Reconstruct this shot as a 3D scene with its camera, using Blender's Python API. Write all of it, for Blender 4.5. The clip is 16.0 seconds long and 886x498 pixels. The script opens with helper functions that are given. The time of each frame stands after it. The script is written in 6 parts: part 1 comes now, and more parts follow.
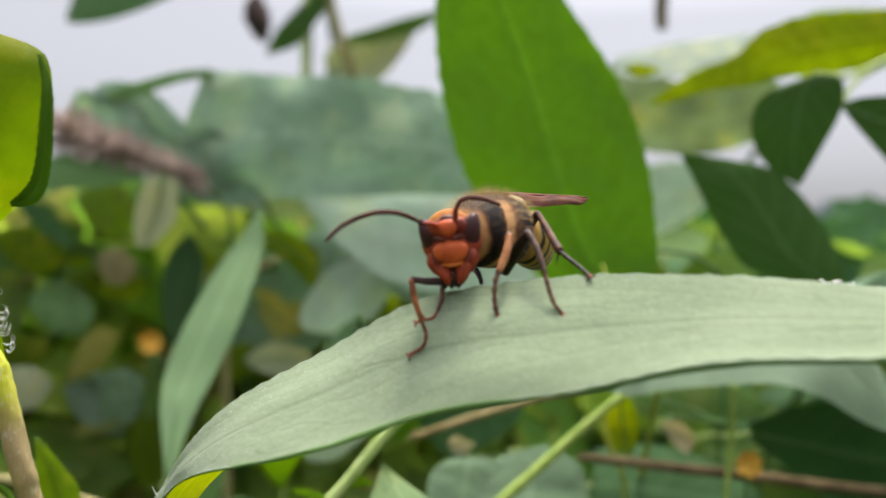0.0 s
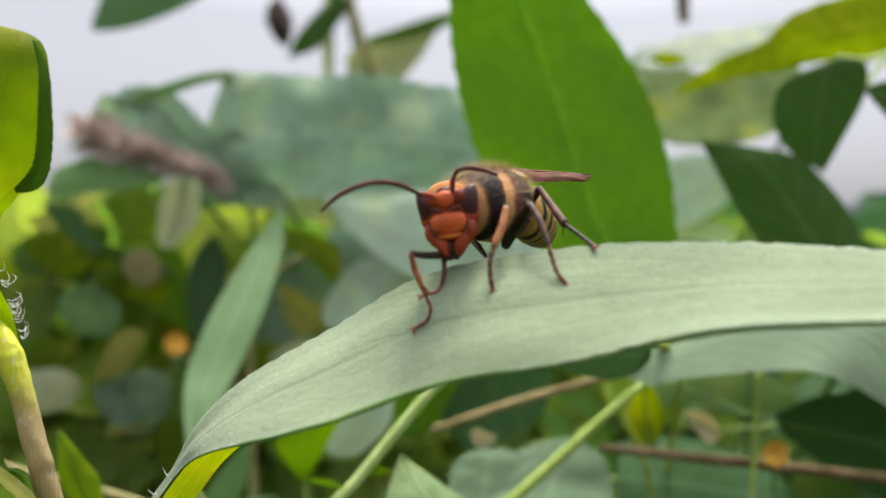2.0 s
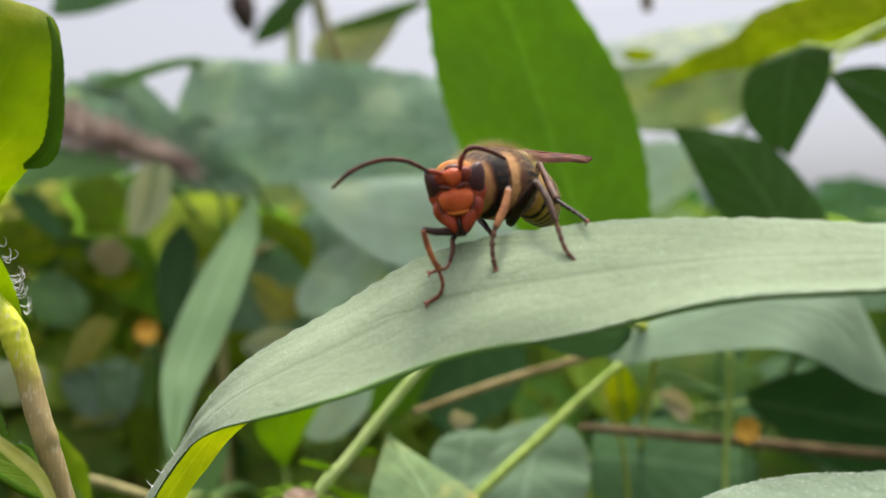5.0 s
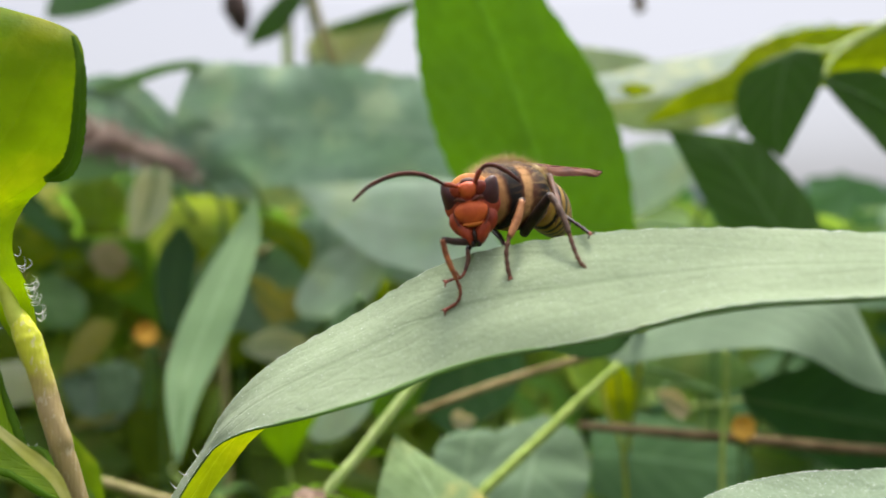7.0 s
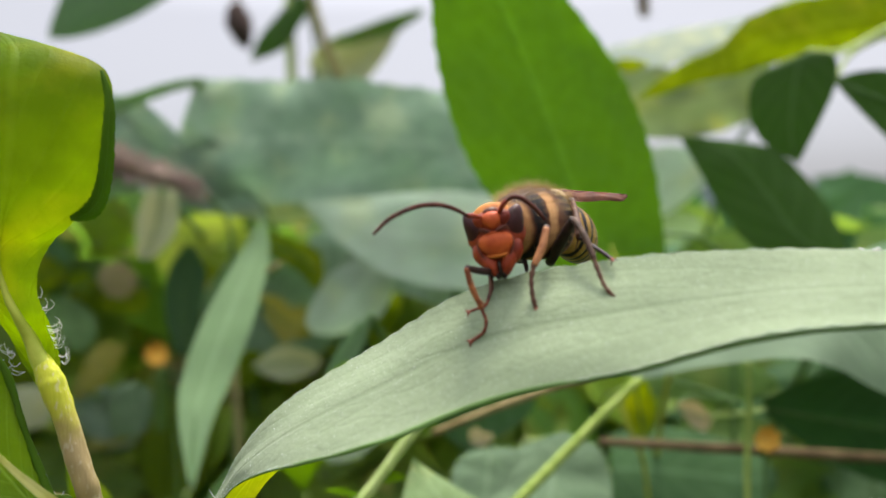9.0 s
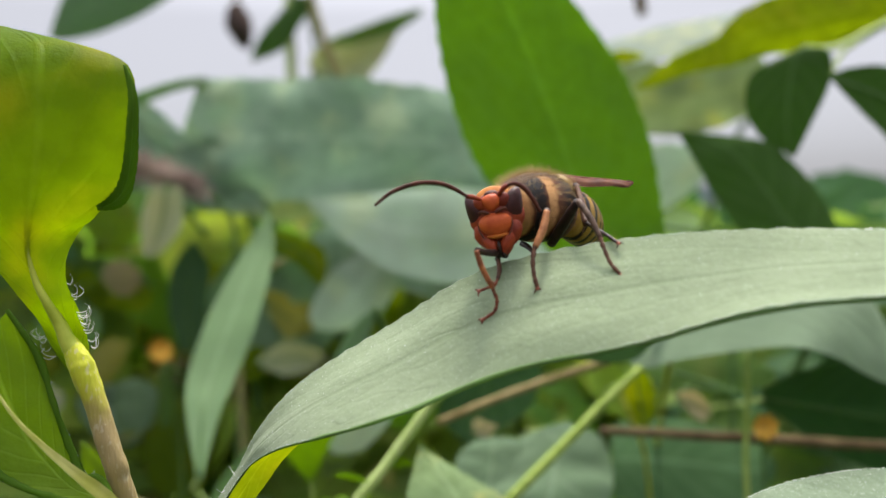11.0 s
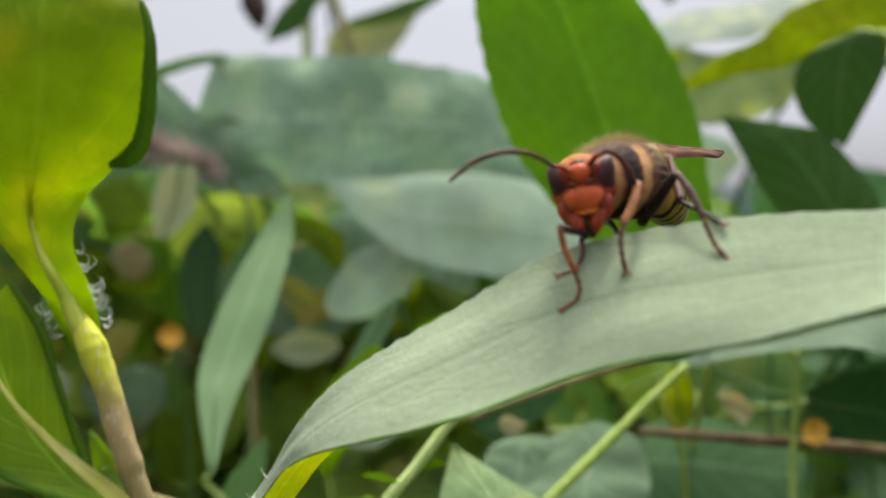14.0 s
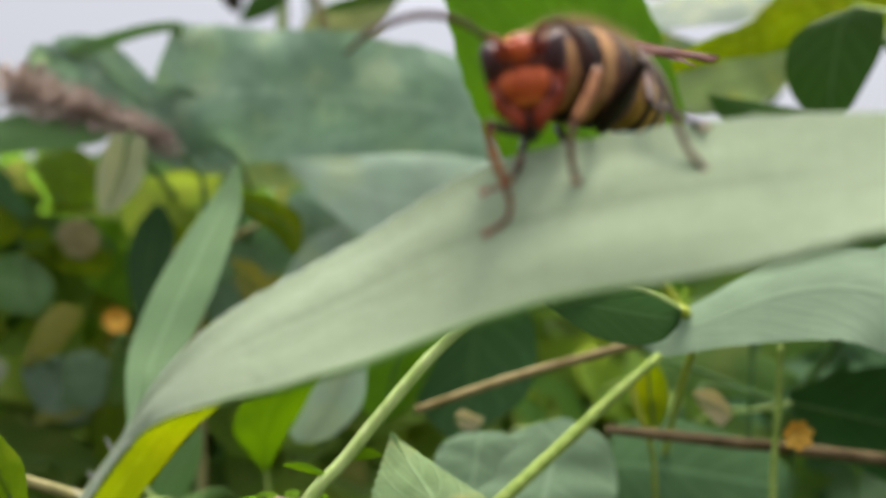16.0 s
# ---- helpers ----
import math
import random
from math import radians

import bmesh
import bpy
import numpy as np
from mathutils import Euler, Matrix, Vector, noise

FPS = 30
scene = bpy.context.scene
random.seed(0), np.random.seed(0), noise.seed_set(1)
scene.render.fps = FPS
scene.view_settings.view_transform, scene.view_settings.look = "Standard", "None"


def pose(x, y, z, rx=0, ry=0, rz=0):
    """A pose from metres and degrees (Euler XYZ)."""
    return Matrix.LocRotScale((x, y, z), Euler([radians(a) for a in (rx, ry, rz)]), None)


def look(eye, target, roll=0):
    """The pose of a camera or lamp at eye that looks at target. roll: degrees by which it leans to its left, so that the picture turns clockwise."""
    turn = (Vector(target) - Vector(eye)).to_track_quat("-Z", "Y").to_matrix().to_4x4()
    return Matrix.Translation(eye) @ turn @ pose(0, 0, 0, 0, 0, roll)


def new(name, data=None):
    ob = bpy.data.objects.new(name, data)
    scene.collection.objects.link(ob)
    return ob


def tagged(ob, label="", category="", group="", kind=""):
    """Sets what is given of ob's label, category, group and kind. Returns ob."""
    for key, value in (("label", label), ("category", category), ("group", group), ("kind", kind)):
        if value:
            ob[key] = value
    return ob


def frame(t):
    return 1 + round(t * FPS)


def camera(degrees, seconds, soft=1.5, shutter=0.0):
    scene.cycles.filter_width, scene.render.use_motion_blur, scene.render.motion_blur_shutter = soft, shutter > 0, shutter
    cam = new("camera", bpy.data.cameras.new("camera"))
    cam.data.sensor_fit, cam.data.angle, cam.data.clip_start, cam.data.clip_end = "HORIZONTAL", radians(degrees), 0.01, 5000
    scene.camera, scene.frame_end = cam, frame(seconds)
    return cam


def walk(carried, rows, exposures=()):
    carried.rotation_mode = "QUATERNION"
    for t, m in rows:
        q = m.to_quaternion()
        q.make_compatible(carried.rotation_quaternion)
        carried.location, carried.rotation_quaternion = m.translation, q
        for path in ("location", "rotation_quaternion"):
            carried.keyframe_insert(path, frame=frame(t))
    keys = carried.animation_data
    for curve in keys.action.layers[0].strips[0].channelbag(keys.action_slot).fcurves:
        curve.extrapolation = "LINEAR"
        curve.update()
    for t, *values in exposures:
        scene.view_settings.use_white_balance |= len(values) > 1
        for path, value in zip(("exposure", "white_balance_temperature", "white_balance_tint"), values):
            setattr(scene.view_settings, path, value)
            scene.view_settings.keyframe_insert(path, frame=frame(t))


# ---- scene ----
# Lengths below are in millimetres; the leaf on which the hornet sits is about 0.8 m above the ground.
MM = 0.001
LIFT = 0.8
cam = camera(54.4, 16.0, soft=1.35, shutter=0.3)
cam.data.dof.use_dof = True
cam.data.dof.focus_distance = 0.078
cam.data.dof.aperture_fstop = 21.0
PATH = [
    (0, (0.00385, 0.00389, 0.80237), (-0.00123, 0.20382, 0.80450), 1.63),
    (0.5, (0.00776, 0.00488, 0.80314), (0.00033, 0.20473, 0.80532), 1.36),
    (1, (0.00469, 0.00072, 0.80407), (-0.00584, 0.20043, 0.80569), 1.09),
    (1.5, (0.00515, 0.00231, 0.79948), (-0.00642, 0.20195, 0.80236), 1.03),
    (2, (0.00582, 0.00449, 0.80002), (-0.00583, 0.20413, 0.80304), 0.71),
    (2.5, (0.00617, 0.00578, 0.79887), (-0.00189, 0.20560, 0.80148), 0.51),
    (3, (0.00978, 0.00516, 0.79889), (0.00640, 0.20512, 0.80086), 0.50),
    (3.5, (0.00800, 0.00271, 0.80057), (0.00507, 0.20268, 0.80131), 0.22),
    (4, (0.00607, 0.00396, 0.79914), (0.00325, 0.20394, 0.79965), -0.13),
    (4.2, (0.00398, 0.00295, 0.79897), (0.00093, 0.20292, 0.79957), 0.03),
    (6.3, (0.00142, 0.00259, 0.80052), (-0.00001, 0.20259, 0.80026), 0.51),
    (6.5, (0.00249, 0.00221, 0.80208), (0.00094, 0.20220, 0.80122), -0.71),
    (7, (0.00001, -0.00000, 0.80001), (0.00000, 0.20000, 0.80003), 0.00),
    (7.5, (-0.00454, -0.00291, 0.80410), (-0.00324, 0.19708, 0.80312), -0.42),
    (8, (-0.00176, 0.00132, 0.80053), (-0.00072, 0.20131, 0.80267), -0.72),
    (8.5, (-0.00051, 0.00165, 0.80083), (-0.00277, 0.20163, 0.80247), -1.37),
    (9, (-0.00112, 0.00272, 0.80180), (-0.00268, 0.20270, 0.80342), -1.49),
    (9.2, (-0.00254, 0.00217, 0.80148), (-0.00470, 0.20216, 0.80233), -1.20),
    (11.3, (-0.00215, -0.00024, 0.79963), (-0.00323, 0.19975, 0.80220), -1.86),
    (11.5, (0.00082, 0.00015, 0.79679), (-0.00168, 0.20011, 0.80000), -1.79),
    (12, (0.00047, 0.00062, 0.79437), (-0.00551, 0.20052, 0.79666), -1.49),
    (12.5, (0.00351, 0.00159, 0.79328), (-0.00407, 0.20144, 0.79481), -1.21),
    (13, (0.00115, 0.00441, 0.79377), (-0.00624, 0.20427, 0.79548), -1.08),
    (13.5, (-0.00648, 0.00644, 0.79924), (-0.01305, 0.20633, 0.79918), -1.61),
    (14, (-0.00725, 0.00939, 0.79931), (-0.00944, 0.20938, 0.79934), -0.49),
    (14.5, (0.00007, 0.01300, 0.79803), (-0.00044, 0.21299, 0.79997), 0.27),
    (15, (-0.00009, 0.01490, 0.79925), (0.00040, 0.21489, 0.80142), 0.70),
    (15.5, (-0.00348, 0.01995, 0.79259), (-0.00266, 0.21994, 0.79455), 1.02),
    (16, (-0.00222, 0.02398, 0.79369), (-0.00089, 0.22397, 0.79567), 1.28),
]
walk(cam, [(t, look(eye, target, roll)) for t, eye, target, roll in PATH], [(0, 0.62), (0.7, 0.67), (1.5, 0.68), (2.2, 0.63), (3, 0.56), (4.2, 0.57), (6.3, 0.74), (7, 0.75), (7.5, 0.82), (8.1, 0.68), (9.2, 0.69), (11.5, 0.54), (13, 0.48), (13.7, 0.58), (14.5, 0.58), (15, 0.76), (15.5, 0.70), (16, 0.56)])

# ---------------------------------------------------------------- light
SUN_UP, SUN_ROUND = 77.0, 22.0
world = bpy.data.worlds.new("overcast_sky")
scene.world = world
world.use_nodes = True
wn, wl = world.node_tree.nodes, world.node_tree.links
sky = wn.new("ShaderNodeTexSky")
sky.sky_type = "NISHITA"
sky.sun_disc = False
sky.sun_elevation, sky.sun_rotation = radians(SUN_UP), radians(SUN_ROUND)
sky.air_density, sky.dust_density, sky.ozone_density = 1.0, 4.0, 1.0
grey = wn.new("ShaderNodeHueSaturation")
grey.inputs["Saturation"].default_value = 0.2
wl.new(sky.outputs[0], grey.inputs["Color"])
# an overcast sky is about three times as bright overhead as at the horizon
way = wn.new("ShaderNodeTexCoord")
rise = wn.new("ShaderNodeSeparateXYZ")
wl.new(way.outputs["Generated"], rise.inputs[0])
cover = wn.new("ShaderNodeMapRange")
cover.inputs["From Min"].default_value, cover.inputs["From Max"].default_value = 0.27, 0.43
cover.inputs["To Min"].default_value, cover.inputs["To Max"].default_value = 1.09, 2.9
wl.new(rise.outputs[2], cover.inputs["Value"])
clouds = wn.new("ShaderNodeMix")
clouds.data_type, clouds.blend_type = "RGBA", "MULTIPLY"
clouds.inputs[0].default_value = 1.0
wl.new(grey.outputs[0], clouds.inputs[6])
wl.new(cover.outputs[0], clouds.inputs[7])
tone = wn.new("ShaderNodeMix")
tone.data_type, tone.blend_type = "RGBA", "MULTIPLY"
tone.inputs[0].default_value, tone.inputs[7].default_value = 1.0, (1.0, 0.985, 1.035, 1)
wl.new(clouds.outputs[2], tone.inputs[6])
wl.new(tone.outputs[2], wn["Background"].inputs[0])
wn["Background"].inputs[1].default_value = 0.100
sun = new("sun", bpy.data.lights.new("sun", "SUN"))
sun.data.energy, sun.data.angle, sun.data.color = 2.45, radians(10), (1.0, 0.93, 0.77)
sun_way = Vector((math.sin(radians(SUN_ROUND)) * math.cos(radians(SUN_UP)), math.cos(radians(SUN_ROUND)) * math.cos(radians(SUN_UP)), math.sin(radians(SUN_UP))))
sun.matrix_world = look(sun_way * 3, (0, 0, 0))
scene.view_settings.exposure = 0.65


# ---------------------------------------------------------------- materials
class Mat:
    """A node material with a principled shader, and short ways to add to it."""

    def __init__(self, name, rough=0.6, metal=0.0):
        self.m = bpy.data.materials.new(name)
        self.m.use_nodes = True
        self.n, self.l = self.m.node_tree.nodes, self.m.node_tree.links
        self.b = self.n["Principled BSDF"]
        self.b.inputs["Roughness"].default_value = rough
        self.b.inputs["Metallic"].default_value = metal
        self.out = self.n["Material Output"]
        self.obj = self.n.new("ShaderNodeTexCoord").outputs["Object"]

    def noise(self, scale, detail=3.0, stretch=(1, 1, 1), at=None):
        mp = self.n.new("ShaderNodeMapping")
        mp.inputs["Scale"].default_value = stretch
        self.l.new(at or self.obj, mp.inputs[0])
        t = self.n.new("ShaderNodeTexNoise")
        t.inputs["Scale"].default_value, t.inputs["Detail"].default_value = scale, detail
        self.l.new(mp.outputs[0], t.inputs["Vector"])
        return t.outputs["Fac"]

    def ramp(self, fac, stops):
        r = self.n.new("ShaderNodeValToRGB")
        e = r.color_ramp.elements
        while len(e) < len(stops):
            e.new(0.5)
        for k, (p, c) in zip(e, stops):
            k.position, k.color = p, (*c, 1)
        self.l.new(fac, r.inputs[0])
        return r.outputs[0]

    def math(self, op, a, b=0.0, c=None):
        k = self.n.new("ShaderNodeMath")
        k.operation = op
        for i, v in enumerate((a, b) if c is None else (a, b, c)):
            if isinstance(v, (int, float)):
                k.inputs[i].default_value = v
            else:
                self.l.new(v, k.inputs[i])
        return k.outputs[0]

    def mix(self, fac, a, b, blend="MIX"):
        k = self.n.new("ShaderNodeMix")
        k.data_type, k.blend_type = "RGBA", blend
        for i, v in ((0, fac), (6, a), (7, b)):
            if isinstance(v, (int, float)):
                k.inputs[i].default_value = v
            elif isinstance(v, tuple):
                k.inputs[i].default_value = (*v, 1)
            else:
                self.l.new(v, k.inputs[i])
        return k.outputs[2]

    def colour(self, c):
        self.l.new(c, self.b.inputs["Base Color"])
        return self

    def bump(self, h, dist, strength=0.6):
        k = self.n.new("ShaderNodeBump")
        k.inputs["Strength"].default_value, k.inputs["Distance"].default_value = strength, dist
        self.l.new(h, k.inputs["Height"])
        self.l.new(k.outputs[0], self.b.inputs["Normal"])
        return k.outputs[0]


def leaf_material(name, low, high, glow=(0.2, 0.4, 0.03), through_light=0.35, rough=0.5, sheen=0.0, stain=(0.30, 0.26, 0.05), stains=0.0, veins=9.0, vein_tint=0.3, relief=0.00012, vein_cut=0.5, gloss=0.08, dark_veins=False, streak=0.0, specks=0.0, vary=0.0, mottle=0.0, glow_veins=0.3, cloud=0.0):
    """A leaf: two greens in blotches, a lighter midrib and side veins along the blade's own coordinates, light passing through."""
    m = Mat(name, rough)
    uv = m.n.new("ShaderNodeTexCoord").outputs["UV"]
    sep = m.n.new("ShaderNodeSeparateXYZ")
    m.l.new(uv, sep.inputs[0])
    side = m.math("ABSOLUTE", m.math("SUBTRACT", sep.outputs[1], 0.5))
    bent = m.math("MULTIPLY", m.math("SUBTRACT", m.noise(70, 2), 0.5), 0.9)
    run = m.math("FRACT", m.math("ADD", bent, m.math("MULTIPLY_ADD", sep.outputs[0], veins, m.math("MULTIPLY", side, -veins * 0.55))))
    wave = m.math("ABSOLUTE", m.math("SUBTRACT", run, 0.5))
    lateral = m.ramp(wave, [(0.0, (1, 1, 1)), (0.05, (0.55, 0.55, 0.55)), (0.14, (0, 0, 0))])
    mid = m.ramp(side, [(0.0, (1, 1, 1)), (0.012, (0.9, 0.9, 0.9)), (0.035, (0, 0, 0))])
    vein = m.math("MAXIMUM", m.math("MULTIPLY", lateral, 0.45), mid)
    broad = m.noise(45, 4)
    fine = m.noise(2600, 3)
    col = m.mix(m.math("MULTIPLY_ADD", fine, 0.35, m.math("MULTIPLY", broad, 0.65)), low, high)
    col = m.mix(m.math("MULTIPLY", vein, vein_tint), col, tuple(c * 0.45 for c in low) if dark_veins else tuple(min(1, c * 1.35 + 0.03) for c in high))
    if streak:
        # fine creases, with the shade inside them painted as darker lines
        crease = m.ramp(m.noise(1.0, 2, (10, 3.2, 1), uv), [(0.45, (0, 0, 0)), (0.49, (1, 1, 1)), (0.53, (0, 0, 0))])
        crease = m.math("MULTIPLY", crease, m.ramp(m.noise(140, 2), [(0.42, (0, 0, 0)), (0.6, (1, 1, 1))]))
        felt = m.noise(1300, 3)
        col = m.mix(m.math("MULTIPLY", m.ramp(felt, [(0.35, (1, 1, 1)), (0.6, (0, 0, 0))]), 0.22), col, tuple(c * 0.72 for c in low))
        col = m.mix(m.math("MULTIPLY", crease, streak), col, tuple(c * 0.55 for c in low))
    if specks:
        dots = m.ramp(m.noise(4200, 2), [(0.60, (0, 0, 0)), (0.72, (1, 1, 1))])
        col = m.mix(m.math("MULTIPLY", dots, specks), col, (0.62, 0.68, 0.58))
    if mottle:
        spots = m.ramp(m.noise(380, 6), [(0.40, (1, 1, 1)), (0.56, (0, 0, 0))])
        col = m.mix(m.math("MULTIPLY", spots, mottle), col, tuple(c * 0.5 for c in low))
    if cloud:
        soft = m.ramp(m.noise(75, 4), [(0.38, (0, 0, 0)), (0.62, (1, 1, 1))])
        col = m.mix(m.math("MULTIPLY", soft, cloud), col, tuple(c * 0.55 for c in low))
        soft_light = m.ramp(m.noise(52, 3, (1, 1, 1.6)), [(0.52, (0, 0, 0)), (0.72, (1, 1, 1))])
        col = m.mix(m.math("MULTIPLY", soft_light, cloud * 0.6), col, tuple(min(0.85, c * 1.35 + 0.02) for c in high))
    if stains:
        patch = m.ramp(m.noise(95, 5), [(0.52, (0, 0, 0)), (0.68, (1, 1, 1))])
        col = m.mix(m.math("MULTIPLY", patch, stains), col, stain)
    if vary:
        lot = m.n.new("ShaderNodeNewGeometry").outputs["Random Per Island"]
        shade = m.ramp(lot, [(0.0, (1 - vary, 1 - vary, 1 - vary)), (0.6, (1, 1, 1)), (1.0, (1 + vary, 1 + vary * 0.8, 1 + vary * 0.3))])
        col = m.mix(1.0, col, shade, "MULTIPLY")
    m.colour(col)
    m.b.inputs["Specular IOR Level"].default_value = gloss
    if sheen:
        m.b.inputs["Sheen Weight"].default_value, m.b.inputs["Sheen Roughness"].default_value = sheen, 0.6
    h = m.math("MULTIPLY_ADD", fine, 0.25, m.math("MULTIPLY", vein, -vein_cut))
    h = m.math("MULTIPLY_ADD", m.noise(420, 3), 0.7, h)
    h = m.math("MULTIPLY_ADD", m.noise(110, 3), 2.2, h)
    if streak:
        h = m.math("MULTIPLY_ADD", crease, -streak * 2.0, m.math("MULTIPLY_ADD", felt, 0.8, h))
    nrm = m.bump(h, relief)
    tr = m.n.new("ShaderNodeBsdfTranslucent")
    tint = m.mix(m.math("MULTIPLY", broad, 0.5), glow, tuple(c * 0.7 for c in glow))
    tint = m.mix(m.math("MULTIPLY", vein, glow_veins), tint, tuple(min(1, c * 1.5 + 0.05) for c in glow))
    if cloud:
        tint = m.mix(m.math("MULTIPLY", soft, cloud), tint, tuple(c * 0.55 for c in glow))
    if mottle:
        tint = m.mix(m.math("MULTIPLY", spots, mottle * 0.7), tint, tuple(c * 0.6 for c in glow))
    if stains:
        tint = m.mix(m.math("MULTIPLY", patch, stains * 0.8), tint, tuple(min(0.9, c * 1.55) for c in stain))
    if vary:
        tint = m.mix(1.0, tint, shade, "MULTIPLY")
    m.l.new(tint, tr.inputs[0])
    m.l.new(nrm, tr.inputs["Normal"])
    mx = m.n.new("ShaderNodeMixShader")
    mx.inputs[0].default_value = through_light
    m.l.new(m.b.outputs[0], mx.inputs[1])
    m.l.new(tr.outputs[0], mx.inputs[2])
    m.l.new(mx.outputs[0], m.out.inputs[0])
    return m.m


def plain_material(name, low, high, scale=300, rough=0.6, relief=0.00006, coat=0.0, stretch=(1, 1, 1), spec=0.25):
    m = Mat(name, rough)
    m.b.inputs["Specular IOR Level"].default_value = spec
    f = m.noise(scale, 5, stretch)
    m.colour(m.ramp(f, [(0.35, low), (0.65, high)]))
    m.b.inputs["Coat Weight"].default_value = coat
    m.bump(m.noise(scale * 4, 3, stretch), relief)
    return m.m


PERCH = leaf_material("downy_grey_green_leaf", (0.200, 0.272, 0.146), (0.352, 0.418, 0.272), (0.38, 0.52, 0.17), 0.28, 0.8, 0.20, veins=9, vein_tint=0.18, relief=0.00009, vein_cut=0.5, dark_veins=True, streak=0.18, specks=0.34, cloud=0.2)
NEAR = leaf_material("downy_veined_leaf", (0.155, 0.215, 0.135), (0.235, 0.295, 0.205), (0.29, 0.39, 0.15), 0.22, 0.85, 0.06, veins=4, vein_tint=0.5, relief=0.00018, vein_cut=1.0, dark_veins=True, streak=0.20, specks=0.5, cloud=0.12)
GREY = leaf_material("grey_green_leaf", (0.15, 0.25, 0.14), (0.22, 0.32, 0.19), (0.30, 0.46, 0.22), 0.5, 0.65, 0.04, vein_tint=0.6, glow_veins=0.6)
UPRIGHT = leaf_material("fresh_green_leaf", (0.06, 0.14, 0.018), (0.085, 0.18, 0.025), (0.42, 0.65, 0.035), 0.66, 0.55, gloss=0.10, stains=0.25, stain=(0.13, 0.22, 0.04), relief=0.0004, vein_tint=0.35, glow_veins=0.2, veins=13, mottle=0.3)
DARK = leaf_material("dark_green_leaf", (0.045, 0.10, 0.018), (0.07, 0.15, 0.028), (0.15, 0.30, 0.015), 0.48, 0.45, vein_tint=0.5, glow_veins=0.6, gloss=0.15, relief=0.0003, veins=7)
YELLOW = leaf_material("yellowing_leaf", (0.13, 0.19, 0.01), (0.25, 0.30, 0.015), (0.58, 0.68, 0.012), 0.7, 0.6, stains=0.6, stain=(0.44, 0.43, 0.03), gloss=0.05, mottle=0.5, vein_tint=0.5, relief=0.0004)
BRIGHT = leaf_material("bright_yellow_green_leaf", (0.13, 0.22, 0.010), (0.20, 0.29, 0.016), (0.56, 0.71, 0.008), 0.72, 0.5, stains=0.55, stain=(0.48, 0.40, 0.02), relief=0.0004, gloss=0.10, mottle=0.4, vein_tint=0.35, glow_veins=0.12, cloud=0.2)
BLUE = leaf_material("mottled_blue_green_leaf", (0.21, 0.345, 0.245), (0.455, 0.565, 0.425), (0.54, 0.71, 0.50), 0.54, 0.6, 0.1, stains=0.36, stain=(0.50, 0.54, 0.32), mottle=0.35, cloud=0.48, vein_tint=0.5)
PALE = leaf_material("pale_leaf", (0.46, 0.58, 0.46), (0.60, 0.70, 0.58), (0.70, 0.84, 0.64), 0.55, 0.5, 0.15, stains=0.3, stain=(0.58, 0.62, 0.30), cloud=0.35, vein_tint=0.4)
BUSH = leaf_material("bush_leaf", (0.099, 0.179, 0.034), (0.199, 0.303, 0.064), (0.468, 0.618, 0.059), 0.55, 0.5, stains=0.35, stain=(0.34, 0.33, 0.08), vary=0.5, gloss=0.15)
# darker copy of the bush leaf, the thicket's inner shade worked into its greens
THICK = leaf_material("shade_toned_bush_leaf", (0.065, 0.151, 0.033), (0.129, 0.262, 0.059), (0.308, 0.588, 0.045), 0.5, 0.5, vary=0.5, gloss=0.15)
STEM_GREEN = plain_material("pale_green_stem", (0.31, 0.42, 0.11), (0.44, 0.54, 0.20), 700, 0.6, stretch=(1, 1, 0.3))
STEM_LIME = plain_material("yellow_green_stem", (0.30, 0.36, 0.03), (0.42, 0.46, 0.06), 400, 0.5)
TWIG = plain_material("brown_twig", (0.085, 0.06, 0.03), (0.17, 0.125, 0.065), 300, 0.85, spec=0.08)
HAIR = plain_material("white_hair", (0.6, 0.6, 0.5), (0.75, 0.75, 0.68), 300, 0.5)
DOWN = plain_material("pale_green_down", (0.62, 0.70, 0.58), (0.76, 0.82, 0.72), 900, 0.9, 0.0, spec=0.05)
SEED = plain_material("dry_seed_head", (0.31, 0.23, 0.19), (0.58, 0.48, 0.41), 160, 0.9, 0.0005)
ORANGE = plain_material("orange_petal", (0.58, 0.27, 0.03), (0.74, 0.44, 0.08), 200, 0.7, spec=0.1)
SOIL = plain_material("dark_soil", (0.02, 0.016, 0.01), (0.05, 0.04, 0.025), 30, 0.95, 0.003)
STAINED = leaf_material("stained_grey_green_leaf", (0.24, 0.37, 0.15), (0.38, 0.50, 0.26), (0.46, 0.60, 0.16), 0.42, 0.6, 0.05, stains=0.9, stain=(0.62, 0.50, 0.12), relief=0.0003, mottle=0.3, cloud=0.4, vein_tint=0.5)
SIDE_LOW = leaf_material("green_leaf", (0.11, 0.20, 0.012), (0.18, 0.27, 0.02), (0.54, 0.70, 0.012), 0.62, 0.5, vein_tint=0.9, gloss=0.12, relief=0.0004, mottle=0.3)
PALE_DULL = leaf_material("dull_pale_leaf", (0.396, 0.441, 0.273), (0.550, 0.588, 0.399), (0.638, 0.672, 0.378), 0.5, 0.6, stains=0.4, stain=(0.50, 0.48, 0.24), cloud=0.3)
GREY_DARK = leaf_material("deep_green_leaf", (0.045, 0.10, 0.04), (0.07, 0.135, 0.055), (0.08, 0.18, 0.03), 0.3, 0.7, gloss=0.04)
FLORET = plain_material("orange_floret", (0.55, 0.22, 0.01), (0.75, 0.38, 0.02), 900, 0.6)
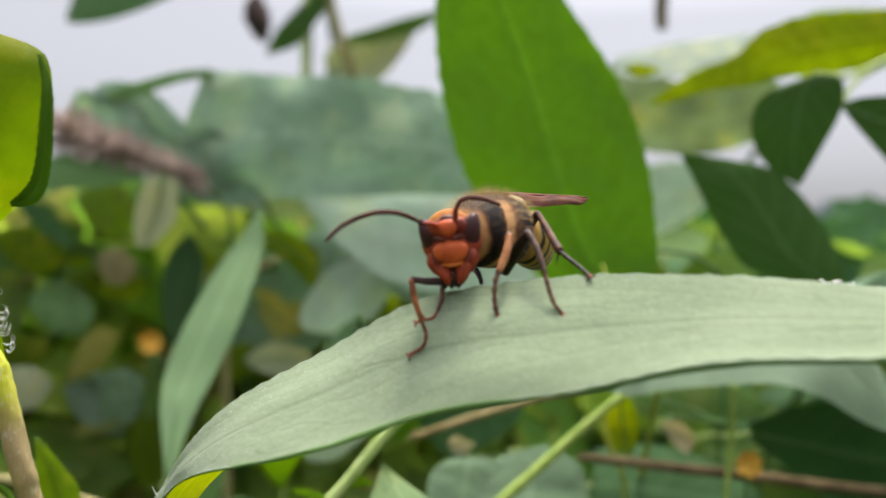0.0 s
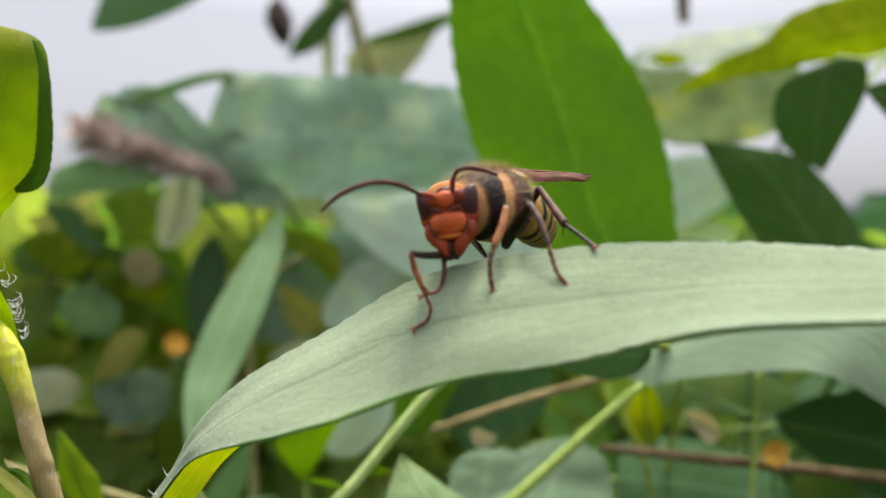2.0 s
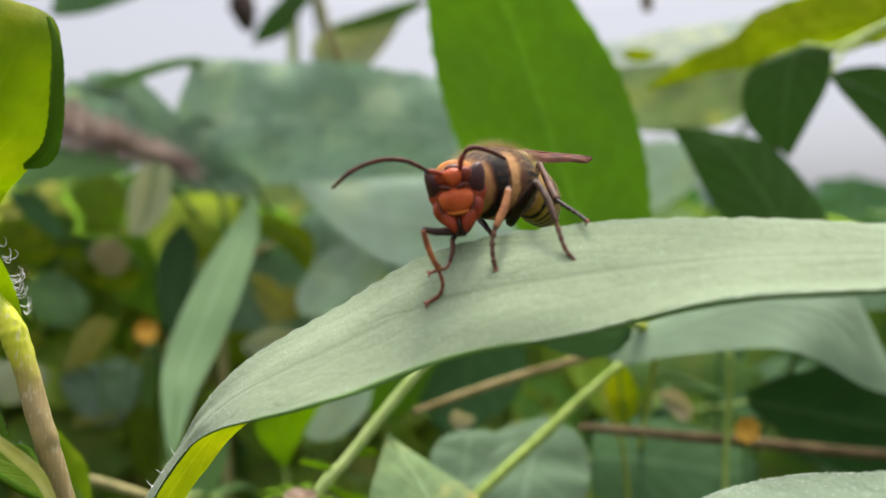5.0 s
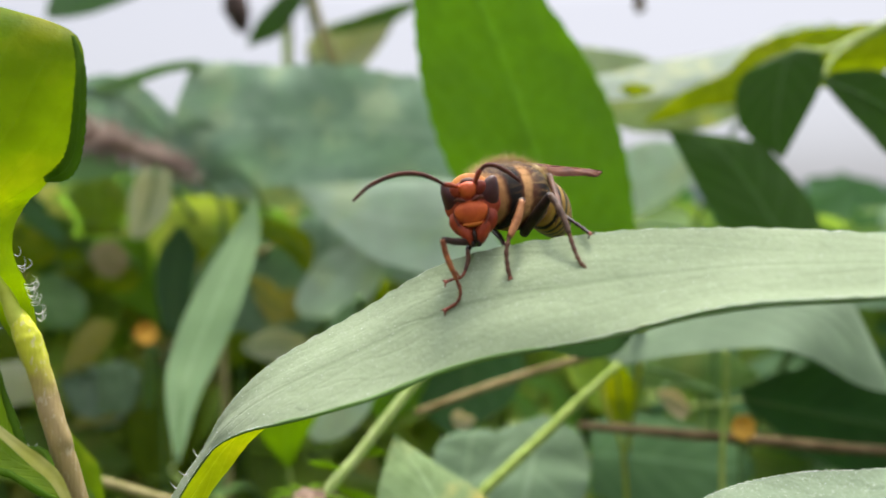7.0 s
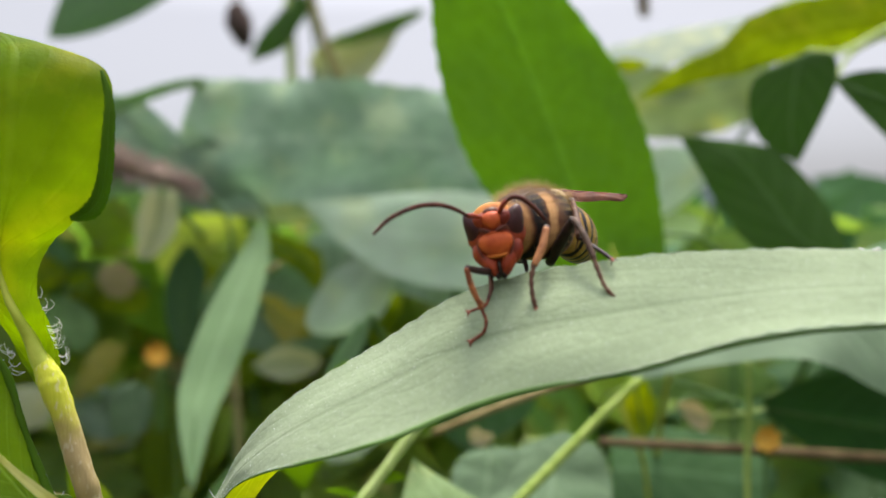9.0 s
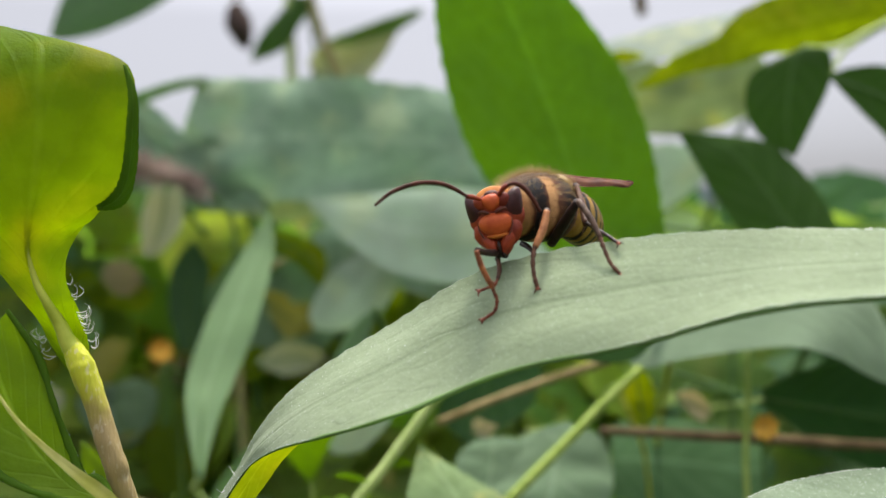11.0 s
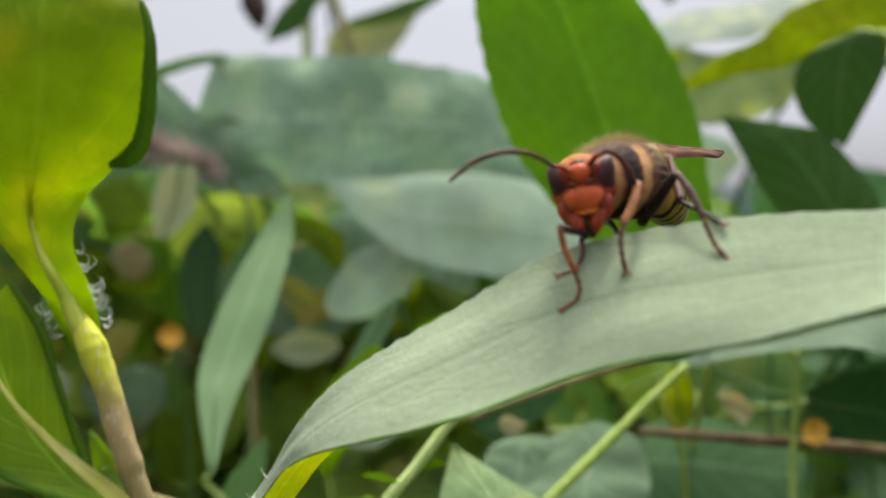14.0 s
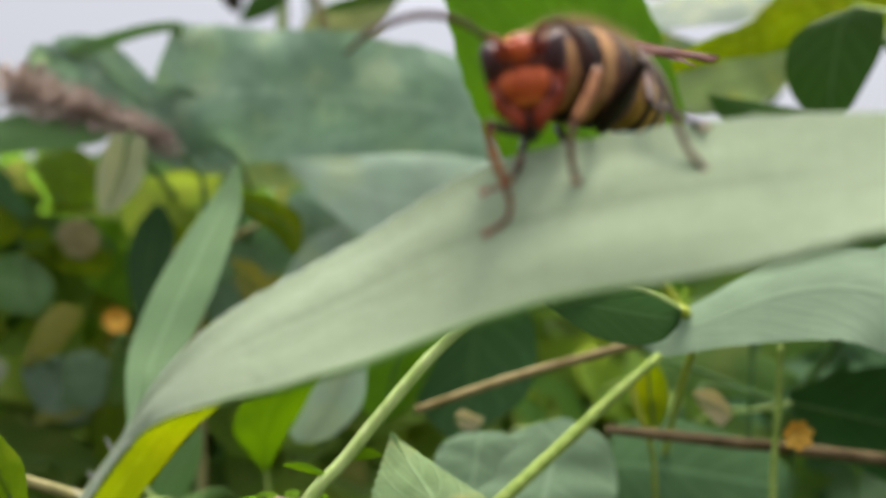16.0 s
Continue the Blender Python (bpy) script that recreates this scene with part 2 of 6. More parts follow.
SEPAL = plain_material("brown_sepal", (0.075, 0.048, 0.03), (0.23, 0.165, 0.12), 700, 0.85, spec=0.08)
STEM_TAN = plain_material("tan_green_stem", (0.17, 0.155, 0.06), (0.28, 0.25, 0.11), 420, 0.7, 0.0001, stretch=(1, 1, 0.25), spec=0.1)
TWIG_TAN = plain_material("tan_twig", (0.17, 0.13, 0.05), (0.29, 0.235, 0.11), 300, 0.75, spec=0.1)
# pale grey-green with the haze of distance mixed into the colour
FAR = plain_material("haze_toned_wood", (0.15, 0.20, 0.19), (0.21, 0.27, 0.26), 0.05, 1.0, 0.0)
WITHERED = leaf_material("pale_withered_leaf", (0.598, 0.529, 0.322), (0.759, 0.690, 0.460), (0.690, 0.621, 0.345), 0.45, 0.7, stains=0.3)
GREY_DULL = leaf_material("dull_grey_green_leaf", (0.108, 0.192, 0.102), (0.174, 0.258, 0.150), (0.240, 0.408, 0.144), 0.45, 0.65, 0.02)
RIM = leaf_material("crinkled_leaf_rim", (0.12, 0.21, 0.07), (0.19, 0.29, 0.12), (0.28, 0.46, 0.10), 0.45, 0.7, relief=0.0003)
# folded rims: a darker leaf green that holds the fold's shade in its colour
FOLD = leaf_material("shade_toned_leaf_rim", (0.06, 0.13, 0.01), (0.09, 0.17, 0.015), (0.20, 0.36, 0.006), 0.5, 0.6, gloss=0.05, relief=0.0003)
# copy of the downy leaf green, toned for shade in the second row
SECOND = leaf_material("shade_toned_grey_green_leaf", (0.20, 0.295, 0.175), (0.30, 0.395, 0.26), (0.36, 0.50, 0.20), 0.34, 0.7, 0.05, relief=0.0002, dark_veins=True, vein_tint=0.25, veins=11, cloud=0.3, vein_cut=0.8)
FRESH = leaf_material("lit_green_leaf", (0.09, 0.18, 0.010), (0.13, 0.23, 0.014), (0.44, 0.62, 0.008), 0.7, 0.6, gloss=0.05, stains=0.2, stain=(0.20, 0.26, 0.03))
LIME = leaf_material("lime_thicket_leaf", (0.082, 0.139, 0.009), (0.131, 0.194, 0.015), (0.344, 0.434, 0.007), 0.62, 0.6, stains=0.35, stain=(0.38, 0.34, 0.04), gloss=0.08, mottle=0.3)
OLIVE = leaf_material("olive_leaf", (0.22, 0.23, 0.06), (0.34, 0.33, 0.09), (0.50, 0.48, 0.09), 0.55, 0.7, stains=0.4, stain=(0.40, 0.36, 0.10))
LITTER = leaf_material("withered_leaf", (0.20, 0.17, 0.08), (0.36, 0.32, 0.16), (0.34, 0.30, 0.09), 0.35, 0.7, stains=0.5)
RIB_YELLOW = plain_material("pale_yellow_midrib", (0.50, 0.50, 0.10), (0.64, 0.62, 0.20), 500, 0.55)
TIP = leaf_material("yellow_green_underside", (0.22, 0.31, 0.02), (0.44, 0.46, 0.04), (0.62, 0.70, 0.02), 0.62, 0.65, stains=0.6, stain=(0.56, 0.50, 0.05), gloss=0.05, mottle=0.4)
STEM_DULL = plain_material("dull_lime_stem", (0.20, 0.29, 0.045), (0.30, 0.39, 0.09), 700, 0.6)
RIB = plain_material("green_leaf_rib", (0.06, 0.13, 0.03), (0.11, 0.20, 0.06), 400, 0.6)
NARROW = leaf_material("narrow_grey_green_leaf", (0.214, 0.341, 0.171), (0.306, 0.431, 0.232), (0.400, 0.608, 0.244), 0.5, 0.6, 0.05, vein_tint=0.7, glow_veins=0.6, veins=14, cloud=0.3)
HEART = leaf_material("broad_grey_green_leaf", (0.17, 0.275, 0.155), (0.26, 0.36, 0.22), (0.32, 0.50, 0.20), 0.45, 0.6, 0.05, vein_tint=0.6, veins=5, cloud=0.35, relief=0.0004)
# deep green for leaves behind others, their shade included in the colour
SHADE = leaf_material("deep_green_shade_leaf", (0.07, 0.155, 0.06), (0.105, 0.20, 0.085), (0.16, 0.33, 0.07), 0.42, 0.55, vein_tint=0.9, glow_veins=0.8, veins=7, gloss=0.1, cloud=0.3)
# near-black green: the shade on a leaf's underside is put into its colour
SHADE_DARK = leaf_material("underside_shade_leaf", (0.02, 0.055, 0.015), (0.04, 0.085, 0.022), (0.05, 0.12, 0.01), 0.3, 0.95, gloss=0.0)
DULL = leaf_material("dull_mottled_leaf", (0.32, 0.41, 0.26), (0.48, 0.56, 0.36), (0.62, 0.72, 0.40), 0.6, 0.6, stains=0.6, stain=(0.52, 0.50, 0.16), cloud=0.6, vein_tint=0.4)
THICK_MID = leaf_material("mid_green_leaf", (0.074, 0.148, 0.032), (0.123, 0.217, 0.054), (0.271, 0.434, 0.042), 0.5, 0.5, stains=0.3, stain=(0.24, 0.26, 0.06), cloud=0.4)
GREY_MID = leaf_material("mid_grey_green_leaf", (0.155, 0.270, 0.111), (0.240, 0.365, 0.164), (0.308, 0.539, 0.119), 0.45, 0.6, vein_tint=0.5)
# darker still: shade below broader leaves, carried by the leaf colour
DEEP = leaf_material("deep_shade_toned_leaf", (0.049, 0.116, 0.049), (0.082, 0.171, 0.070), (0.097, 0.242, 0.044), 0.3, 0.6, gloss=0.08, vein_tint=0.5, cloud=0.3)
PALE_LIT = leaf_material("pale_lit_leaf", (0.22, 0.29, 0.22), (0.31, 0.375, 0.285), (0.35, 0.46, 0.28), 0.5, 0.5, 0.15, stains=0.45, stain=(0.62, 0.62, 0.24), cloud=0.2)


def side_stem():
    """Tan below and yellow-green above the joint, with pale flecks and fine ribs."""
    m = Mat("side_stem", 0.6)
    m.b.inputs["Specular IOR Level"].default_value = 0.2
    sep = m.n.new("ShaderNodeSeparateXYZ")
    m.l.new(m.obj, sep.inputs[0])
    h = m.math("MULTIPLY_ADD", m.noise(350, 3), 0.004, sep.outputs[2])
    up = m.ramp(m.math("MULTIPLY_ADD", h, 110.0, -0.60), [(0.18, (0.33, 0.25, 0.115)), (0.34, (0.36, 0.30, 0.08)), (0.46, (0.46, 0.46, 0.04)), (0.75, (0.50, 0.54, 0.02))])
    flecks = m.ramp(m.noise(2600, 2, (1, 1, 0.4)), [(0.56, (0, 0, 0)), (0.68, (1, 1, 1))])
    col = m.mix(m.math("MULTIPLY", flecks, 0.5), up, (0.56, 0.50, 0.34))
    col = m.mix(m.math("MULTIPLY", m.noise(500, 4, (1, 1, 0.2)), 0.45), col, (0.15, 0.115, 0.045))
    m.colour(col)
    m.bump(m.noise(1500, 3, (1, 1, 0.15)), 0.0004)
    return m.m


STEM_SIDE = side_stem()
DRY = plain_material("dry_dark_bud", (0.03, 0.02, 0.018), (0.08, 0.05, 0.04), 200, 0.8)


def banded(name, stops, rough=0.45, blur=0.05, fine=2500, top=None, slant=0.0):
    """Colour bands along a body's own length, with a slight waver; top: the darker colour of its back."""
    m = Mat(name, rough)
    uv = m.n.new("ShaderNodeTexCoord").outputs["UV"]
    sep = m.n.new("ShaderNodeSeparateXYZ")
    m.l.new(uv, sep.inputs[0])
    u = m.math("MULTIPLY_ADD", m.math("SUBTRACT", m.noise(900, 4), 0.5), blur, sep.outputs[0])
    if slant:
        u = m.math("MULTIPLY_ADD", m.math("SINE", m.math("MULTIPLY", sep.outputs[1], 2 * math.pi)), -slant, u)
    c = m.ramp(u, stops)
    if top:
        back = m.ramp(m.math("ADD", m.math("ABSOLUTE", m.math("SUBTRACT", sep.outputs[1], 0.25)), m.math("MULTIPLY", m.noise(700, 2), 0.05)), [(0.10, (1, 1, 1)), (0.15, (0, 0, 0))])
        middle = m.ramp(sep.outputs[0], [(0.12, (0, 0, 0)), (0.18, (1, 1, 1)), (0.62, (1, 1, 1)), (0.70, (0, 0, 0))])
        c = m.mix(m.math("MULTIPLY", back, middle), c, top)
    m.colour(m.mix(m.math("MULTIPLY", m.noise(fine, 3), 0.5), c, (0.55, 0.42, 0.32), "MULTIPLY"))
    m.b.inputs["Specular IOR Level"].default_value = 0.2
    m.bump(m.noise(fine, 3), 0.00004)
    return m.m


INK, TAN, GOLD, RUST = (0.008, 0.006, 0.005), (0.52, 0.29, 0.115), (0.54, 0.28, 0.035), (0.095, 0.032, 0.011)
THORAX = banded("banded_thorax", [(0.0, GOLD), (0.06, GOLD), (0.085, TAN), (0.145, TAN), (0.185, RUST), (0.21, INK), (0.295, INK), (0.325, RUST), (0.345, TAN), (0.40, TAN), (0.44, RUST), (0.56, INK), (0.70, INK), (0.75, RUST), (0.84, RUST), (0.90, GOLD), (1.0, GOLD)], 0.6, 0.075, top=(0.060, 0.030, 0.016), slant=0.035)
STRAW = (0.34, 0.205, 0.038)
STRIPES = [(0.0, RUST), (0.02, STRAW)]
for k in range(7):
    STRIPES += [(0.13 + 0.108 * k, STRAW), (0.17 + 0.108 * k, STRAW), (0.186 + 0.108 * k, INK), (0.214 + 0.108 * k, INK)]
ABDOMEN = banded("striped_abdomen", STRIPES + [(0.92, GOLD), (1.0, GOLD)], 0.4)
FACE = plain_material("orange_red_cuticle", (0.14, 0.018, 0.008), (0.30, 0.046, 0.012), 600, 0.5, 0.00010, spec=0.25)
CLYPEUS = plain_material("orange_clypeus", (0.36, 0.055, 0.012), (0.50, 0.095, 0.018), 900, 0.5, 0.00008, spec=0.25)
VERTEX = plain_material("amber_crown", (0.26, 0.085, 0.018), (0.46, 0.19, 0.045), 700, 0.65, spec=0.15)
OCELLI = plain_material("dark_crown_patch", (0.05, 0.014, 0.008), (0.12, 0.03, 0.014), 900, 0.5, spec=0.25)
EYE = plain_material("dark_red_eye", (0.026, 0.007, 0.006), (0.052, 0.012, 0.010), 1500, 0.42, 0.00001, 0.0)
JAW = plain_material("rust_mandible", (0.16, 0.022, 0.008), (0.30, 0.045, 0.012), 900, 0.5, 0.00008, spec=0.25)
JAW_TIP = plain_material("black_mandible_tip", (0.010, 0.006, 0.005), (0.03, 0.015, 0.01), 900, 0.35)
YELLOW_LIP = plain_material("yellow_lip", (0.40, 0.09, 0.015), (0.50, 0.15, 0.02), 900, 0.5, spec=0.2)
FEELER = plain_material("dark_red_antenna", (0.045, 0.014, 0.010), (0.10, 0.03, 0.018), 1200, 0.6, spec=0.15)
LIMB_DARK = plain_material("dark_brown_leg", (0.012, 0.007, 0.006), (0.035, 0.016, 0.012), 1200, 0.45, spec=0.25)
LIMB_RED = plain_material("red_brown_leg", (0.09, 0.026, 0.014), (0.21, 0.062, 0.030), 1200, 0.5, spec=0.2)
LIMB_ORANGE = plain_material("orange_brown_leg", (0.16, 0.050, 0.022), (0.36, 0.125, 0.045), 1200, 0.5, spec=0.2)
LIMB_TAN = plain_material("tan_leg", (0.24, 0.090, 0.036), (0.42, 0.185, 0.075), 1200, 0.5, spec=0.2)
LIMB_GREY = plain_material("grey_brown_leg", (0.036, 0.020, 0.013), (0.095, 0.055, 0.034), 1200, 0.5, spec=0.2)
LIMB_BROWN = plain_material("brown_leg", (0.050, 0.022, 0.012), (0.11, 0.050, 0.026), 1200, 0.55, spec=0.2)
TOE = plain_material("reddish_foot_pad", (0.24, 0.07, 0.045), (0.40, 0.14, 0.09), 1200, 0.6)
WING = plain_material("amber_brown_wing", (0.050, 0.017, 0.009), (0.115, 0.042, 0.020), 600, 0.55, 0.00004, spec=0.1, stretch=(1, 0.2, 1))
CREAM = plain_material("pale_cream_cuticle", (0.55, 0.44, 0.24), (0.72, 0.60, 0.36), 900, 0.6, spec=0.15)
FUZZ = plain_material("golden_fuzz", (0.42, 0.29, 0.12), (0.60, 0.45, 0.22), 600, 0.8, spec=0.1)
FUZZ_DARK = plain_material("brown_fuzz", (0.11, 0.058, 0.022), (0.22, 0.125, 0.05), 600, 0.8, spec=0.1)


# ---------------------------------------------------------------- building helpers
def V(p):
    """Millimetres from the leaf's place to metres in the world."""
    return Vector((p[0] * MM, p[1] * MM, p[2] * MM + LIFT))


def spline(points, t):
    """A smooth run through the points, t from 0 to 1."""
    p = [np.array(q, float) for q in points]
    if len(p) == 2:
        return p[0] + (p[1] - p[0]) * t
    p = [2 * p[0] - p[1]] + p + [2 * p[-1] - p[-2]]
    n = len(p) - 3
    k = min(int(t * n), n - 1)
    u = t * n - k
    a, b, c, d = p[k : k + 4]
    return 0.5 * (2 * b + (c - a) * u + (2 * a - 5 * b + 4 * c - d) * u * u + (3 * b - a - 3 * c + d) * u**3)


def run_line(points, t):
    """A run through unevenly spaced points that never swings past them."""
    p = [np.array(q, float) for q in points]
    n = len(p) - 1
    if n == 1:
        return p[0] + (p[1] - p[0]) * t
    k = min(int(t * n), n - 1)
    u = t * n - k
    ln = [max(1e-6, float(np.linalg.norm(p[i + 1] - p[i]))) for i in range(n)]

    def slope(i):
        if i == 0:
            return (p[1] - p[0]) / ln[0], ln[0]
        if i == n:
            return (p[n] - p[n - 1]) / ln[-1], ln[-1]
        d = (p[i] - p[i - 1]) / ln[i - 1] + (p[i + 1] - p[i]) / ln[i]
        return d / max(1e-6, float(np.linalg.norm(d))), min(ln[i - 1], ln[i])

    (a, la), (b, lb) = slope(k), slope(k + 1)
    a, b = a * min(la, ln[k]), b * min(lb, ln[k])
    return (2 * u**3 - 3 * u * u + 1) * p[k] + (u**3 - 2 * u * u + u) * a + (3 * u * u - 2 * u**3) * p[k + 1] + (u**3 - u * u) * b


def part(name, data, material, parent=None, label=""):
    if isinstance(data, bmesh.types.BMesh):
        me = bpy.data.meshes.new(name)
        data.to_mesh(me)
        data.free()
        data = me
    for p in data.polygons:
        p.use_smooth = True
    if material is not None and not data.materials:
        data.materials.append(material)
    ob = new(name, data)
    if parent is not None:
        ob.parent = parent
    if label:
        ob["label"] = label
    return ob


def thing(name, at, label, category, group="", kind=""):
    """An empty at the thing's base, in the world's millimetres."""
    ob = new(name)
    ob.empty_display_size = 0.005
    ob.location = V(at)
    ob["base"] = [float(c) for c in V(at)]
    return tagged(ob, label, category, group, kind)


def base_of(ob):
    while ob is not None and "base" not in ob.keys():
        ob = ob.parent
    return Vector(ob["base"]) if ob is not None else Vector((0, 0, 0))


def blade_mesh(stations, base, along=40, across=10, bulge=0.12, fold=0.0, wave=0.02, teeth=0.0, tooth_count=30, thick=0.25, seed=1):
    """A leaf blade through stations of centre and half-width, rounded across, with wavy and toothed rims, closed to a real thickness."""
    rnd = random.Random(seed)
    off = rnd.uniform(0, 50)
    grid, normals = [], []
    for i in range(along + 1):
        t = i / along
        s = spline(stations, t)
        s2 = spline(stations, min(1, t + 0.01)) - spline(stations, max(0, t - 0.01))
        c, h = Vector(s[:3]), Vector(s[3:])
        n = h.cross(Vector(s2[:3]))
        n = n.normalized() if n.length > 1e-9 else Vector((0, 0, 1))
        if (n.dot(normals[-1]) if normals else n.z) < 0:
            n = -n
        normals.append(n)
        row = []
        for j in range(across + 1):
            u = 2 * j / across - 1
            edge = 1 + (teeth * (abs(((t * tooth_count) % 1) - 0.5) * 2 - 0.5) * (0.7 + 0.6 * noise.noise((t * 31, u * 3, off))) if abs(u) > 0.99 else 0)
            hl = h.length
            p = c + h * u * edge + n * (hl * bulge * (1 - u * u) - fold * hl * (1 - abs(u)))
            p += n * hl * wave * 2 * noise.noise((t * 7 + off, u * 1.6, 0.5)) * (0.4 + abs(u))
            row.append(p)
        grid.append(row)
    bm = bmesh.new()
    lay = bm.loops.layers.uv.new("UVMap")
    top = [[bm.verts.new(V(p) - base) for p in row] for row in grid]
    layers = [top]
    rim = set(top[0]) | set(top[-1]) | {r[0] for r in top} | {r[-1] for r in top}
    if thick:
        low = []
        for i in range(along + 1):
            row = []
            for j in range(across + 1):
                if i in (0, along) or j in (0, across):
                    row.append(top[i][j])
                else:
                    u = 2 * j / across - 1
                    row.append(bm.verts.new(V(grid[i][j] - normals[i] * thick * (1 - u**6)) - base))
            low.append(row)
        layers.append(low)
    for k, vs in enumerate(layers):
        for i in range(along):
            for j in range(across):
                ring = ((i, j), (i + 1, j), (i + 1, j + 1), (i, j + 1))
                ring = ring[::-1] if k else ring
                f = bm.faces.new([vs[a][b] for a, b in ring])
                for lp, (a, b) in zip(f.loops, ring):
                    lp[lay].uv = (a / along, b / across)
    for e in bm.edges:
        e.smooth = not (e.verts[0] in rim and e.verts[1] in rim)
    return bm


def tube_mesh(points, radii, base, rings=24, sides=10, rough=0.0, seed=1, ends=True):
    """A rounded stem through points, with radii that run along it."""
    bm = bmesh.new()
    prev, up = None, Vector((0.3, -0.2, 1))
    off = seed * 7.3
    for i in range(rings + 1):
        t = i / rings
        c = Vector(run_line(points, t))
        d = Vector(run_line(points, min(1, t + 0.01)) - run_line(points, max(0, t - 0.01))).normalized()
        x = d.cross(up)
        x = x.normalized() if x.length > 1e-3 else d.orthogonal().normalized()
        up = x.cross(d).normalized()
        r = float(spline([(q,) for q in radii], t)[0])
        ring = []
        for k in range(sides):
            a = 2 * math.pi * k / sides
            rr = r * (1 + rough * noise.noise((t * 20 + off, math.cos(a), math.sin(a))))
            ring.append(bm.verts.new(V(c + x * math.cos(a) * rr + up * math.sin(a) * rr) - base))
        if prev:
            for k in range(sides):
                bm.faces.new((prev[k], prev[(k + 1) % sides], ring[(k + 1) % sides], ring[k]))
        elif ends:
            bm.faces.new(ring[::-1])
        prev = ring
    if ends:
        bm.faces.new(prev)
    return bm


def leaf(name, stations, material, label, category="leaf", group="", midrib=None, stalk=None, stalk_r=0.6, stalk_material=None, rib=None, under=0.0, stalk_from=None, **shape):
    """A leaf with its blade, the midrib under it and its stalk, which runs down to the ground."""
    first = Vector(stations[0][:3])
    root = thing(name, first, label, category, group)
    base = base_of(root)
    part("blade", blade_mesh(stations, base, **shape), material, root)
    if midrib is not None:
        line = []
        for k, s in enumerate(stations):
            q = stations[min(k + 1, len(stations) - 1)], stations[max(k - 1, 0)]
            n = Vector(s[3:]).cross(Vector(q[0][:3]) - Vector(q[1][:3]))
            n = n.normalized() if n.length > 1e-6 else Vector((0, 0, 1))
            line.append(Vector(s[:3]) - (n if n.z > 0 else -n) * (under + shape.get("fold", 0) * Vector(s[3:]).length) * 1.0)
        part("midrib", tube_mesh(line, [0.5 * midrib, 0.4 * midrib, 0.14 * midrib], base, 30, 6), rib or RIB, root)
    foot = Vector((first.x * 1.15, first.y + (180 if stalk is None else 60), -800))
    run = [first if stalk_from is None else Vector(stalk_from)] + [Vector(p) for p in (stalk or [(first.x * 1.1, first.y + 90, first.z - 25), (first.x * 1.15, first.y + 160, first.z - 90)])] + [foot]
    part("stalk", tube_mesh(run, [stalk_r * 0.7, stalk_r, stalk_r, stalk_r * 1.6], base, 30, 8), stalk_material or STEM_GREEN, root)
    return root


def stem(name, points, radii, material, label, category="plant", group="", **k):
    root = thing(name, points[-1], label, category, group)
    part("stalk", tube_mesh(points, radii, base_of(root), **k), material, root)
    return root


def down_mesh(blade, count, size, seed=1, rim=0.85):
    """Tiny pale tufts of down on a blade, most of them on its rims."""
    rnd = random.Random(seed)
    me = blade.data
    rims = [e for e in me.edges if e.use_edge_sharp]
    ups = [p for p in me.polygons if p.normal.z > 0.1]
    weights = [(me.vertices[e.vertices[0]].co - me.vertices[e.vertices[1]].co).length for e in rims]
    bm = bmesh.new()
    for e, p in zip(rnd.choices(rims, weights, k=count), rnd.choices(ups, k=count)):
        if rnd.random() < rim:
            q = me.vertices[e.vertices[0]].co.lerp(me.vertices[e.vertices[1]].co, rnd.random())
        else:
            k = [rnd.random() for _ in p.vertices]
            q = sum((me.vertices[i].co * w for i, w in zip(p.vertices, k)), Vector()) / sum(k)
        r = size * MM * rnd.uniform(0.5, 1.3)
        ends = [bm.verts.new(q + Vector(o) * r) for o in ((1, 0, 0), (0, 1, 0), (-1, 0, 0), (0, -1, 0))]
        tip, foot = bm.verts.new(q + Vector((rnd.gauss(0, 0.4), rnd.gauss(0, 0.4), 1.8)) * r), bm.verts.new(q - Vector((0, 0, r)))
        for k in range(4):
            bm.faces.new((ends[k], ends[(k + 1) % 4], tip))
            bm.faces.new((ends[(k + 1) % 4], ends[k], foot))
    return bm


def blade_of(ob):
    return next(c for c in ob.children if c.name.split(".")[0] == "blade")


# ---------------------------------------------------------------- ground and distance
def ground():
    bm = bmesh.new()
    rnd = random.Random(3)
    xs = [-4000, -400, -60, -15, -5, -2, -1, -0.5, 0, 0.5, 1, 2, 5, 15, 60, 400, 4000]
    grid = [[bm.verts.new((x, y, rnd.uniform(-0.01, 0.01) if abs(x) < 4 and abs(y) < 4 else 0)) for y in xs] for x in xs]
    for i in range(len(xs) - 1):
        for j in range(len(xs) - 1):
            bm.faces.new((grid[i][j], grid[i + 1][j], grid[i + 1][j + 1], grid[i][j + 1]))
    tagged(part("ground", bm, SOIL), "dark bare soil under the plants", "ground", kind="structure")


ground()

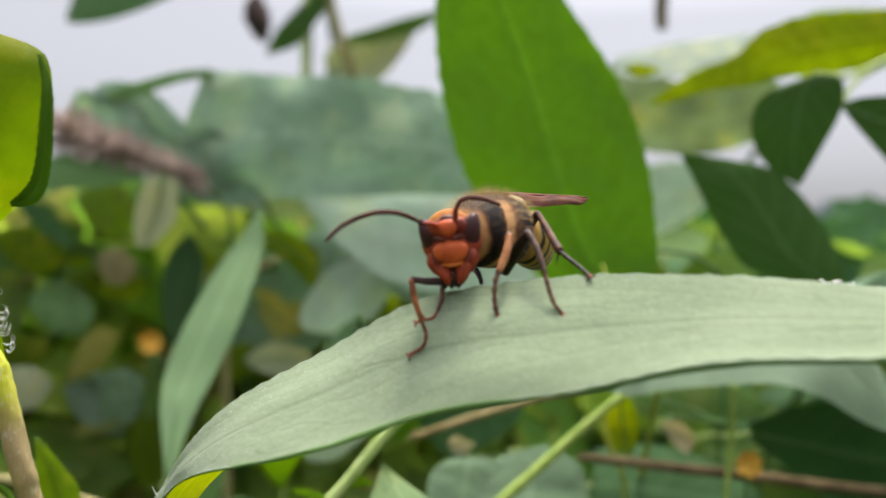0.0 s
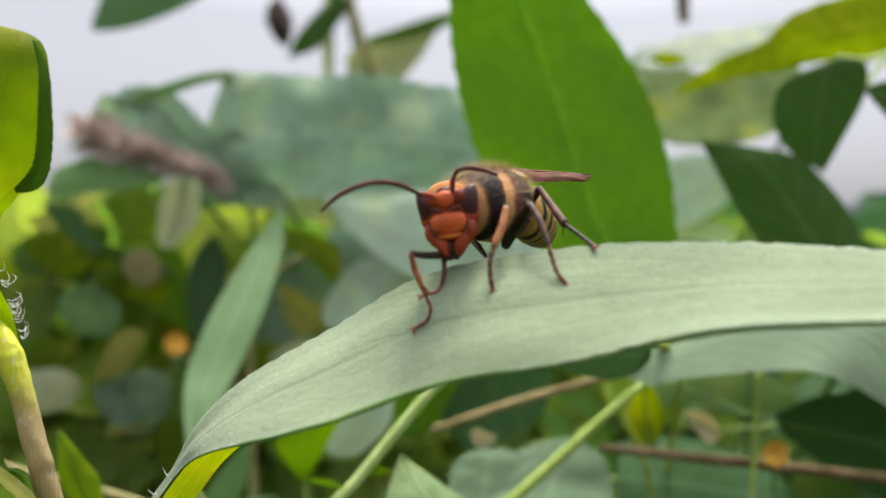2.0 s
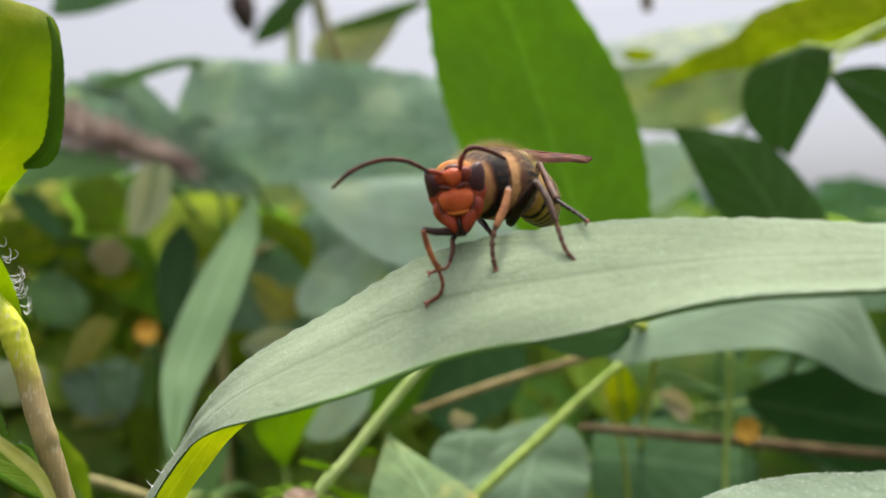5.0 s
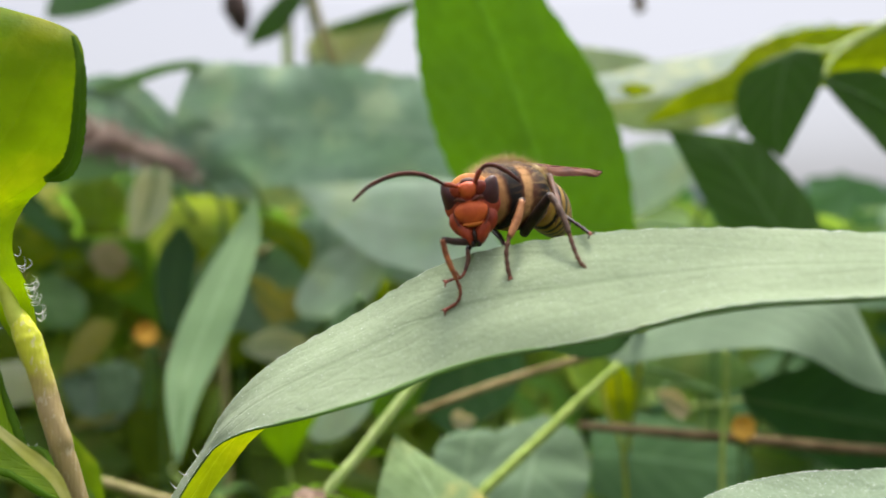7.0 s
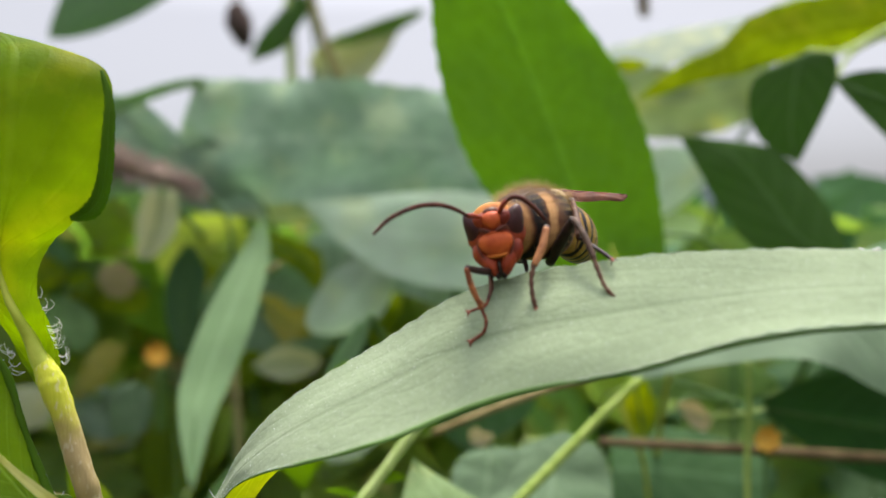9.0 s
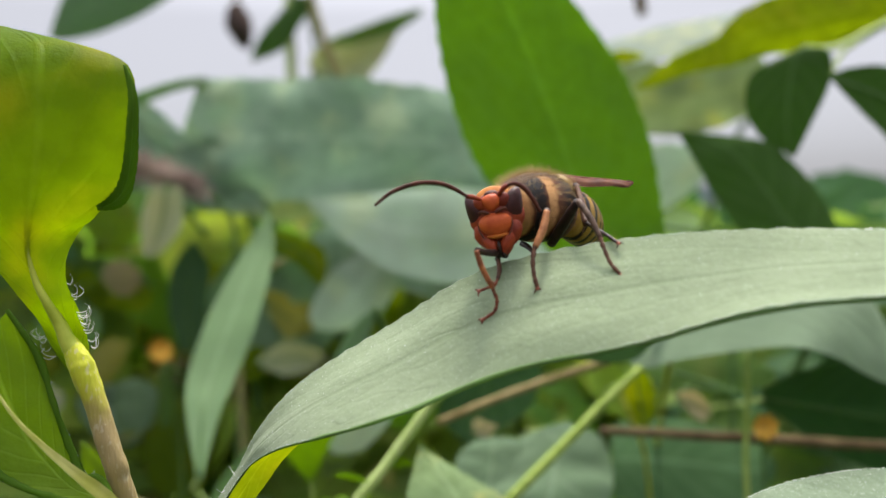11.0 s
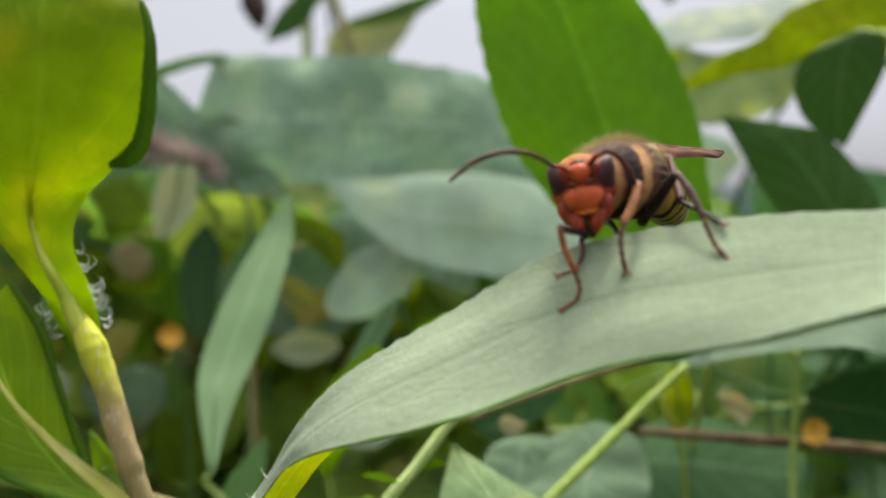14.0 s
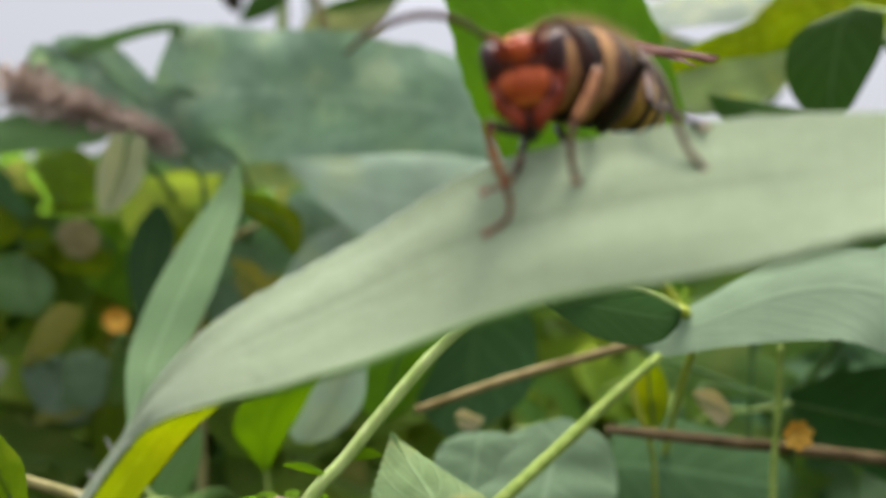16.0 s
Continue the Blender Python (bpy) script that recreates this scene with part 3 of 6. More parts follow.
# ---------------------------------------------------------------- the leaf with the hornet
PERCH_LINE = [(43.1, 59.0, -0.7, -2.19, -2.30, -1.60), (32.1, 62.5, -1.0, -1.80, -2.80, -2.33), (21.8, 64.5, -1.3, -1.18, -3.00, -2.88), (11.6, 66.5, -2.7, -0.17, -3.60, -3.77), (1.6, 69.5, -4.7, 0.83, -3.80, -3.74), (-7.0, 72.0, -8.7, 0.53, -4.20, -3.26), (-14.3, 74.0, -12.2, 0.87, -3.20, -2.02), (-18.6, 76.0, -15.2, 0.92, -1.80, -0.70), (-21.5, 78.0, -18.3, 0.50, -0.50, 0.05), (-24.25, 78.3, -22.3, 0.44, -0.37, 0.07), (-26.85, 78.7, -27.5, 0.42, -0.37, 0.04), (-28.4, 78.9, -31.6, 0.27, -0.28, 0.09)]
perch = leaf("perch_leaf", PERCH_LINE, PERCH, "downy grey-green leaf arching under the hornet", stalk=[(70, 80, 0), (85, 110, -60)],
             under=0.35, midrib=0.8, along=300, across=18, bulge=0.04, fold=0.03, wave=0.04, teeth=0.055, tooth_count=52, thick=0.22)
part("underside", blade_mesh([(-11.6, 76.6, -13.2, 0.30, 0.01, -0.11), (-13.6, 77.6, -14.0, 1.0, 0.5, -0.35), (-16.6, 78.5, -15.3, 1.35, 0.79, -0.40), (-19.7, 79.5, -18.0, 1.34, 1.25, -0.38), (-22.0, 79.8, -21.1, 1.28, 1.34, -0.45), (-24.1, 79.9, -24.5, 1.02, 1.18, -0.49), (-26.0, 79.8, -28.0, 0.90, 0.78, -0.32), (-27.6, 79.4, -31.9, 0.45, 0.16, -0.11)], base_of(perch), 40, 10, bulge=0.15, wave=0.05, teeth=0.02, tooth_count=20, thick=0.2, seed=61), TIP, perch, "yellow-green underside of the curled tip")
part("rim", tube_mesh([Vector(spline(PERCH_LINE, 0.01 + 0.70 * k / 24)[:3]) + Vector(spline(PERCH_LINE, 0.01 + 0.70 * k / 24)[3:]) * 1.0 + Vector((0, 0.10, -0.10)) for k in range(25)], [0.16, 0.2, 0.2, 0.16, 0.08], base_of(perch), 160, 6, 0.5), RIM, perch, "turned-under green rim")
part("down", down_mesh(blade_of(perch), 3000, 0.028, 3, 0.88), DOWN, perch, "fine white down along the rim")

bit = thing("fluff", (32.83, 70.67, 1.10), "scrap of white plant fluff on the leaf rim", "plant fluff")
rnd = random.Random(12)
for k in range(14):
    a = Vector((32.76, 70.47, 1.14)) + Vector((rnd.uniform(-1.3, 1.0), rnd.uniform(-0.3, 0.3), rnd.uniform(-0.15, 0.15)))
    b = a + Vector((rnd.uniform(-0.6, 0.6), rnd.uniform(-0.3, 0.3), rnd.uniform(0.0, 0.45)))
    part("strand", tube_mesh([a, (a + b) / 2 + Vector((0, 0, 0.15)), b], [0.05, 0.07, 0.02], base_of(bit), 6, 5), HAIR, bit)
for k in range(10):
    q = rnd.random()
    a = Vector(spline([(-21.92, 78.27, -18.40), (-24.54, 78.61, -22.50), (-27.10, 78.95, -27.66), (-28.48, 79.12, -31.18)], q))
    b = a + Vector((-rnd.uniform(0.3, 0.8), rnd.uniform(-0.3, 0.3), rnd.uniform(0.1, 0.7)))
    part("hair", tube_mesh([a, (a + b) / 2 + Vector((0.1, 0, -0.25)), b], [0.05, 0.045, 0.012], base_of(perch), 8, 4), HAIR, perch)

# the leaf below it
NEAR_LINE = [(45.5, 64.3, -19.9, -3.55, -5.11, -4.08), (33.1, 65.9, -22.2, -2.47, -5.06, -4.39), (26.7, 66.1, -23.1, -1.73, -5.53, -4.53), (21.1, 67.4, -24.9, -0.83, -5.00, -4.16), (15.8, 68.8, -27.1, -0.27, -4.49, -2.97), (10.8, 70.6, -29.4, -0.22, -3.49, -2.09), (7.1, 73.0, -31.6, -0.01, -1.00, 0.12)]
low = leaf("near_leaf", NEAR_LINE, NEAR, "downy grey-green leaf with netted veins, below the hornet's leaf", stalk=[(75, 80, -25), (85, 110, -80)],
           midrib=0.8, along=180, across=16, bulge=0.1, wave=0.05, teeth=0.03, tooth_count=61, thick=0.22, seed=4)
part("down", down_mesh(blade_of(low), 3200, 0.034, 5, 0.8), DOWN, low, "fine white down along the rim")

# ---------------------------------------------------------------- leaves close behind
upright = leaf("upright_leaf", [(36.4, 159.0, -14.5, 0.61, 0.02, -0.12), (34.3, 161.7, -11.3, 2.57, 0.06, 0.07), (30.1, 163.2, -2.2, 9.16, 0.22, 1.30), (24.9, 164.7, 7.0, 14.62, 0.38, -0.63), (20.1, 166.2, 21.2, 17.49, 0.43, 1.03), (15.1, 167.4, 36.6, 16.98, 0.43, 0.21), (9.3, 167.9, 51.9, 12.27, 0.31, 0.35), (6.2, 167.7, 63.7, 6.46, 0.16, 0.18), (4.0, 167.5, 73.3, 0.27, 0.01, 0.01)],
     UPRIGHT, "upright fresh green leaf lit from behind", midrib=0.42, along=135, across=14, bulge=0.05, wave=0.02, teeth=0.035, tooth_count=27, seed=2, stalk_r=0.6, stalk_material=STEM_LIME, rib=STEM_GREEN,
     under=0.1, stalk=[(39.51, 165.93, -17.46), (41.56, 170.67, -21.08), (43.72, 184.72, -29.97), (46.01, 206.32, -53.90)])
part("petiole", tube_mesh([(36.42, 158.95, -14.32), (34.51, 158.16, -11.50), (32.22, 157.87, -7.69), (29.88, 158.26, -2.54), (28.58, 159.05, 2.13)], [0.8, 0.8, 0.75, 0.5, 0.2], base_of(upright), 20, 8), STEM_LIME, upright, "lime-green leaf stalk")
leaf("dark_leaf", [(84.0, 188.9, -2.1, 1.18, 0.02, 0.63), (74.1, 190.1, 4.2, 8.87, 0.20, 2.67), (68.4, 191.4, 13.1, 10.30, 0.24, 2.12), (62.4, 191.9, 21.0, 8.51, 0.19, 2.08), (56.7, 192.5, 24.6, 5.20, 0.12, 0.76), (50.1, 192.3, 26.8, 0.18, 0.00, 0.01)],
     DARK, "dark green pointed leaf with its tip up", group="dark leaves", midrib=0.8, along=30, across=8, bulge=0.08, seed=5)
leaf("dark_leaf", [(79.1, 192.9, 45.0, 0.61, 0.01, 0.14), (76.3, 192.8, 41.4, 8.67, 0.20, 1.78), (75.0, 192.9, 34.6, 9.65, 0.23, 1.81), (74.4, 193.0, 27.1, 6.40, 0.15, 1.60), (75.5, 193.0, 21.2, 1.23, 0.03, 0.03), (75.8, 193.1, 20.2, 0.12, 0.00, 0.00)],
     DARK, "dark green drooping leaf against the sky", group="dark leaves", stalk=[(86.59, 194.62, 44.78), (114.30, 200.87, 56.34), (147.86, 213.07, 54.85)], midrib=0.8, along=30, across=8, bulge=0.08, seed=6)
leaf("dark_leaf", [(84.9, 193.9, 38.0, 0.32, 0.01, -0.42), (89.9, 194.0, 36.3, -0.20, 0.04, -3.89), (97.1, 194.2, 33.2, -1.66, 0.03, -6.83), (105.2, 194.5, 27.3, -3.52, -0.02, -6.27), (111.4, 194.7, 24.8, -0.12, -0.00, -0.13)],
     DARK, "dark green drooping leaf against the sky", group="dark leaves", stalk=[(90.11, 196.97, 44.74), (115.60, 203.17, 56.45), (152.72, 214.32, 55.26)], midrib=0.8, along=30, across=8, bulge=0.08, seed=7)
yellow = leaf("yellow_leaf", [(124.4, 205.1, 62.5, 0.66, 0.00, -4.57), (108.7, 204.5, 58.2, 0.66, 0.00, -5.40), (97.2, 203.3, 55.7, 1.31, 0.00, -6.48), (85.8, 202.1, 53.7, 1.95, 0.00, -6.83), (74.9, 200.9, 50.9, 2.25, 0.00, -5.37), (68.1, 200.1, 46.7, 1.92, 0.00, -3.45), (59.1, 199.1, 44.1, 1.41, 0.00, -2.34), (52.0, 198.2, 40.7, 0.51, 0.00, -1.70), (46.3, 197.1, 38.0, 0.13, 0.00, -0.25)],
     YELLOW, "yellowing leaf lit through by the sky", stalk=[(159.49, 212.51, 69.20), (174.27, 222.29, 44.23)], midrib=0.3, along=80, across=10, bulge=0.1, wave=0.06, teeth=0.1, tooth_count=14, seed=8)
part("lobe", blade_mesh([(41.1, 197.9, 45.8, 0.07, 0.00, -0.38), (43.5, 197.9, 45.7, 0.26, 0.00, -1.52), (46.1, 197.9, 45.7, 0.13, 0.00, -1.27), (48.9, 197.9, 46.0, 0.06, 0.00, -0.25)], base_of(yellow), 20, 6, bulge=0.1, wave=0.05, thick=0.15, seed=108), YELLOW, yellow)
leaf("narrow_leaf", [(-54.1, 175.0, -43.4, 0.44, 0.00, -0.35), (-55.0, 182.0, -31.3, 3.59, 0.00, -0.26), (-54.1, 187.0, -23.7, 5.33, 0.00, -0.13), (-51.5, 192.0, -14.2, 5.79, 0.00, -0.15), (-48.9, 197.5, -4.9, 5.00, 0.00, -0.13), (-46.1, 203.0, 4.4, 3.09, 0.00, -0.41), (-44.6, 206.0, 12.4, 0.33, 0.00, -0.01)],
     NARROW, "narrow grey-green upright leaf", midrib=0.7, along=40, across=8, bulge=0.06, seed=9, stalk=[(-56.97, 181.02, -46.86), (-53.38, 182.74, -51.48), (-49.03, 186.06, -60.27)], teeth=0.015)
leaf("low_leaf", [(28.0, 151.7, -18.3, 0.23, 0.01, -0.49), (31.6, 152.2, -17.7, 0.03, -1.37, -2.45), (39.7, 153.3, -15.0, -0.12, -3.20, -3.67), (49.6, 154.4, -11.5, -0.68, -5.03, -5.93), (59.4, 155.2, -10.2, -1.44, -5.48, -7.12), (67.7, 155.1, -11.8, -3.49, -4.54, -7.17), (73.7, 155.8, -16.5, -1.98, -3.04, -6.58), (78.5, 156.3, -21.9, -0.94, -1.73, -3.44), (82.5, 156.4, -26.2, 0.15, 0.00, -0.10)],
     SECOND, "downy grey-green leaf in the second row", midrib=0.8, along=50, across=10, bulge=0.1, seed=10, teeth=0.02, stalk_r=0.9, stalk_material=STEM_DULL, stalk_from=(30.96, 151.01, -20.07),
     stalk=[(23.92, 148.46, -25.56), (17.86, 146.16, -30.72), (5.31, 140.50, -40.66), (-1.09, 138.19, -46.00), (-10.11, 135.84, -59.10)])
toothed = leaf("toothed_leaf", [(2.4, 118.0, -43.1, 12.32, 0.00, -0.11), (0.0, 122.5, -39.0, 9.73, 0.00, -0.11), (-2.2, 126.0, -35.0, 7.18, 0.00, -0.09), (-4.9, 128.5, -31.6, 3.58, 0.00, -0.05), (-6.6, 130.0, -29.3, 1.18, 0.00, -0.02), (-7.3, 130.4, -28.0, 0.17, 0.00, -0.00)],
     STAINED, "grey-green leaf tip with toothed rim and yellow stain", midrib=0.7, along=120, across=10, bulge=0.08, teeth=0.075, tooth_count=18, seed=11)
leaf("hanging_leaf", [(-32.0, 179.6, -45.8, 0.35, 0.01, 0.11), (-32.4, 179.6, -42.0, 2.65, 0.09, 0.77), (-32.4, 179.2, -36.8, 5.83, -0.17, 1.11), (-30.0, 178.8, -31.3, 6.60, -0.54, 2.01), (-26.7, 178.5, -25.8, 5.47, -0.19, 2.14), (-24.0, 178.6, -21.9, 3.69, -0.25, 1.06), (-23.0, 179.0, -19.6, 0.88, 0.03, 0.16)],
     FRESH, "bright green leaf hanging behind a flower stem", midrib=0.3, along=30, across=8, bulge=0.1, wave=0.06, seed=12, stalk=[(-31.90, 180.45, -48.80), (-31.33, 181.28, -54.32), (-30.36, 183.73, -66.95)], stalk_r=0.5, stalk_material=STEM_DULL)
leaf("hanging_leaf", [(-17.4, 190.1, -21.4, 0.99, 0.04, 0.16), (-19.6, 190.0, -25.7, 4.16, 0.15, 0.72), (-22.1, 190.0, -34.5, 6.19, 0.24, -0.13), (-25.6, 189.9, -40.0, 4.63, 0.18, -0.72), (-26.6, 189.9, -42.4, 1.86, 0.07, -0.04)],
     PALE, "grey-green hanging leaf under the hornet's leaf", midrib=0.7, along=30, across=8, bulge=0.1, seed=13, stalk_material=RIB)
leaf("hanging_leaf", [(-6.7, 206.3, -15.7, 3.02, 0.12, -0.06), (-8.6, 207.4, -21.1, 8.77, 0.33, -0.18), (-10.4, 208.5, -29.3, 7.73, 0.29, -0.16), (-12.6, 208.5, -38.8, 4.95, 0.19, -0.10), (-12.7, 208.5, -41.8, 0.47, 0.02, -0.01)],
     UPRIGHT, "mid-green hanging leaf in the shade", midrib=0.8, along=30, across=8, bulge=0.1, seed=14, stalk_material=RIB)
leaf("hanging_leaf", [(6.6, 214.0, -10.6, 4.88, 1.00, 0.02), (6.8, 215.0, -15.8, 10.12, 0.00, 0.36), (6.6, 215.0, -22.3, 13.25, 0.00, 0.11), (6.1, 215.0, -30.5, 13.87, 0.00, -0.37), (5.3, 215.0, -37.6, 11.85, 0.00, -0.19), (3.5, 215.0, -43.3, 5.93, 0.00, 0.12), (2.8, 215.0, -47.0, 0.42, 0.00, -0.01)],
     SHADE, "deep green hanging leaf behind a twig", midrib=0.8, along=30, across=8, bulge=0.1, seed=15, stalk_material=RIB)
heart = leaf("heart_leaf", [(15.9, 172.0, -34.5, 4.57, 0.00, 1.38), (18.3, 170.0, -37.1, 8.50, 0.00, 0.98), (17.6, 168.0, -41.0, 10.71, 0.00, 0.40), (16.3, 165.0, -44.7, 11.68, 0.00, 0.39), (14.4, 162.0, -49.7, 10.94, 0.00, -0.12), (12.4, 158.0, -54.7, 8.13, 0.00, -0.08)],
     HEART, "broad grey-green leaf with a lobed rim", midrib=0.8, along=40, across=12, bulge=0.1, wave=0.025, seed=16, teeth=0.02, tooth_count=12)
part("lobe", blade_mesh([(6.0, 171.0, -35.9, 3.32, 0.00, 0.17), (5.6, 170.0, -37.4, 6.33, 0.00, 0.46), (5.2, 168.5, -40.7, 7.20, 0.00, 0.18), (4.4, 166.5, -44.3, 6.19, 0.00, -0.08), (4.8, 164.0, -49.1, 4.51, 0.00, -0.05)], base_of(heart), 30, 10, bulge=0.1, wave=0.025, thick=0.2, seed=116), HEART, heart, "side lobe of the leaf")
# leaves under the low leaf: dark materials stand in for shade
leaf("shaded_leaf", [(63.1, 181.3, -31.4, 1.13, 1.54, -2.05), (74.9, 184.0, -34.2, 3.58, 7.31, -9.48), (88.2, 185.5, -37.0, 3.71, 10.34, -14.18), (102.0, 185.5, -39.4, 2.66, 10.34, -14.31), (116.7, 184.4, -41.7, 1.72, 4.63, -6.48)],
     DEEP, "dark green leaf with its shade put into the colour", midrib=0.8, along=30, across=8, bulge=0.1, seed=17)
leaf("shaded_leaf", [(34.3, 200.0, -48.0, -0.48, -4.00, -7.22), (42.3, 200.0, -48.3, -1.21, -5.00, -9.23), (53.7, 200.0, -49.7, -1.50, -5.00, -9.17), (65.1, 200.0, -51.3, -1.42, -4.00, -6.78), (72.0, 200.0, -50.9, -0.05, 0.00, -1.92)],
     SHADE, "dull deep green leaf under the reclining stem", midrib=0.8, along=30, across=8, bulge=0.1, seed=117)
leaf("shaded_leaf", [(44.6, 215.0, -30.4, -0.12, -2.00, -3.11), (55.6, 215.0, -29.1, -0.53, -3.00, -5.77), (66.2, 215.0, -29.7, -1.02, -3.00, -5.61), (75.0, 215.0, -31.5, -0.40, -1.00, -2.64), (78.4, 215.0, -31.5, -0.02, 0.00, -0.69)],
     THICK_MID, "mid-green leaf in the shade of a broader one", midrib=0.8, along=30, across=8, bulge=0.1, seed=118)
leaf("blue_leaf", [(101.1, 171.3, -3.5, -2.44, -3.89, -8.22), (80.8, 167.2, -4.7, -2.45, -4.91, -6.55), (74.6, 166.2, -5.3, -1.62, -4.13, -4.28), (67.8, 167.7, -5.8, -0.05, -0.77, -0.55)],
     GREY, "bluish grey-green leaf behind the low leaf", midrib=0.8, along=30, across=8, bulge=0.1, seed=18, stalk=[(118.11, 179.63, -5.56), (123.93, 187.74, -26.91)])
leaf("curled_leaf", [(35.5, 176.6, -23.5, 0.70, 0.03, 0.20), (36.0, 177.8, -26.8, 2.90, 1.00, 0.60), (36.6, 178.3, -31.0, 3.60, 1.40, 0.60), (37.2, 178.0, -34.6, 2.20, 1.00, 0.30), (37.4, 177.6, -36.2, 0.25, 0.01, 0.00)],
     YELLOW, "small olive-yellow curled leaf by a stem", midrib=0.6, along=24, across=8, bulge=0.15, seed=19, stalk_r=0.4, stalk_material=RIB, stalk=[(40.23, 181.45, -24.26), (59.66, 193.05, -31.26), (96.11, 222.98, -55.47)])
leaf("withered_leaf", [(44.2, 178.2, -30.2, 0.29, 0.00, -0.58), (46.0, 177.8, -31.1, 0.66, -0.39, -2.26), (48.5, 177.8, -32.1, 0.48, -0.39, -3.08), (50.1, 178.2, -32.7, 0.12, 0.00, -1.93), (51.2, 178.2, -33.0, 0.06, 0.00, -0.23)],
     WITHERED, "small pale tan withered leaf by a stem", midrib=0.4, along=20, across=8, bulge=0.3, seed=25, stalk_r=0.3, stalk_material=RIB, stalk=[(47.04, 181.29, -28.37), (65.82, 194.67, -33.01), (101.97, 217.34, -51.10)])
leaf("withered_leaf", [(1.8, 178.2, -35.2, 0.18, 0.00, -0.96), (3.2, 177.8, -35.0, 0.13, 0.00, -1.80), (5.1, 177.8, -35.5, 0.01, 0.00, -1.35), (6.7, 178.0, -35.0, 0.00, 0.00, -0.45)],
     WITHERED, "tiny pale withered leaf under the twig", midrib=0.4, along=20, across=8, bulge=0.3, seed=125, stalk_r=0.3, stalk_material=RIB)
stem("curled_shoot", [(30.50, 167.40, -25.32), (30.94, 167.40, -28.39), (31.59, 167.40, -30.80), (32.99, 168.95, -33.30), (35.94, 173.57, -39.67), (38.73, 181.29, -54.50)] + [(45, 230, -800)], [0.3, 0.5, 0.55, 0.5, 0.4, 0.5, 1.2], STEM_LIME, "short curved lime-green shoot", rings=50)
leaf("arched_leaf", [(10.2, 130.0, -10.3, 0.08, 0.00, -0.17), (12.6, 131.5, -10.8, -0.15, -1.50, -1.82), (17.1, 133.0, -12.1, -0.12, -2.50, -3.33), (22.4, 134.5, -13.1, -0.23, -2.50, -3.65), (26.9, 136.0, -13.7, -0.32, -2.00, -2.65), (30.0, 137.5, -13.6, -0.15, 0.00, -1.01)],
     SHADE_DARK, "leaf under the hornet's leaf, shade put into its dark green", midrib=0.6, along=30, across=8, bulge=0.1, seed=20, stalk_r=0.5, stalk_material=RIB, stalk=[(10.09, 140.43, -8.09), (13.98, 164.08, -2.54), (63.70, 204.32, -1.23)])

# ---------------------------------------------------------------- stems and flowers close behind
arched = stem("arched_flower_plant", [(35.33, 153.70, -13.77), (28.45, 145.36, -10.85), (21.88, 137.72, -9.11), (13.44, 131.08, -8.16), (6.58, 129.20, -10.67), (-0.20, 128.98, -15.70), (-6.97, 127.96, -23.38), (-12.82, 126.98, -30.81), (-16.91, 126.04, -35.64), (-21.33, 129.34, -60.68)] + [(-25, 150, -800)], [0.5, 0.52, 0.58, 0.66, 0.74, 0.78, 0.8, 0.82, 0.85, 1.1, 2.0], STEM_GREEN, "pale green arched flower stem", rings=60)
for k, st in enumerate(([(-12.2, 127.0, -30.6, 0.20, 0.01, -0.25), (-10.8, 127.0, -29.9, 0.81, 0.04, -0.68), (-9.3, 127.1, -29.7, 0.65, 0.03, -0.59), (-8.2, 127.1, -30.0, 0.04, 0.00, -0.08)], [(-14.0, 126.5, -32.8, 0.32, 0.01, -0.25), (-15.9, 126.0, -31.7, 0.88, 0.04, -0.76), (-18.5, 125.9, -31.3, 0.40, 0.02, -0.42), (-19.9, 125.9, -31.2, 0.04, 0.00, -0.08)], [(-15.8, 126.1, -35.1, 0.24, 0.01, -0.25), (-12.6, 125.4, -36.0, 0.06, 0.01, -0.81), (-10.5, 125.5, -36.2, 0.07, 0.01, -0.49), (-9.3, 125.5, -36.3, 0.04, 0.00, -0.04)])):
    part("bract", blade_mesh(st, base_of(arched), 12, 4, bulge=0.2, thick=0.1, seed=80 + k), FRESH, arched, "small green bract")
part("node", tube_mesh([(36.10, 154.60, -14.22), (35.06, 153.34, -13.65), (33.88, 152.25, -13.09)], [0.5, 1.0, 0.6], base_of(arched), 8, 8), STEM_LIME, arched)
stem("brown_twig", [(-5.32, 165.88, -31.58), (9.32, 166.40, -26.29), (20.15, 166.79, -23.07), (32.06, 167.21, -19.66), (54.47, 174.20, -14.34), (97.20, 194.33, -12.23), (149.36, 219.24, -44.27)] + [(200, 240, -800)], [0.7, 0.75, 0.8, 0.85, 0.95, 1.0, 1.2, 2.0], TWIG_TAN, "thin tan twig without leaves", rings=60, rough=0.15)
stem("creeping_plant", [(26.15, 165.55, -33.93), (33.75, 166.62, -34.64), (43.55, 167.77, -35.73), (55.60, 169.02, -36.90), (76.0, 172.0, -39.40), (110.0, 178.0, -44.0), (150.0, 190.0, -62.0)] + [(190, 200, -800)], [0.7, 0.9, 1.0, 1.05, 1.1, 1.15, 1.2, 1.6], TWIG, "brown reclining stem near the ground", rings=50, rough=0.15)
stem("slender_plant", [(54.36, 164.87, -19.35), (53.91, 164.08, -27.55), (52.87, 163.33, -40.84)] + [(60, 165, -800)], [0.4, 0.5, 0.55, 1.0], STEM_DULL, "thin green upright stem among leaves")
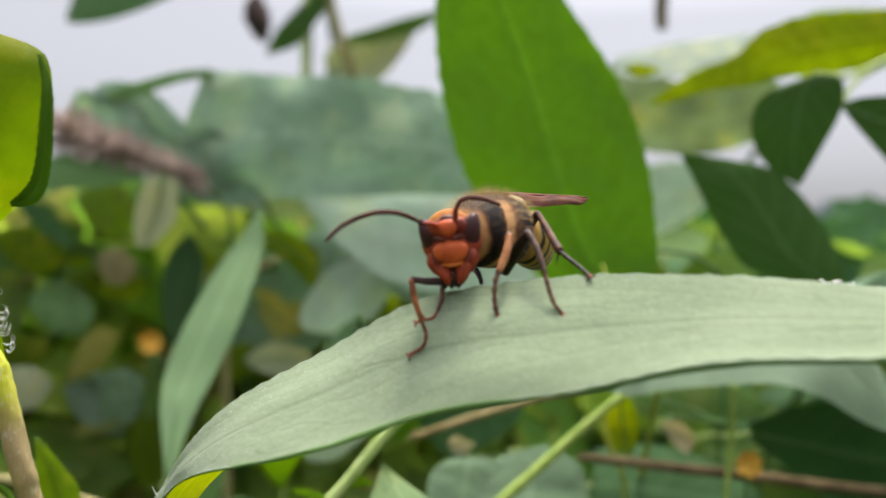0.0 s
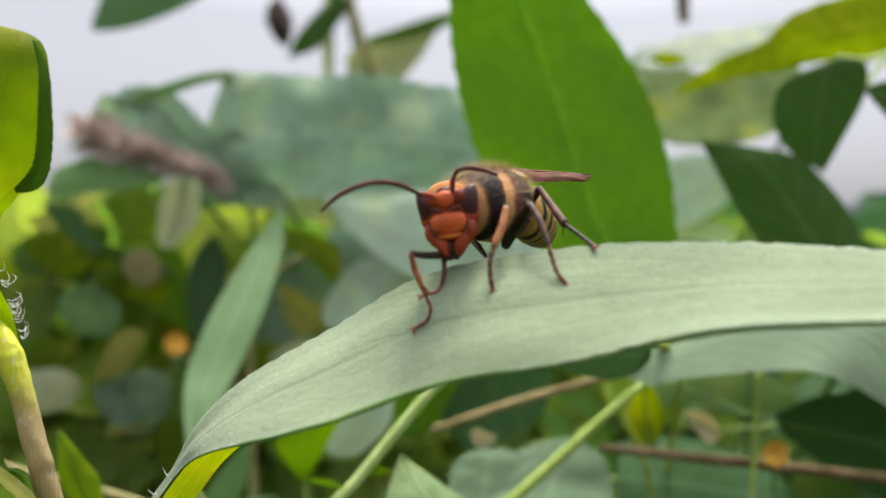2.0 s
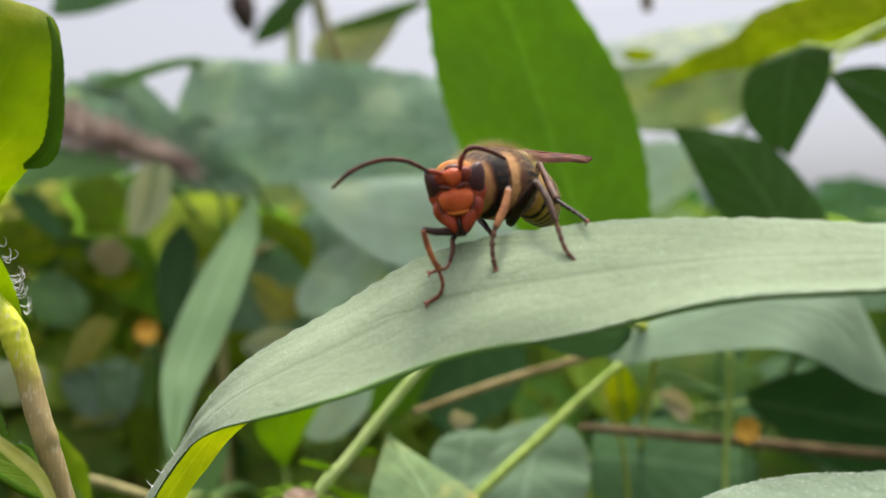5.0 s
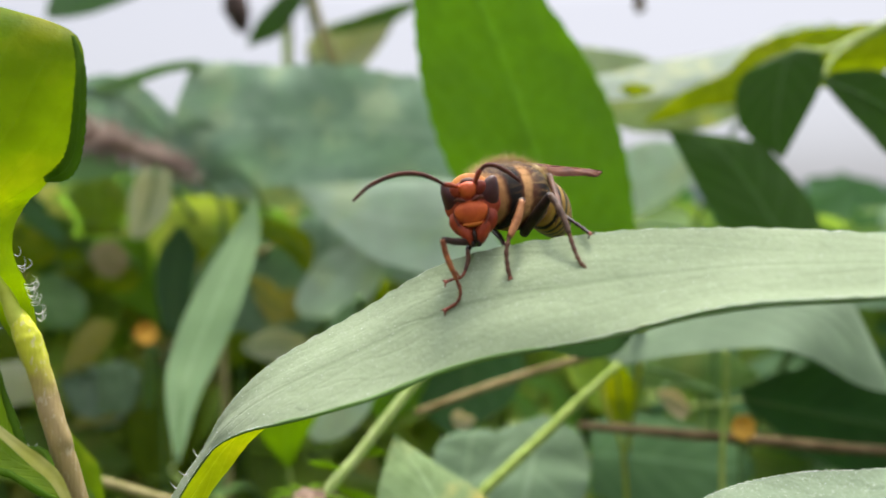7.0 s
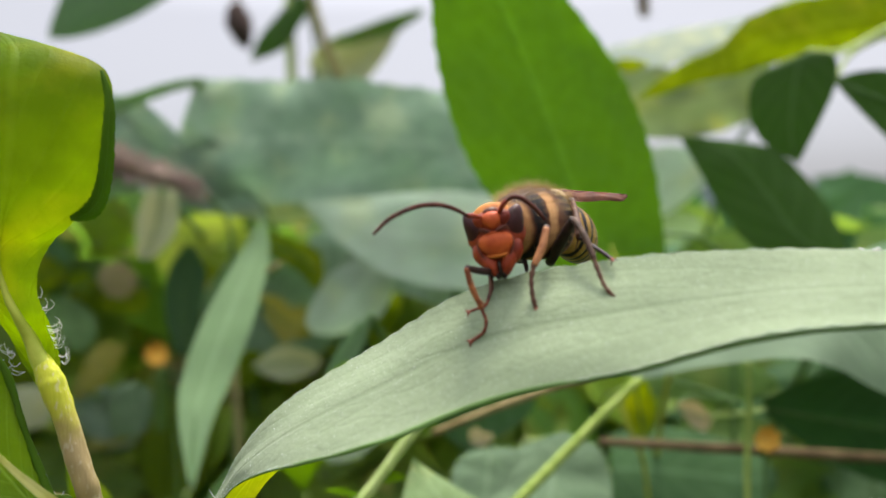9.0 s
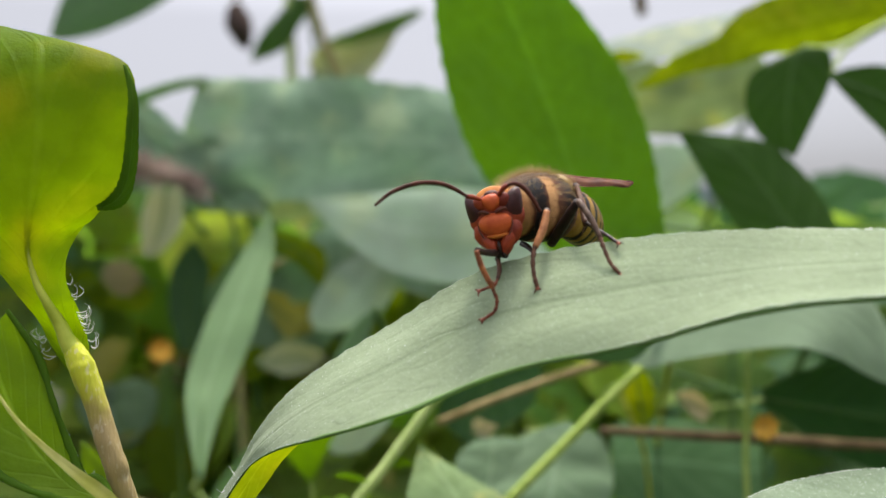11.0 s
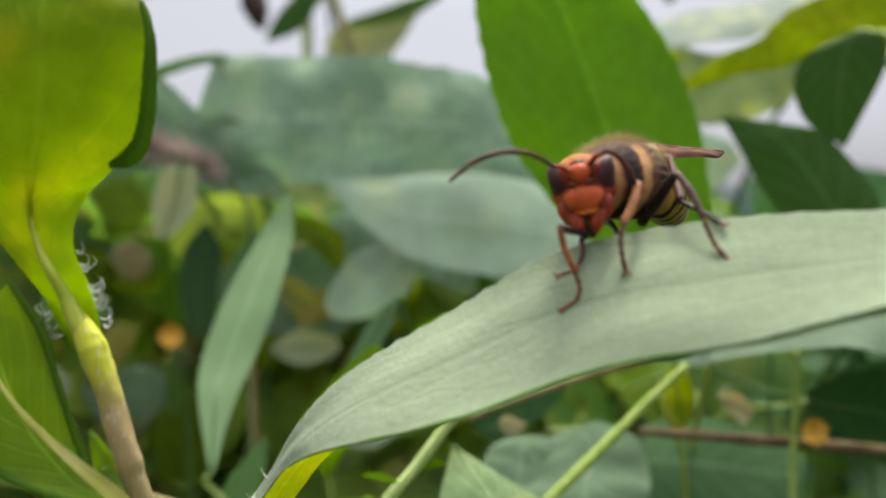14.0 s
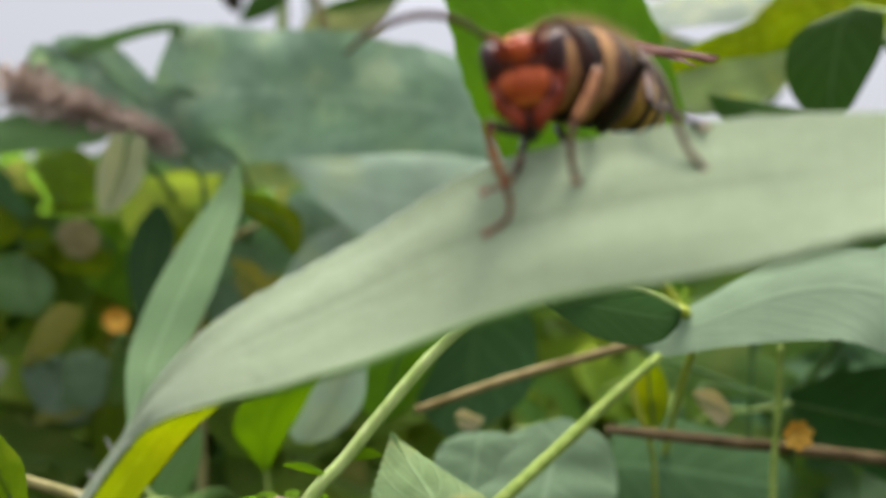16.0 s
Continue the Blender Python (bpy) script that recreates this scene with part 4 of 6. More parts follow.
stem("reclining_plant", [(-28.72, 149.77, -44.18), (-35.02, 147.42, -44.47), (-45.45, 143.85, -41.92), (-56.27, 140.24, -37.58), (-66.92, 135.60, -33.71), (-87.18, 130.58, -29.80)] + [(-150, 160, -800)], [0.6, 0.7, 0.75, 0.8, 0.9, 1.0, 1.8], STEM_TAN, "tan stem lying across the leaves", rings=60, rough=0.1)


def petal(root, points, radii, material, name="petal"):
    return part(name, tube_mesh(points, radii, base_of(root), 10, 6), material, root)


def flower_head(at, label):
    """A spent head: a ring of green bracts over a drooping dome of orange and brown florets."""
    c = Vector(at)
    root = thing("flower_head", at, label, "flower")
    base = base_of(root)
    rnd = random.Random(5)
    bm = tube_mesh([c + Vector((0.3, 0.5, 2.2)), c + Vector((0.1, 0, 0.6)), c + Vector((0, -0.3, -1.6)), c + Vector((0, -0.5, -4.2)), c + Vector((0, -0.6, -6.0))], [1.6, 3.6, 4.6, 4.2, 1.2], base, 14, 16, 0.1)
    part("disc", bm, SEPAL, root, "brown floret disc")
    for k in range(300):
        a, q = rnd.uniform(0, 6.28), rnd.random() ** 1.2
        r = 4.9 - 2.4 * max(0, q - 0.5)
        p = c + Vector((math.cos(a) * r, math.sin(a) * r - 0.3, 0.1 - 5.4 * q))
        o = Vector((math.cos(a), math.sin(a), -0.35 - q)).normalized()
        ln = rnd.uniform(0.6, 1.0)
        # the florets of one side have withered
        fresh = q > 0.12 and rnd.random() < (0.92 if math.cos(a + 0.6) < 0.25 else 0.45)
        petal(root, [p - o * 0.5, p + o * 0.4 * ln, p + o * 1.1 * ln + Vector((rnd.uniform(-0.2, 0.2), 0, rnd.uniform(-0.3, 0.3)))], [0.24, 0.34, 0.20], FLORET if fresh else SEPAL, "floret")
    for k in range(26):
        a = rnd.uniform(0, 6.28)
        o = Vector((math.cos(a), math.sin(a), 0))
        p = c + o * rnd.uniform(2.0, 3.6) + Vector((0, 0, 1.0))
        petal(root, [p, p + o * 1.3 + Vector((0, 0, -0.3)), p + o * 2.0 + Vector((0, 0, -1.4 - rnd.random()))], [0.30, 0.42, 0.12], SEPAL, "sepal")
    for k in range(9):
        a = 6.28 * k / 9 + 0.2
        o = Vector((math.cos(a), math.sin(a), 0))
        b = c + Vector((0, 0, 1.2))
        st = []
        for q, w in ((0, 0.5), (0.35, 0.9), (0.7, 0.7), (1, 0.05)):
            s = b + o * (2 + 5.0 * q) + Vector((0, 0, 0.9 * math.sin(q * 3) - 0.4 * q + rnd.uniform(-0.3, 0.3)))
            x = o.cross(Vector((0, 0, 1))) * w
            st.append((*s, *x))
        part("bract", blade_mesh(st, base, 10, 4, bulge=0.2, thick=0.15, seed=k), FRESH, root)
    return root


flower_head((-19.24, 125.97, -37.40), "spent flower head with orange florets and green bracts")


def orange_bloom(at, size, label, turn=0.0):
    c = Vector(at)
    root = thing("orange_bloom", at, label, "flower", "orange blooms")
    base = base_of(root)
    for k in range(7):
        a = 6.28 * k / 7 + turn
        o = Vector((math.cos(a), -0.55, math.sin(a)))
        x = Vector((-math.sin(a), 0, math.cos(a)))
        st = [(*(c + o * size * q), *(x * size * w)) for q, w in ((0.05, 0.1), (0.4, 0.32), (0.8, 0.3), (1.0, 0.05))]
        part("petal", blade_mesh(st, base, 8, 4, bulge=0.25, thick=0.2, seed=k), ORANGE, root)
    part("stalk", tube_mesh([c, c + Vector((2, 6, -size * 3)), c + Vector((5, 20, -400)), Vector((c.x, c.y + 30, -800))], [0.3, 0.35, 0.8, 1.2], base), RIB, root)
    return root


orange_bloom((-91.41, 267.28, -25.85), 4.0, "orange flower among dull leaves")
orange_bloom((57.07, 165.09, -33.90), 2.6, "small orange petals on a thin stem", 0.3)

# ---------------------------------------------------------------- the plant beside the camera
side = thing("side_plant", (-31.61, 74.64, -18.03), "hairy tan stem with bright yellow-green leaves", "plant")
sb = base_of(side)
part("stem", tube_mesh([(-36.35, 75.45, -5.0), (-35.80, 75.15, -6.0), (-35.15, 74.85, -7.05), (-34.60, 74.64, -8.1), (-34.12, 74.55, -9.38), (-33.42, 74.58, -11.47), (-32.82, 74.60, -13.75), (-32.13, 74.62, -16.13), (-31.78, 75.04, -18.14), (-30.82, 76.70, -24.44), (-28.80, 82.86, -41.89)] + [(-55, 100, -800)], [0.3, 0.72, 0.98, 1.14, 1.06, 0.96, 0.98, 1.0, 1.02, 1.12, 1.3, 2.4], sb, 160, 18, 0.09), STEM_SIDE, side, "tan ribbed stem with a yellow-green joint")
SIDE_LINE = [(-34.95, 74.9, -8.5, 0.80, 0.01, 0.12), (-35.7, 75.4, -6.9, 1.42, 0.01, 0.09), (-36.2, 75.5, -5.7, 1.72, 0.01, -0.04), (-36.7, 75.3, -4.1, 1.98, 0.02, -0.12), (-37.3, 74.5, -2.3, 2.24, 0.02, -0.06), (-38.3, 74.4, -0.4, 2.55, 0.02, -0.07), (-38.8, 74.2, 1.7, 3.19, 0.27, 0.15), (-38.7, 73.9, 3.8, 4.26, 0.53, 0.06), (-38.1, 73.2, 5.5, 5.40, 0.79, -0.25), (-36.8, 72.4, 10.7, 7.31, 1.07, -0.99), (-36.7, 72.3, 16.2, 7.77, 1.07, -0.93), (-37.3, 73.8, 19.6, 6.87, 0.56, -0.65), (-40.2, 76.8, 21.8, 3.38, 0.53, -0.45), (-42.6, 80.2, 23.1, 1.27, 0.01, -0.44)]
up_leaf = part("upper_leaf", blade_mesh(SIDE_LINE, sb, 60, 16, bulge=0.06, wave=0.05, teeth=0.015, tooth_count=24, thick=0.3, seed=21), BRIGHT, side, "bright yellow-green leaf lit from behind")
part("midrib", tube_mesh([(-37.6, 72.9, 9.5), (-38.3, 73.5, 5.5), (-38.75, 74.05, 2.2), (-38.3, 74.25, -0.4), (-37.35, 74.3, -2.4), (-36.6, 74.85, -4.2), (-35.85, 74.9, -6.0), (-35.3, 74.9, -7.0)], [0.08, 0.13, 0.2, 0.3, 0.42, 0.58, 0.75, 0.8], sb, 60, 10, 0.05), STEM_LIME, up_leaf, "yellow-green midrib")
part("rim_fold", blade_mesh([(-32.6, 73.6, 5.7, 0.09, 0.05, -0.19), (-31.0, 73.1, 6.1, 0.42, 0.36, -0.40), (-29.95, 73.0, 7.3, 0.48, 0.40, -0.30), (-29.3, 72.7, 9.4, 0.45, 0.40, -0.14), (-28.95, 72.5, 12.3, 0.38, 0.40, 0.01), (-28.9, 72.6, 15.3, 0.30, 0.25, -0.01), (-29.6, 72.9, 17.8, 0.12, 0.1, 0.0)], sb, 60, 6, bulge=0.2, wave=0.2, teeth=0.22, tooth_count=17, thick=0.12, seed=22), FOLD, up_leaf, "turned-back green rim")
LOW_LINE = [(-30.4, 72.4, -21.4, -0.06, -0.10, -0.21), (-31.4, 72.4, -20.0, 0.14, -0.58, -0.92), (-32.7, 72.4, -18.7, 0.08, -0.98, -1.29), (-34.3, 72.3, -17.9, 0.03, -1.29, -0.90), (-35.3, 72.1, -17.0, -0.33, -1.59, -1.13), (-36.7, 72.1, -15.5, -0.84, -1.78, -1.89), (-38.3, 72.0, -13.4, -1.53, -1.78, -2.74), (-40.2, 72.3, -9.9, -2.16, -1.47, -3.45), (-42.1, 72.7, -4.8, -1.63, -0.99, -2.06)]
low_leaf = part("lower_leaf", blade_mesh(LOW_LINE, sb, 44, 12, bulge=-0.05, fold=0.10, wave=0.08, teeth=0.05, tooth_count=16, thick=0.2, seed=23), SIDE_LOW, side, "green leaf with a broad yellow midrib")
part("midrib", blade_mesh([(-30.06, 72.0, -21.3, 0.36, 0.0, 0.22), (-30.94, 71.55, -19.2, 0.46, 0.0, 0.32), (-32.16, 71.2, -17.8, 0.44, 0.0, 0.42), (-33.73, 70.85, -16.35, 0.34, 0.0, 0.34), (-36.28, 70.45, -13.85, 0.18, 0.0, 0.20), (-38.74, 70.45, -11.2, 0.12, 0.0, 0.12), (-41.28, 70.9, -7.5, 0.05, 0.0, 0.04)], sb, 36, 6, bulge=0.35, wave=0.04, thick=0.1, seed=24), RIB_YELLOW, low_leaf, "yellow midrib")
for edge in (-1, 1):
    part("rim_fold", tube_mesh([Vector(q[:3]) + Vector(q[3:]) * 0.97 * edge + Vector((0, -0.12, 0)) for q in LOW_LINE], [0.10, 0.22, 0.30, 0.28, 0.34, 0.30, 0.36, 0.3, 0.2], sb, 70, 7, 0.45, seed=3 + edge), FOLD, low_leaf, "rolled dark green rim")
for k in range(22):
    rnd = random.Random(70 + k)
    q = spline(LOW_LINE, rnd.uniform(0.25, 1.0))
    a = Vector(q[:3]) - Vector(q[3:])
    o = Vector((rnd.uniform(0.0, 0.5), -0.2, rnd.uniform(-0.1, 0.5)))
    part("hair", tube_mesh([a, a + o * 0.6 + Vector((0, 0, 0.06)), a + o], [0.03, 0.025, 0.01], sb, 6, 4), HAIR, side)


def curly_hairs():
    rnd = random.Random(9)
    for k in range(28):
        q = rnd.random()
        left = k % 4 == 0
        a = Vector(spline(HAIR_LEFT if left else HAIR_RIGHT, q))
        s = -1 if left else 1
        ln = rnd.uniform(0.5, 1.2)
        bend = rnd.uniform(-0.8, 0.2)
        pts = [a, a + Vector((s * ln * 0.6, rnd.uniform(-0.2, 0.2), bend * 0.5)), a + Vector((s * ln, rnd.uniform(-0.3, 0.3), bend * 0.3 + 0.4)), a + Vector((s * ln * 0.8, rnd.uniform(-0.3, 0.3), bend * 0.2 + 0.8))]
        part("hair", tube_mesh(pts, [0.035, 0.03, 0.024, 0.01], sb, 8, 4), HAIR, side)


HAIR_RIGHT = [(-35.83, 74.47, -0.55), (-35.48, 74.48, -1.79), (-34.82, 74.50, -3.55), (-34.16, 74.52, -5.32), (-33.45, 74.54, -6.89)]
HAIR_LEFT = [(-37.92, 74.49, -4.89), (-37.21, 74.51, -6.32), (-36.40, 74.52, -7.90)]
curly_hairs()
leaf("low_sprig_leaf", [(-48.3, 123.1, -38.8, 0.40, 0.01, -0.19), (-52.3, 124.5, -32.4, 2.78, 0.07, 0.48), (-54.2, 125.3, -28.7, 2.14, 0.06, -0.34), (-56.6, 126.0, -24.9, 0.16, 0.00, 0.00)],
     BRIGHT, "small bright green upright leaf", midrib=0.5, along=24, across=8, bulge=0.1, seed=24)

# ---------------------------------------------------------------- the blurred leaves further back
def back(name, stations, material, label, **k):
    return leaf(name, stations, material, label, group="leaves of the back row", midrib=k.pop("midrib", 0.5), stalk_material=RIB, stalk_r=k.pop("stalk_r", 1.2), along=k.pop("along", 36), across=10, **k)


back("broad_leaf", [(39.2, 271.9, 30.8, -0.51, -1.93, -11.73), (4.0, 270.5, 35.1, -0.36, -1.88, -17.05), (-20.5, 268.3, 37.4, -0.18, -2.26, -18.99), (-46.6, 266.5, 38.5, -1.71, -2.32, -19.61), (-70.2, 265.6, 39.6, -2.57, -1.56, -18.41), (-81.1, 266.0, 47.7, -3.92, -0.06, -11.06)],
     BLUE, "broad mottled blue-green leaf", bulge=0.08, wave=0.14, teeth=0.07, tooth_count=13, seed=31)
back("broad_leaf", [(-58.8, 265.0, 19.9, 1.78, 0.00, -5.13), (-71.8, 265.0, 28.0, 1.00, 0.00, -11.57), (-83.5, 264.5, 27.4, 0.79, 0.00, -8.56), (-92.6, 264.5, 33.8, 1.60, 0.00, -10.71), (-102.9, 264.8, 39.3, 0.99, 0.00, -9.45), (-113.0, 265.0, 42.9, 0.54, 0.00, -7.92), (-118.5, 266.0, 44.6, 0.24, 0.00, -5.19)],
     BLUE, "torn lobe of a mottled blue-green leaf", bulge=0.1, wave=0.16, teeth=0.12, tooth_count=9, seed=32)
back("torn_leaf_strip", [(-110.5, 266.0, 50.4, 0.42, 0.00, -2.49), (-103.0, 266.0, 48.8, 0.66, 0.00, -5.15), (-95.6, 266.0, 46.2, 0.51, 0.00, -6.38), (-89.3, 266.0, 42.4, 0.58, 0.00, -5.66), (-82.1, 266.0, 37.0, 0.44, 0.00, -3.70)],
     BLUE, "torn strip of a mottled blue-green leaf", bulge=0.1, wave=0.08, teeth=0.06, tooth_count=9, seed=77)
back("narrow_sprig_leaf", [(-76.6, 265.0, 57.0, 1.20, 0.00, -1.20), (-85.3, 265.0, 55.5, 0.40, 0.00, -1.60), (-95.0, 265.0, 52.4, 0.30, 0.00, -2.00), (-103.6, 265.0, 49.5, 0.30, 0.00, -2.20), (-107.7, 265.0, 48.8, 0.18, 0.00, -0.60)],
     GREY_MID, "thin dark green leaf tip", bulge=0.1, seed=33, stalk=[(-70, 292, 40), (-70, 300, -60)], teeth=0.12, tooth_count=6)
back("pale_leaf", [(31.2, 239.7, 1.5, -0.16, -3.89, -10.76), (8.0, 238.3, 5.3, 0.33, -3.05, -13.69), (-11.9, 236.9, 7.5, -2.56, -2.34, -11.99), (-26.7, 237.3, 11.4, -1.89, -1.57, -7.18), (-40.2, 238.5, 16.0, 0.82, 0.04, -1.52)],
     PALE, "pale grey-green leaf behind the hornet", bulge=0.08, wave=0.05, seed=34)
back("shaded_leaf", [(-0.4, 251.0, -4.4, -0.51, -1.51, -9.68), (-16.7, 249.7, 2.0, -0.32, -2.30, -10.10), (-32.8, 249.2, 3.2, -0.16, -2.30, -10.11), (-40.1, 250.7, 3.3, 0.82, -0.74, -4.04)],
     BLUE, "blue-green leaf in the second row", bulge=0.1, wave=0.06, seed=35)
back("round_leaf", [(-15.0, 247.2, 8.0, 2.48, 0.10, -3.13), (-23.6, 246.3, -2.6, 6.45, -0.58, -5.38), (-30.4, 246.3, -10.8, 7.43, -0.55, -5.32), (-37.4, 246.5, -17.0, 4.93, -0.25, -2.62), (-40.6, 246.9, -19.0, 0.82, 0.03, -0.62)],
     PALE, "pale rounded leaf hanging down", bulge=0.15, seed=36)
back("yellow_green_leaf", [(-55.7, 239.0, 6.8, 0.16, 0.00, -0.46), (-49.9, 239.0, 6.0, -0.35, 0.00, -2.85), (-43.2, 239.5, 3.1, -0.58, 0.00, -4.01), (-38.2, 240.0, -1.0, -1.35, 0.00, -4.49), (-36.6, 240.5, -4.6, -0.68, 0.00, -2.17)],
     LIME, "yellow-green leaf behind the narrow one", bulge=0.1, seed=37, teeth=0.05, tooth_count=7)
back("pale_leaf", [(-78.9, 236.7, 22.1, 4.09, 0.11, -0.35), (-80.6, 236.7, 12.8, 5.58, 0.16, -1.38), (-83.4, 236.7, 5.0, 2.87, 0.08, -0.69), (-84.6, 236.7, 2.7, 0.31, 0.01, 0.01)],
     PALE_DULL, "limp pale leaf under the dry flower spike", bulge=0.15, seed=38)
back("shaded_leaf", [(-130.7, 262.0, 21.8, 0.08, -1.00, -4.50), (-119.7, 262.0, 25.1, 0.95, -1.50, -5.60), (-107.7, 262.0, 26.1, 0.94, -1.50, -5.20), (-97.9, 262.0, 25.5, 0.47, -0.50, -2.90), (-94.0, 262.0, 24.9, 0.10, 0.00, -0.50)],
     GREY_MID, "dull blue-green leaf under the dry flower spike", bulge=0.15, seed=39)
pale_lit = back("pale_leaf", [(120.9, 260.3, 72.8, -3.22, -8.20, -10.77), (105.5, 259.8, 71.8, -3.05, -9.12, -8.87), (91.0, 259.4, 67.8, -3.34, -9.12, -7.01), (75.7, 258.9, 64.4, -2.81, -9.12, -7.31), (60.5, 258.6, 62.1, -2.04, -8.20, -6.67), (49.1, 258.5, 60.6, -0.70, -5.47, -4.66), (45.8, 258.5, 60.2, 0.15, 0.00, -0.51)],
     PALE_LIT, "pale leaf with lit upper side", bulge=0.1, wave=0.05, teeth=0.02, seed=40, stalk=[(154.12, 271.34, 82.25), (201.68, 290.05, 55.34)])
back("pale_leaf", [(104.9, 278.3, 56.1, 0.19, 0.00, -1.79), (100.1, 278.2, 54.7, 0.22, 0.00, -7.59), (94.9, 278.0, 53.3, 0.06, 0.00, -10.71), (84.7, 278.0, 50.1, 0.51, 0.00, -11.16), (74.0, 277.5, 48.2, 0.51, 0.00, -11.15), (61.0, 277.2, 50.3, 0.08, 0.00, -12.49), (50.4, 277.2, 53.4, 0.08, 0.00, -11.16), (43.2, 277.0, 56.9, 0.06, 0.00, -8.48)],
     DULL, "dull pale leaf behind the upright one", bulge=0.1, wave=0.06, seed=41, teeth=0.03, tooth_count=10)
back("pale_leaf", [(65.4, 303.7, 23.4, 2.09, -0.77, -11.74), (76.0, 304.0, 27.1, 1.06, -0.80, -11.29), (86.5, 305.2, 28.9, -0.30, 0.07, -6.88), (92.0, 305.3, 29.1, 0.13, 0.01, -0.98)],
     PALE, "pale leaf glimpsed between dark ones", bulge=0.1, seed=42)
back("shaded_leaf", [(-125.7, 285.0, -46.2, 0.89, 0.00, -3.74), (-118.6, 285.0, -48.2, 0.33, 0.00, -9.32), (-109.1, 285.0, -48.8, 0.31, 0.00, -9.77), (-102.1, 285.0, -48.9, -0.08, 0.00, -5.11), (-99.1, 285.0, -48.9, 0.09, 0.00, -0.47)],
     BLUE, "dull blue-green leaf low in the thicket", bulge=0.15, seed=47)
back("yellow_green_leaf", [(-153.0, 280.8, -1.6, 1.86, 0.04, -4.59), (-135.1, 280.1, 2.6, 1.43, -0.90, -7.51), (-125.7, 280.7, 5.6, -0.21, -0.46, -5.24), (-119.5, 281.3, 7.9, 0.09, 0.00, -0.37)],
     THICK_MID, "mid-green leaf at the top of the thicket", bulge=0.15, seed=48)
back("yellow_leaf", [(-122.6, 278.0, -40.7, 0.73, 0.00, -0.56), (-118.5, 278.0, -36.6, 2.55, 0.00, -2.31), (-113.2, 278.0, -29.9, 2.55, 0.00, -1.86), (-110.1, 278.0, -26.0, 1.01, 0.00, -0.56)],
     OLIVE, "narrow tan-yellow leaf in the thicket", bulge=0.15, seed=70)
back("dull_leaf", [(-146.6, 290.0, -1.9, 0.90, 0.00, -4.79), (-136.9, 290.0, -1.2, 0.85, 0.00, -7.64), (-123.9, 290.0, -3.3, 0.36, 0.00, -7.61), (-108.8, 290.0, -6.4, 0.09, 0.00, -6.64), (-101.3, 290.0, -7.5, -0.03, 0.00, -1.90)],
     THICK_MID, "broad mid-green leaf in the thicket", bulge=0.15, seed=71)
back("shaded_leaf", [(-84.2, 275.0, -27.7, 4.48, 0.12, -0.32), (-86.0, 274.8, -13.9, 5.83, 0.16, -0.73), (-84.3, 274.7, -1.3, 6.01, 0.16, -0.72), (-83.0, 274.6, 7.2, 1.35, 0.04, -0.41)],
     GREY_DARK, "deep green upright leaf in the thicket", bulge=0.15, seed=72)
back("yellow_green_leaf", [(-122.6, 275.6, -5.3, 0.28, 0.04, -3.41), (-117.0, 275.8, -4.8, 0.14, 0.06, -4.86), (-113.9, 275.9, -4.9, 0.10, 0.01, -0.36)],
     LIME, "small lime leaf in the thicket", bulge=0.15, seed=73)
back("olive_leaf", [(-54.7, 246.7, -10.9, 0.47, 0.05, -3.25), (-49.2, 246.6, -15.2, 0.20, -0.34, -6.31), (-45.1, 247.2, -16.6, 0.05, 0.02, -2.61), (-42.4, 247.4, -16.6, 0.09, 0.01, -0.24)],
     OLIVE, "olive-yellow leaf behind the narrow one", bulge=0.15, seed=74)
back("pale_leaf", [(-58.6, 253.0, -29.3, 0.52, 0.04, -1.24), (-50.4, 253.0, -28.0, 0.18, -0.35, -5.12), (-42.3, 253.9, -28.3, -0.11, 0.02, -3.09), (-39.1, 254.0, -28.1, 0.09, 0.01, -0.42)],
     PALE_DULL, "small dull pale leaf behind the narrow one", bulge=0.15, seed=75)
back("green_leaf", [(-145.4, 274.0, 5.3, 0.35, 0.00, -0.66), (-141.0, 274.0, 3.6, -0.60, 0.00, -4.95), (-133.9, 274.0, 1.2, -0.23, 0.00, -6.78), (-127.1, 274.0, -0.2, -0.26, 0.00, -4.93), (-122.6, 274.0, -1.5, -0.12, 0.00, -0.99)],
     LIME, "lime-green leaf between dull ones", bulge=0.12, wave=0.06, seed=181)
back("shaded_leaf", [(-136.3, 270.0, 16.7, -0.38, 0.00, -1.11), (-132.3, 270.0, 14.3, -1.28, 0.00, -2.61), (-126.6, 270.0, 9.8, -1.60, 0.00, -3.25), (-121.6, 270.0, 5.3, -1.29, 0.00, -1.95), (-118.4, 270.0, 2.9, -0.39, 0.00, -0.26)],
     SHADE, "dark narrow leaf hanging in the thicket", bulge=0.12, wave=0.06, seed=182)
back("green_leaf", [(-122.4, 282.0, 18.9, -0.32, 0.00, -1.70), (-117.2, 282.0, 16.2, -0.59, 0.00, -7.11), (-110.7, 282.0, 15.2, -0.22, 0.00, -8.79), (-105.5, 282.0, 14.9, 0.08, 0.00, -5.74), (-103.5, 282.0, 15.1, 0.01, 0.00, -0.81)],
     BUSH, "mid-green leaf behind the hanging one", bulge=0.12, wave=0.06, seed=183)
back("tan_leaf", [(-113.4, 276.0, -2.7, 0.23, 0.00, -1.65), (-109.6, 276.0, -2.9, 0.08, 0.00, -5.41), (-104.5, 276.0, -3.3, 0.41, 0.00, -5.60), (-100.6, 276.0, -3.6, 0.03, 0.00, -1.98)],
     LITTER, "dry tan curled leaf in the thicket", bulge=0.12, wave=0.06, seed=184)
